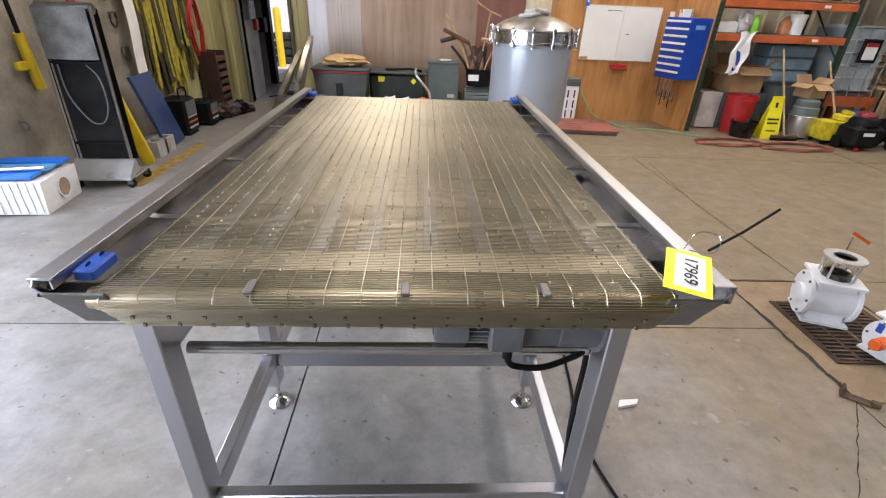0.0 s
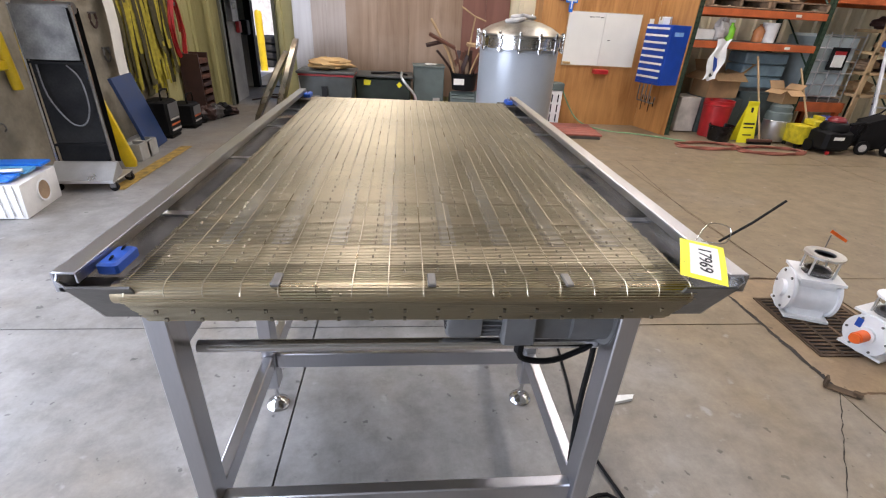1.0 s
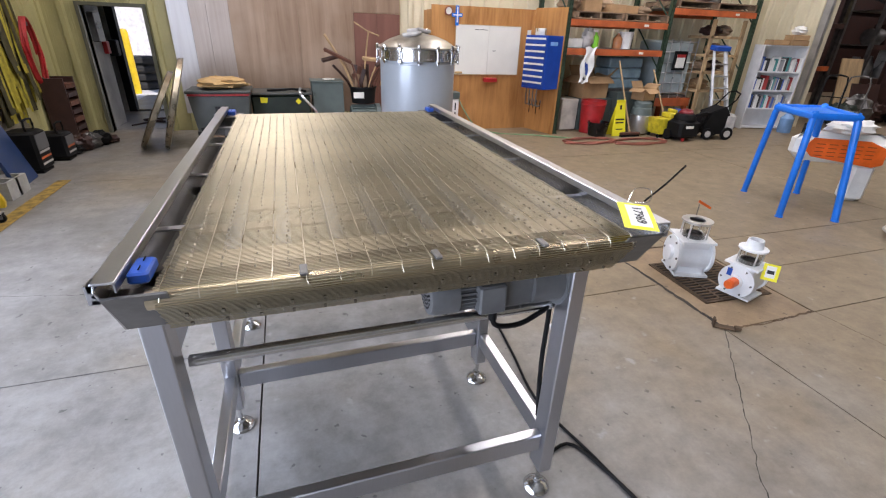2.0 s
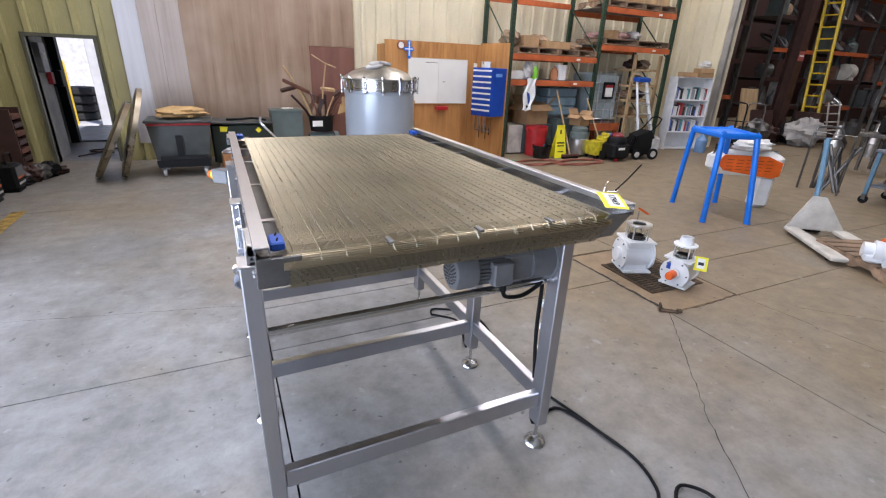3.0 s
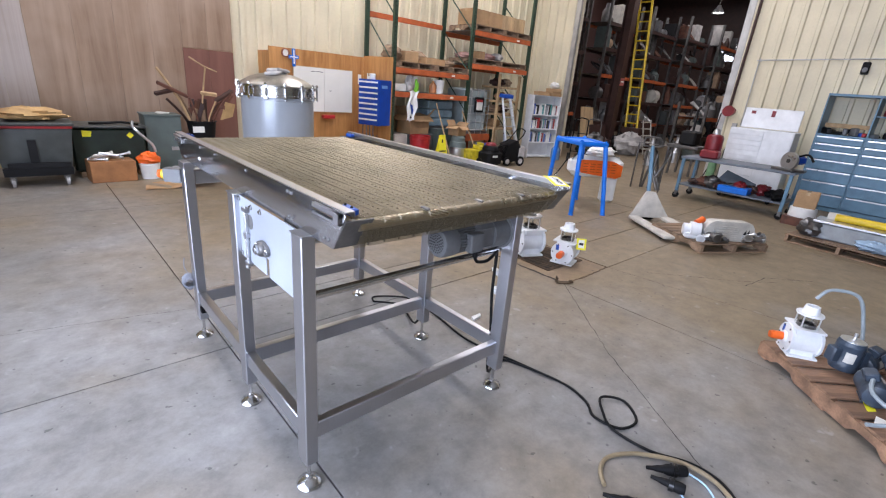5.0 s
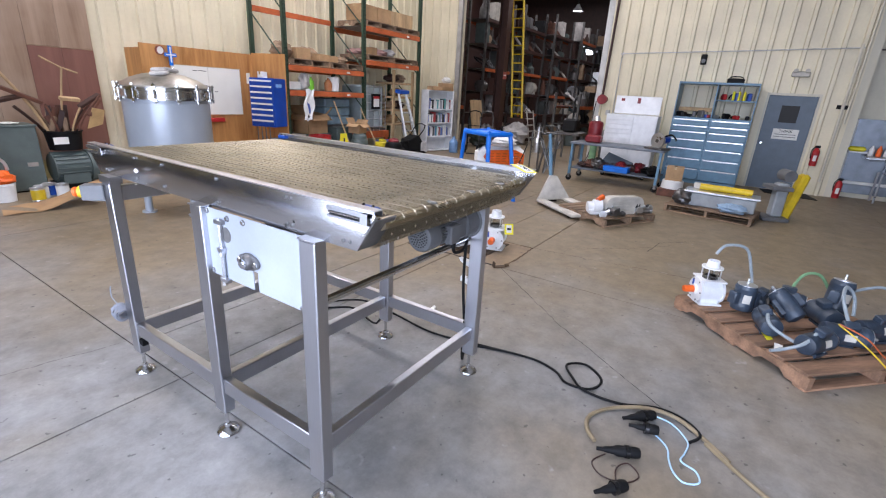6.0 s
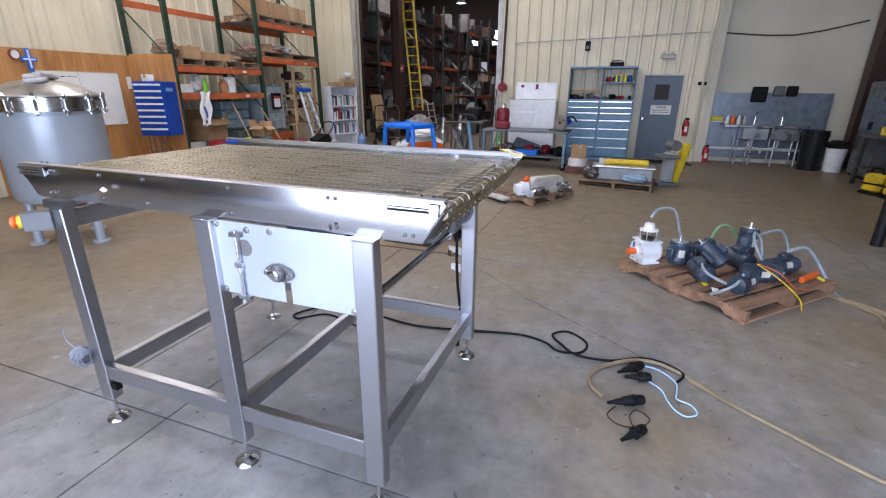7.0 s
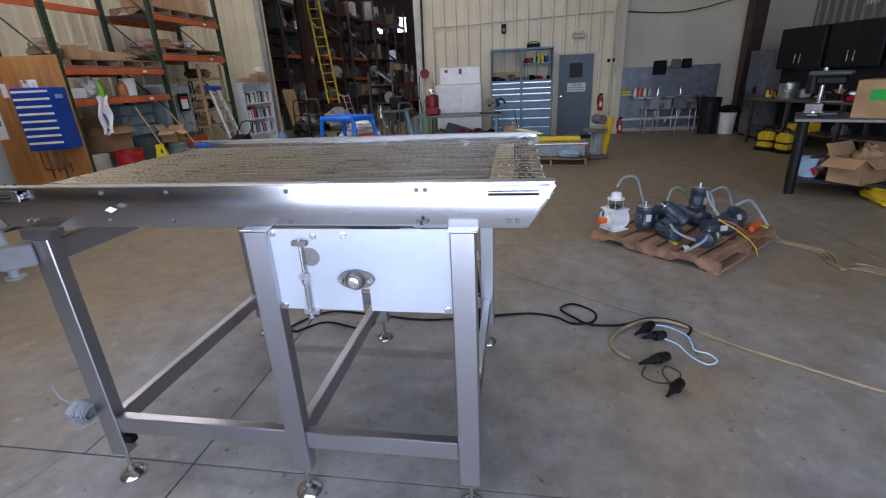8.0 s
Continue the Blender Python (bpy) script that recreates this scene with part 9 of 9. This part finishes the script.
def bpos(u, v, z):
    p = BM @ Vector((u, v, z))
    return p.x, p.y, p.z
dp = thing("drill_press", "dark bench drill press", "drill press", *bpos(0.2, 0.55, 0.94), rz=-35)
dp.scale = (0.75, 0.75, 0.75)
part("press_base", G().rbox(-0.16, 0.16, -0.2, 0.2, 0, 0.05, 0.01), STEELD, dp)
part("press_column", G().cyl((0, 0.12, 0.05), (0, 0.12, 0.75), 0.035, n=14), ALU, dp)
part("press_head", G().rbox(-0.10, 0.10, -0.20, 0.22, 0.48, 0.62, 0.03), DARKC, dp)
part("belt_cover", G().rbox(-0.13, 0.13, -0.26, 0.34, 0.62, 0.70, 0.03), surf("grey_cover_paint", (0.09, 0.10, 0.12), 0.4), dp, "grey belt cover")
part("press_motor", G().cyl((0, 0.26, 0.34), (0, 0.26, 0.62), 0.08, n=16), DARKC, dp)
for k in range(3):
    part("feed_handle", G().cyl((0.1, -0.08, 0.52), (0.13, -0.08 + 0.16 * math.cos(2.1 * k), 0.52 + 0.16 * math.sin(2.1 * k)), 0.007, n=6), ALU, dp)
part("press_chuck", G().cyl((0, -0.12, 0.5), (0, -0.12, 0.34), 0.03, 0.018, n=12), ALU, dp)
part("press_table", G().rbox(-0.14, 0.14, -0.22, 0.08, 0.2, 0.23, 0.006), STEELD, dp)
vc = thing("bench_vice", "dark steel bench vice", "vice", *bpos(0.06, 0.2, 0.94), rz=-118)
part("vice_body", G().rbox(-0.07, 0.07, -0.1, 0.14, 0, 0.14, 0.02).rbox(-0.09, 0.09, -0.16, -0.11, 0.05, 0.17, 0.01), STEELD, vc)
part("vice_screw", G().cyl((0, -0.16, 0.08), (0, -0.34, 0.08), 0.014, n=8).cyl((-0.1, -0.33, 0.08), (0.1, -0.33, 0.08), 0.008, n=6), ALU, vc)
ct = thing("carton_with_label", "large brown carton with a green label on the bench", "box", *bpos(0.68, 0.22, 0.94), rz=-50)
part("carton_body", G().rbox(-0.22, 0.22, -0.2, 0.2, 0, 0.42, 0.008), CARD, ct)
part("green_label", G().box(-0.2225, -0.2205, -0.12, 0.06, 0.2, 0.32), surf("green_label", (0.02, 0.45, 0.06), 0.5), ct)
lump(*bpos(1.45, 0.2, 0.94), 0.14, 0.12, 0.3, CLOTH, "leather_glove", "worn tan leather glove on the bench", "glove", 410)
for i in range(8):
    u, v = 0.25 + 0.22 * (i % 6), 0.3 + 0.3 * (i % 2)
    lump(*bpos(u, v, 0.2), 0.16, 0.14, rnd(0.15, 0.4), (STEELD, CARD, CARD, YELLOW, DARKC, ALU, RED, CARD)[i], "bench_clutter", "boxes and parts under the machine bench", "parts", 420 + i, "parts under the bench")
carton(*bpos(0.62, 0.12, 0.2), 0.5, 0.36, 0.3, -60, "open brown carton under the machine bench", opened=True)
bucket(*bpos(0.16, 0.25, 0.2), 0.12, 0.24, surf("pale_blue_pail", (0.4, 0.55, 0.7), 0.4), "pale blue pail under the bench")
lump(*bpos(0.9, -0.12, 0.0), 0.3, 0.12, 0.16, YELLOW, "yellow_bag", "yellow tool bag on the floor under the bench", "bag", 440)
for i in range(2):
    yc = thing("power_tool_case", "yellow and black power tool case on the floor", "tool case", 7.5 + 0.36 * i, -4.05 + 0.13 * i, 0, rz=14 + 20 * i, group="yellow tool cases")
    part("case", G().rbox(-0.15, 0.15, -0.09, 0.09, 0.03, 0.36, 0.05), YELLOW, yc)
    part("case_foot", G().rbox(-0.16, 0.16, -0.1, 0.1, 0, 0.05, 0.01), BLACK, yc)
    part("case_band", G().rbox(-0.155, 0.155, -0.095, 0.095, 0.17, 0.20, 0.005), BLACK, yc)
    part("case_handle", G().tube([(-0.09, 0, 0.35), (-0.07, 0, 0.43), (0.07, 0, 0.43), (0.09, 0, 0.35)], 0.015, n=7), BLACK, yc)
pot = thing("steel_pot", "bright round steel pot on the long bench", "pot", 8.3, -4.35, 0.911)
part("pot_shell", G().lathe([(0.15, 0), (0.16, 0.02), (0.16, 0.28), (0.168, 0.285), (0.155, 0.29), (0.15, 0.03)], 22), ALU, pot)
for i in range(4):
    solid("overhead_pipe", G().tube([(9.6 - 0.1 * i, -6.145, 2.6), (9.6 - 0.1 * i, -6.145, 6.19)], 0.018, n=6, smooth=0), WHITE, "thin white conduit on the wall", "conduit", "upright conduits")
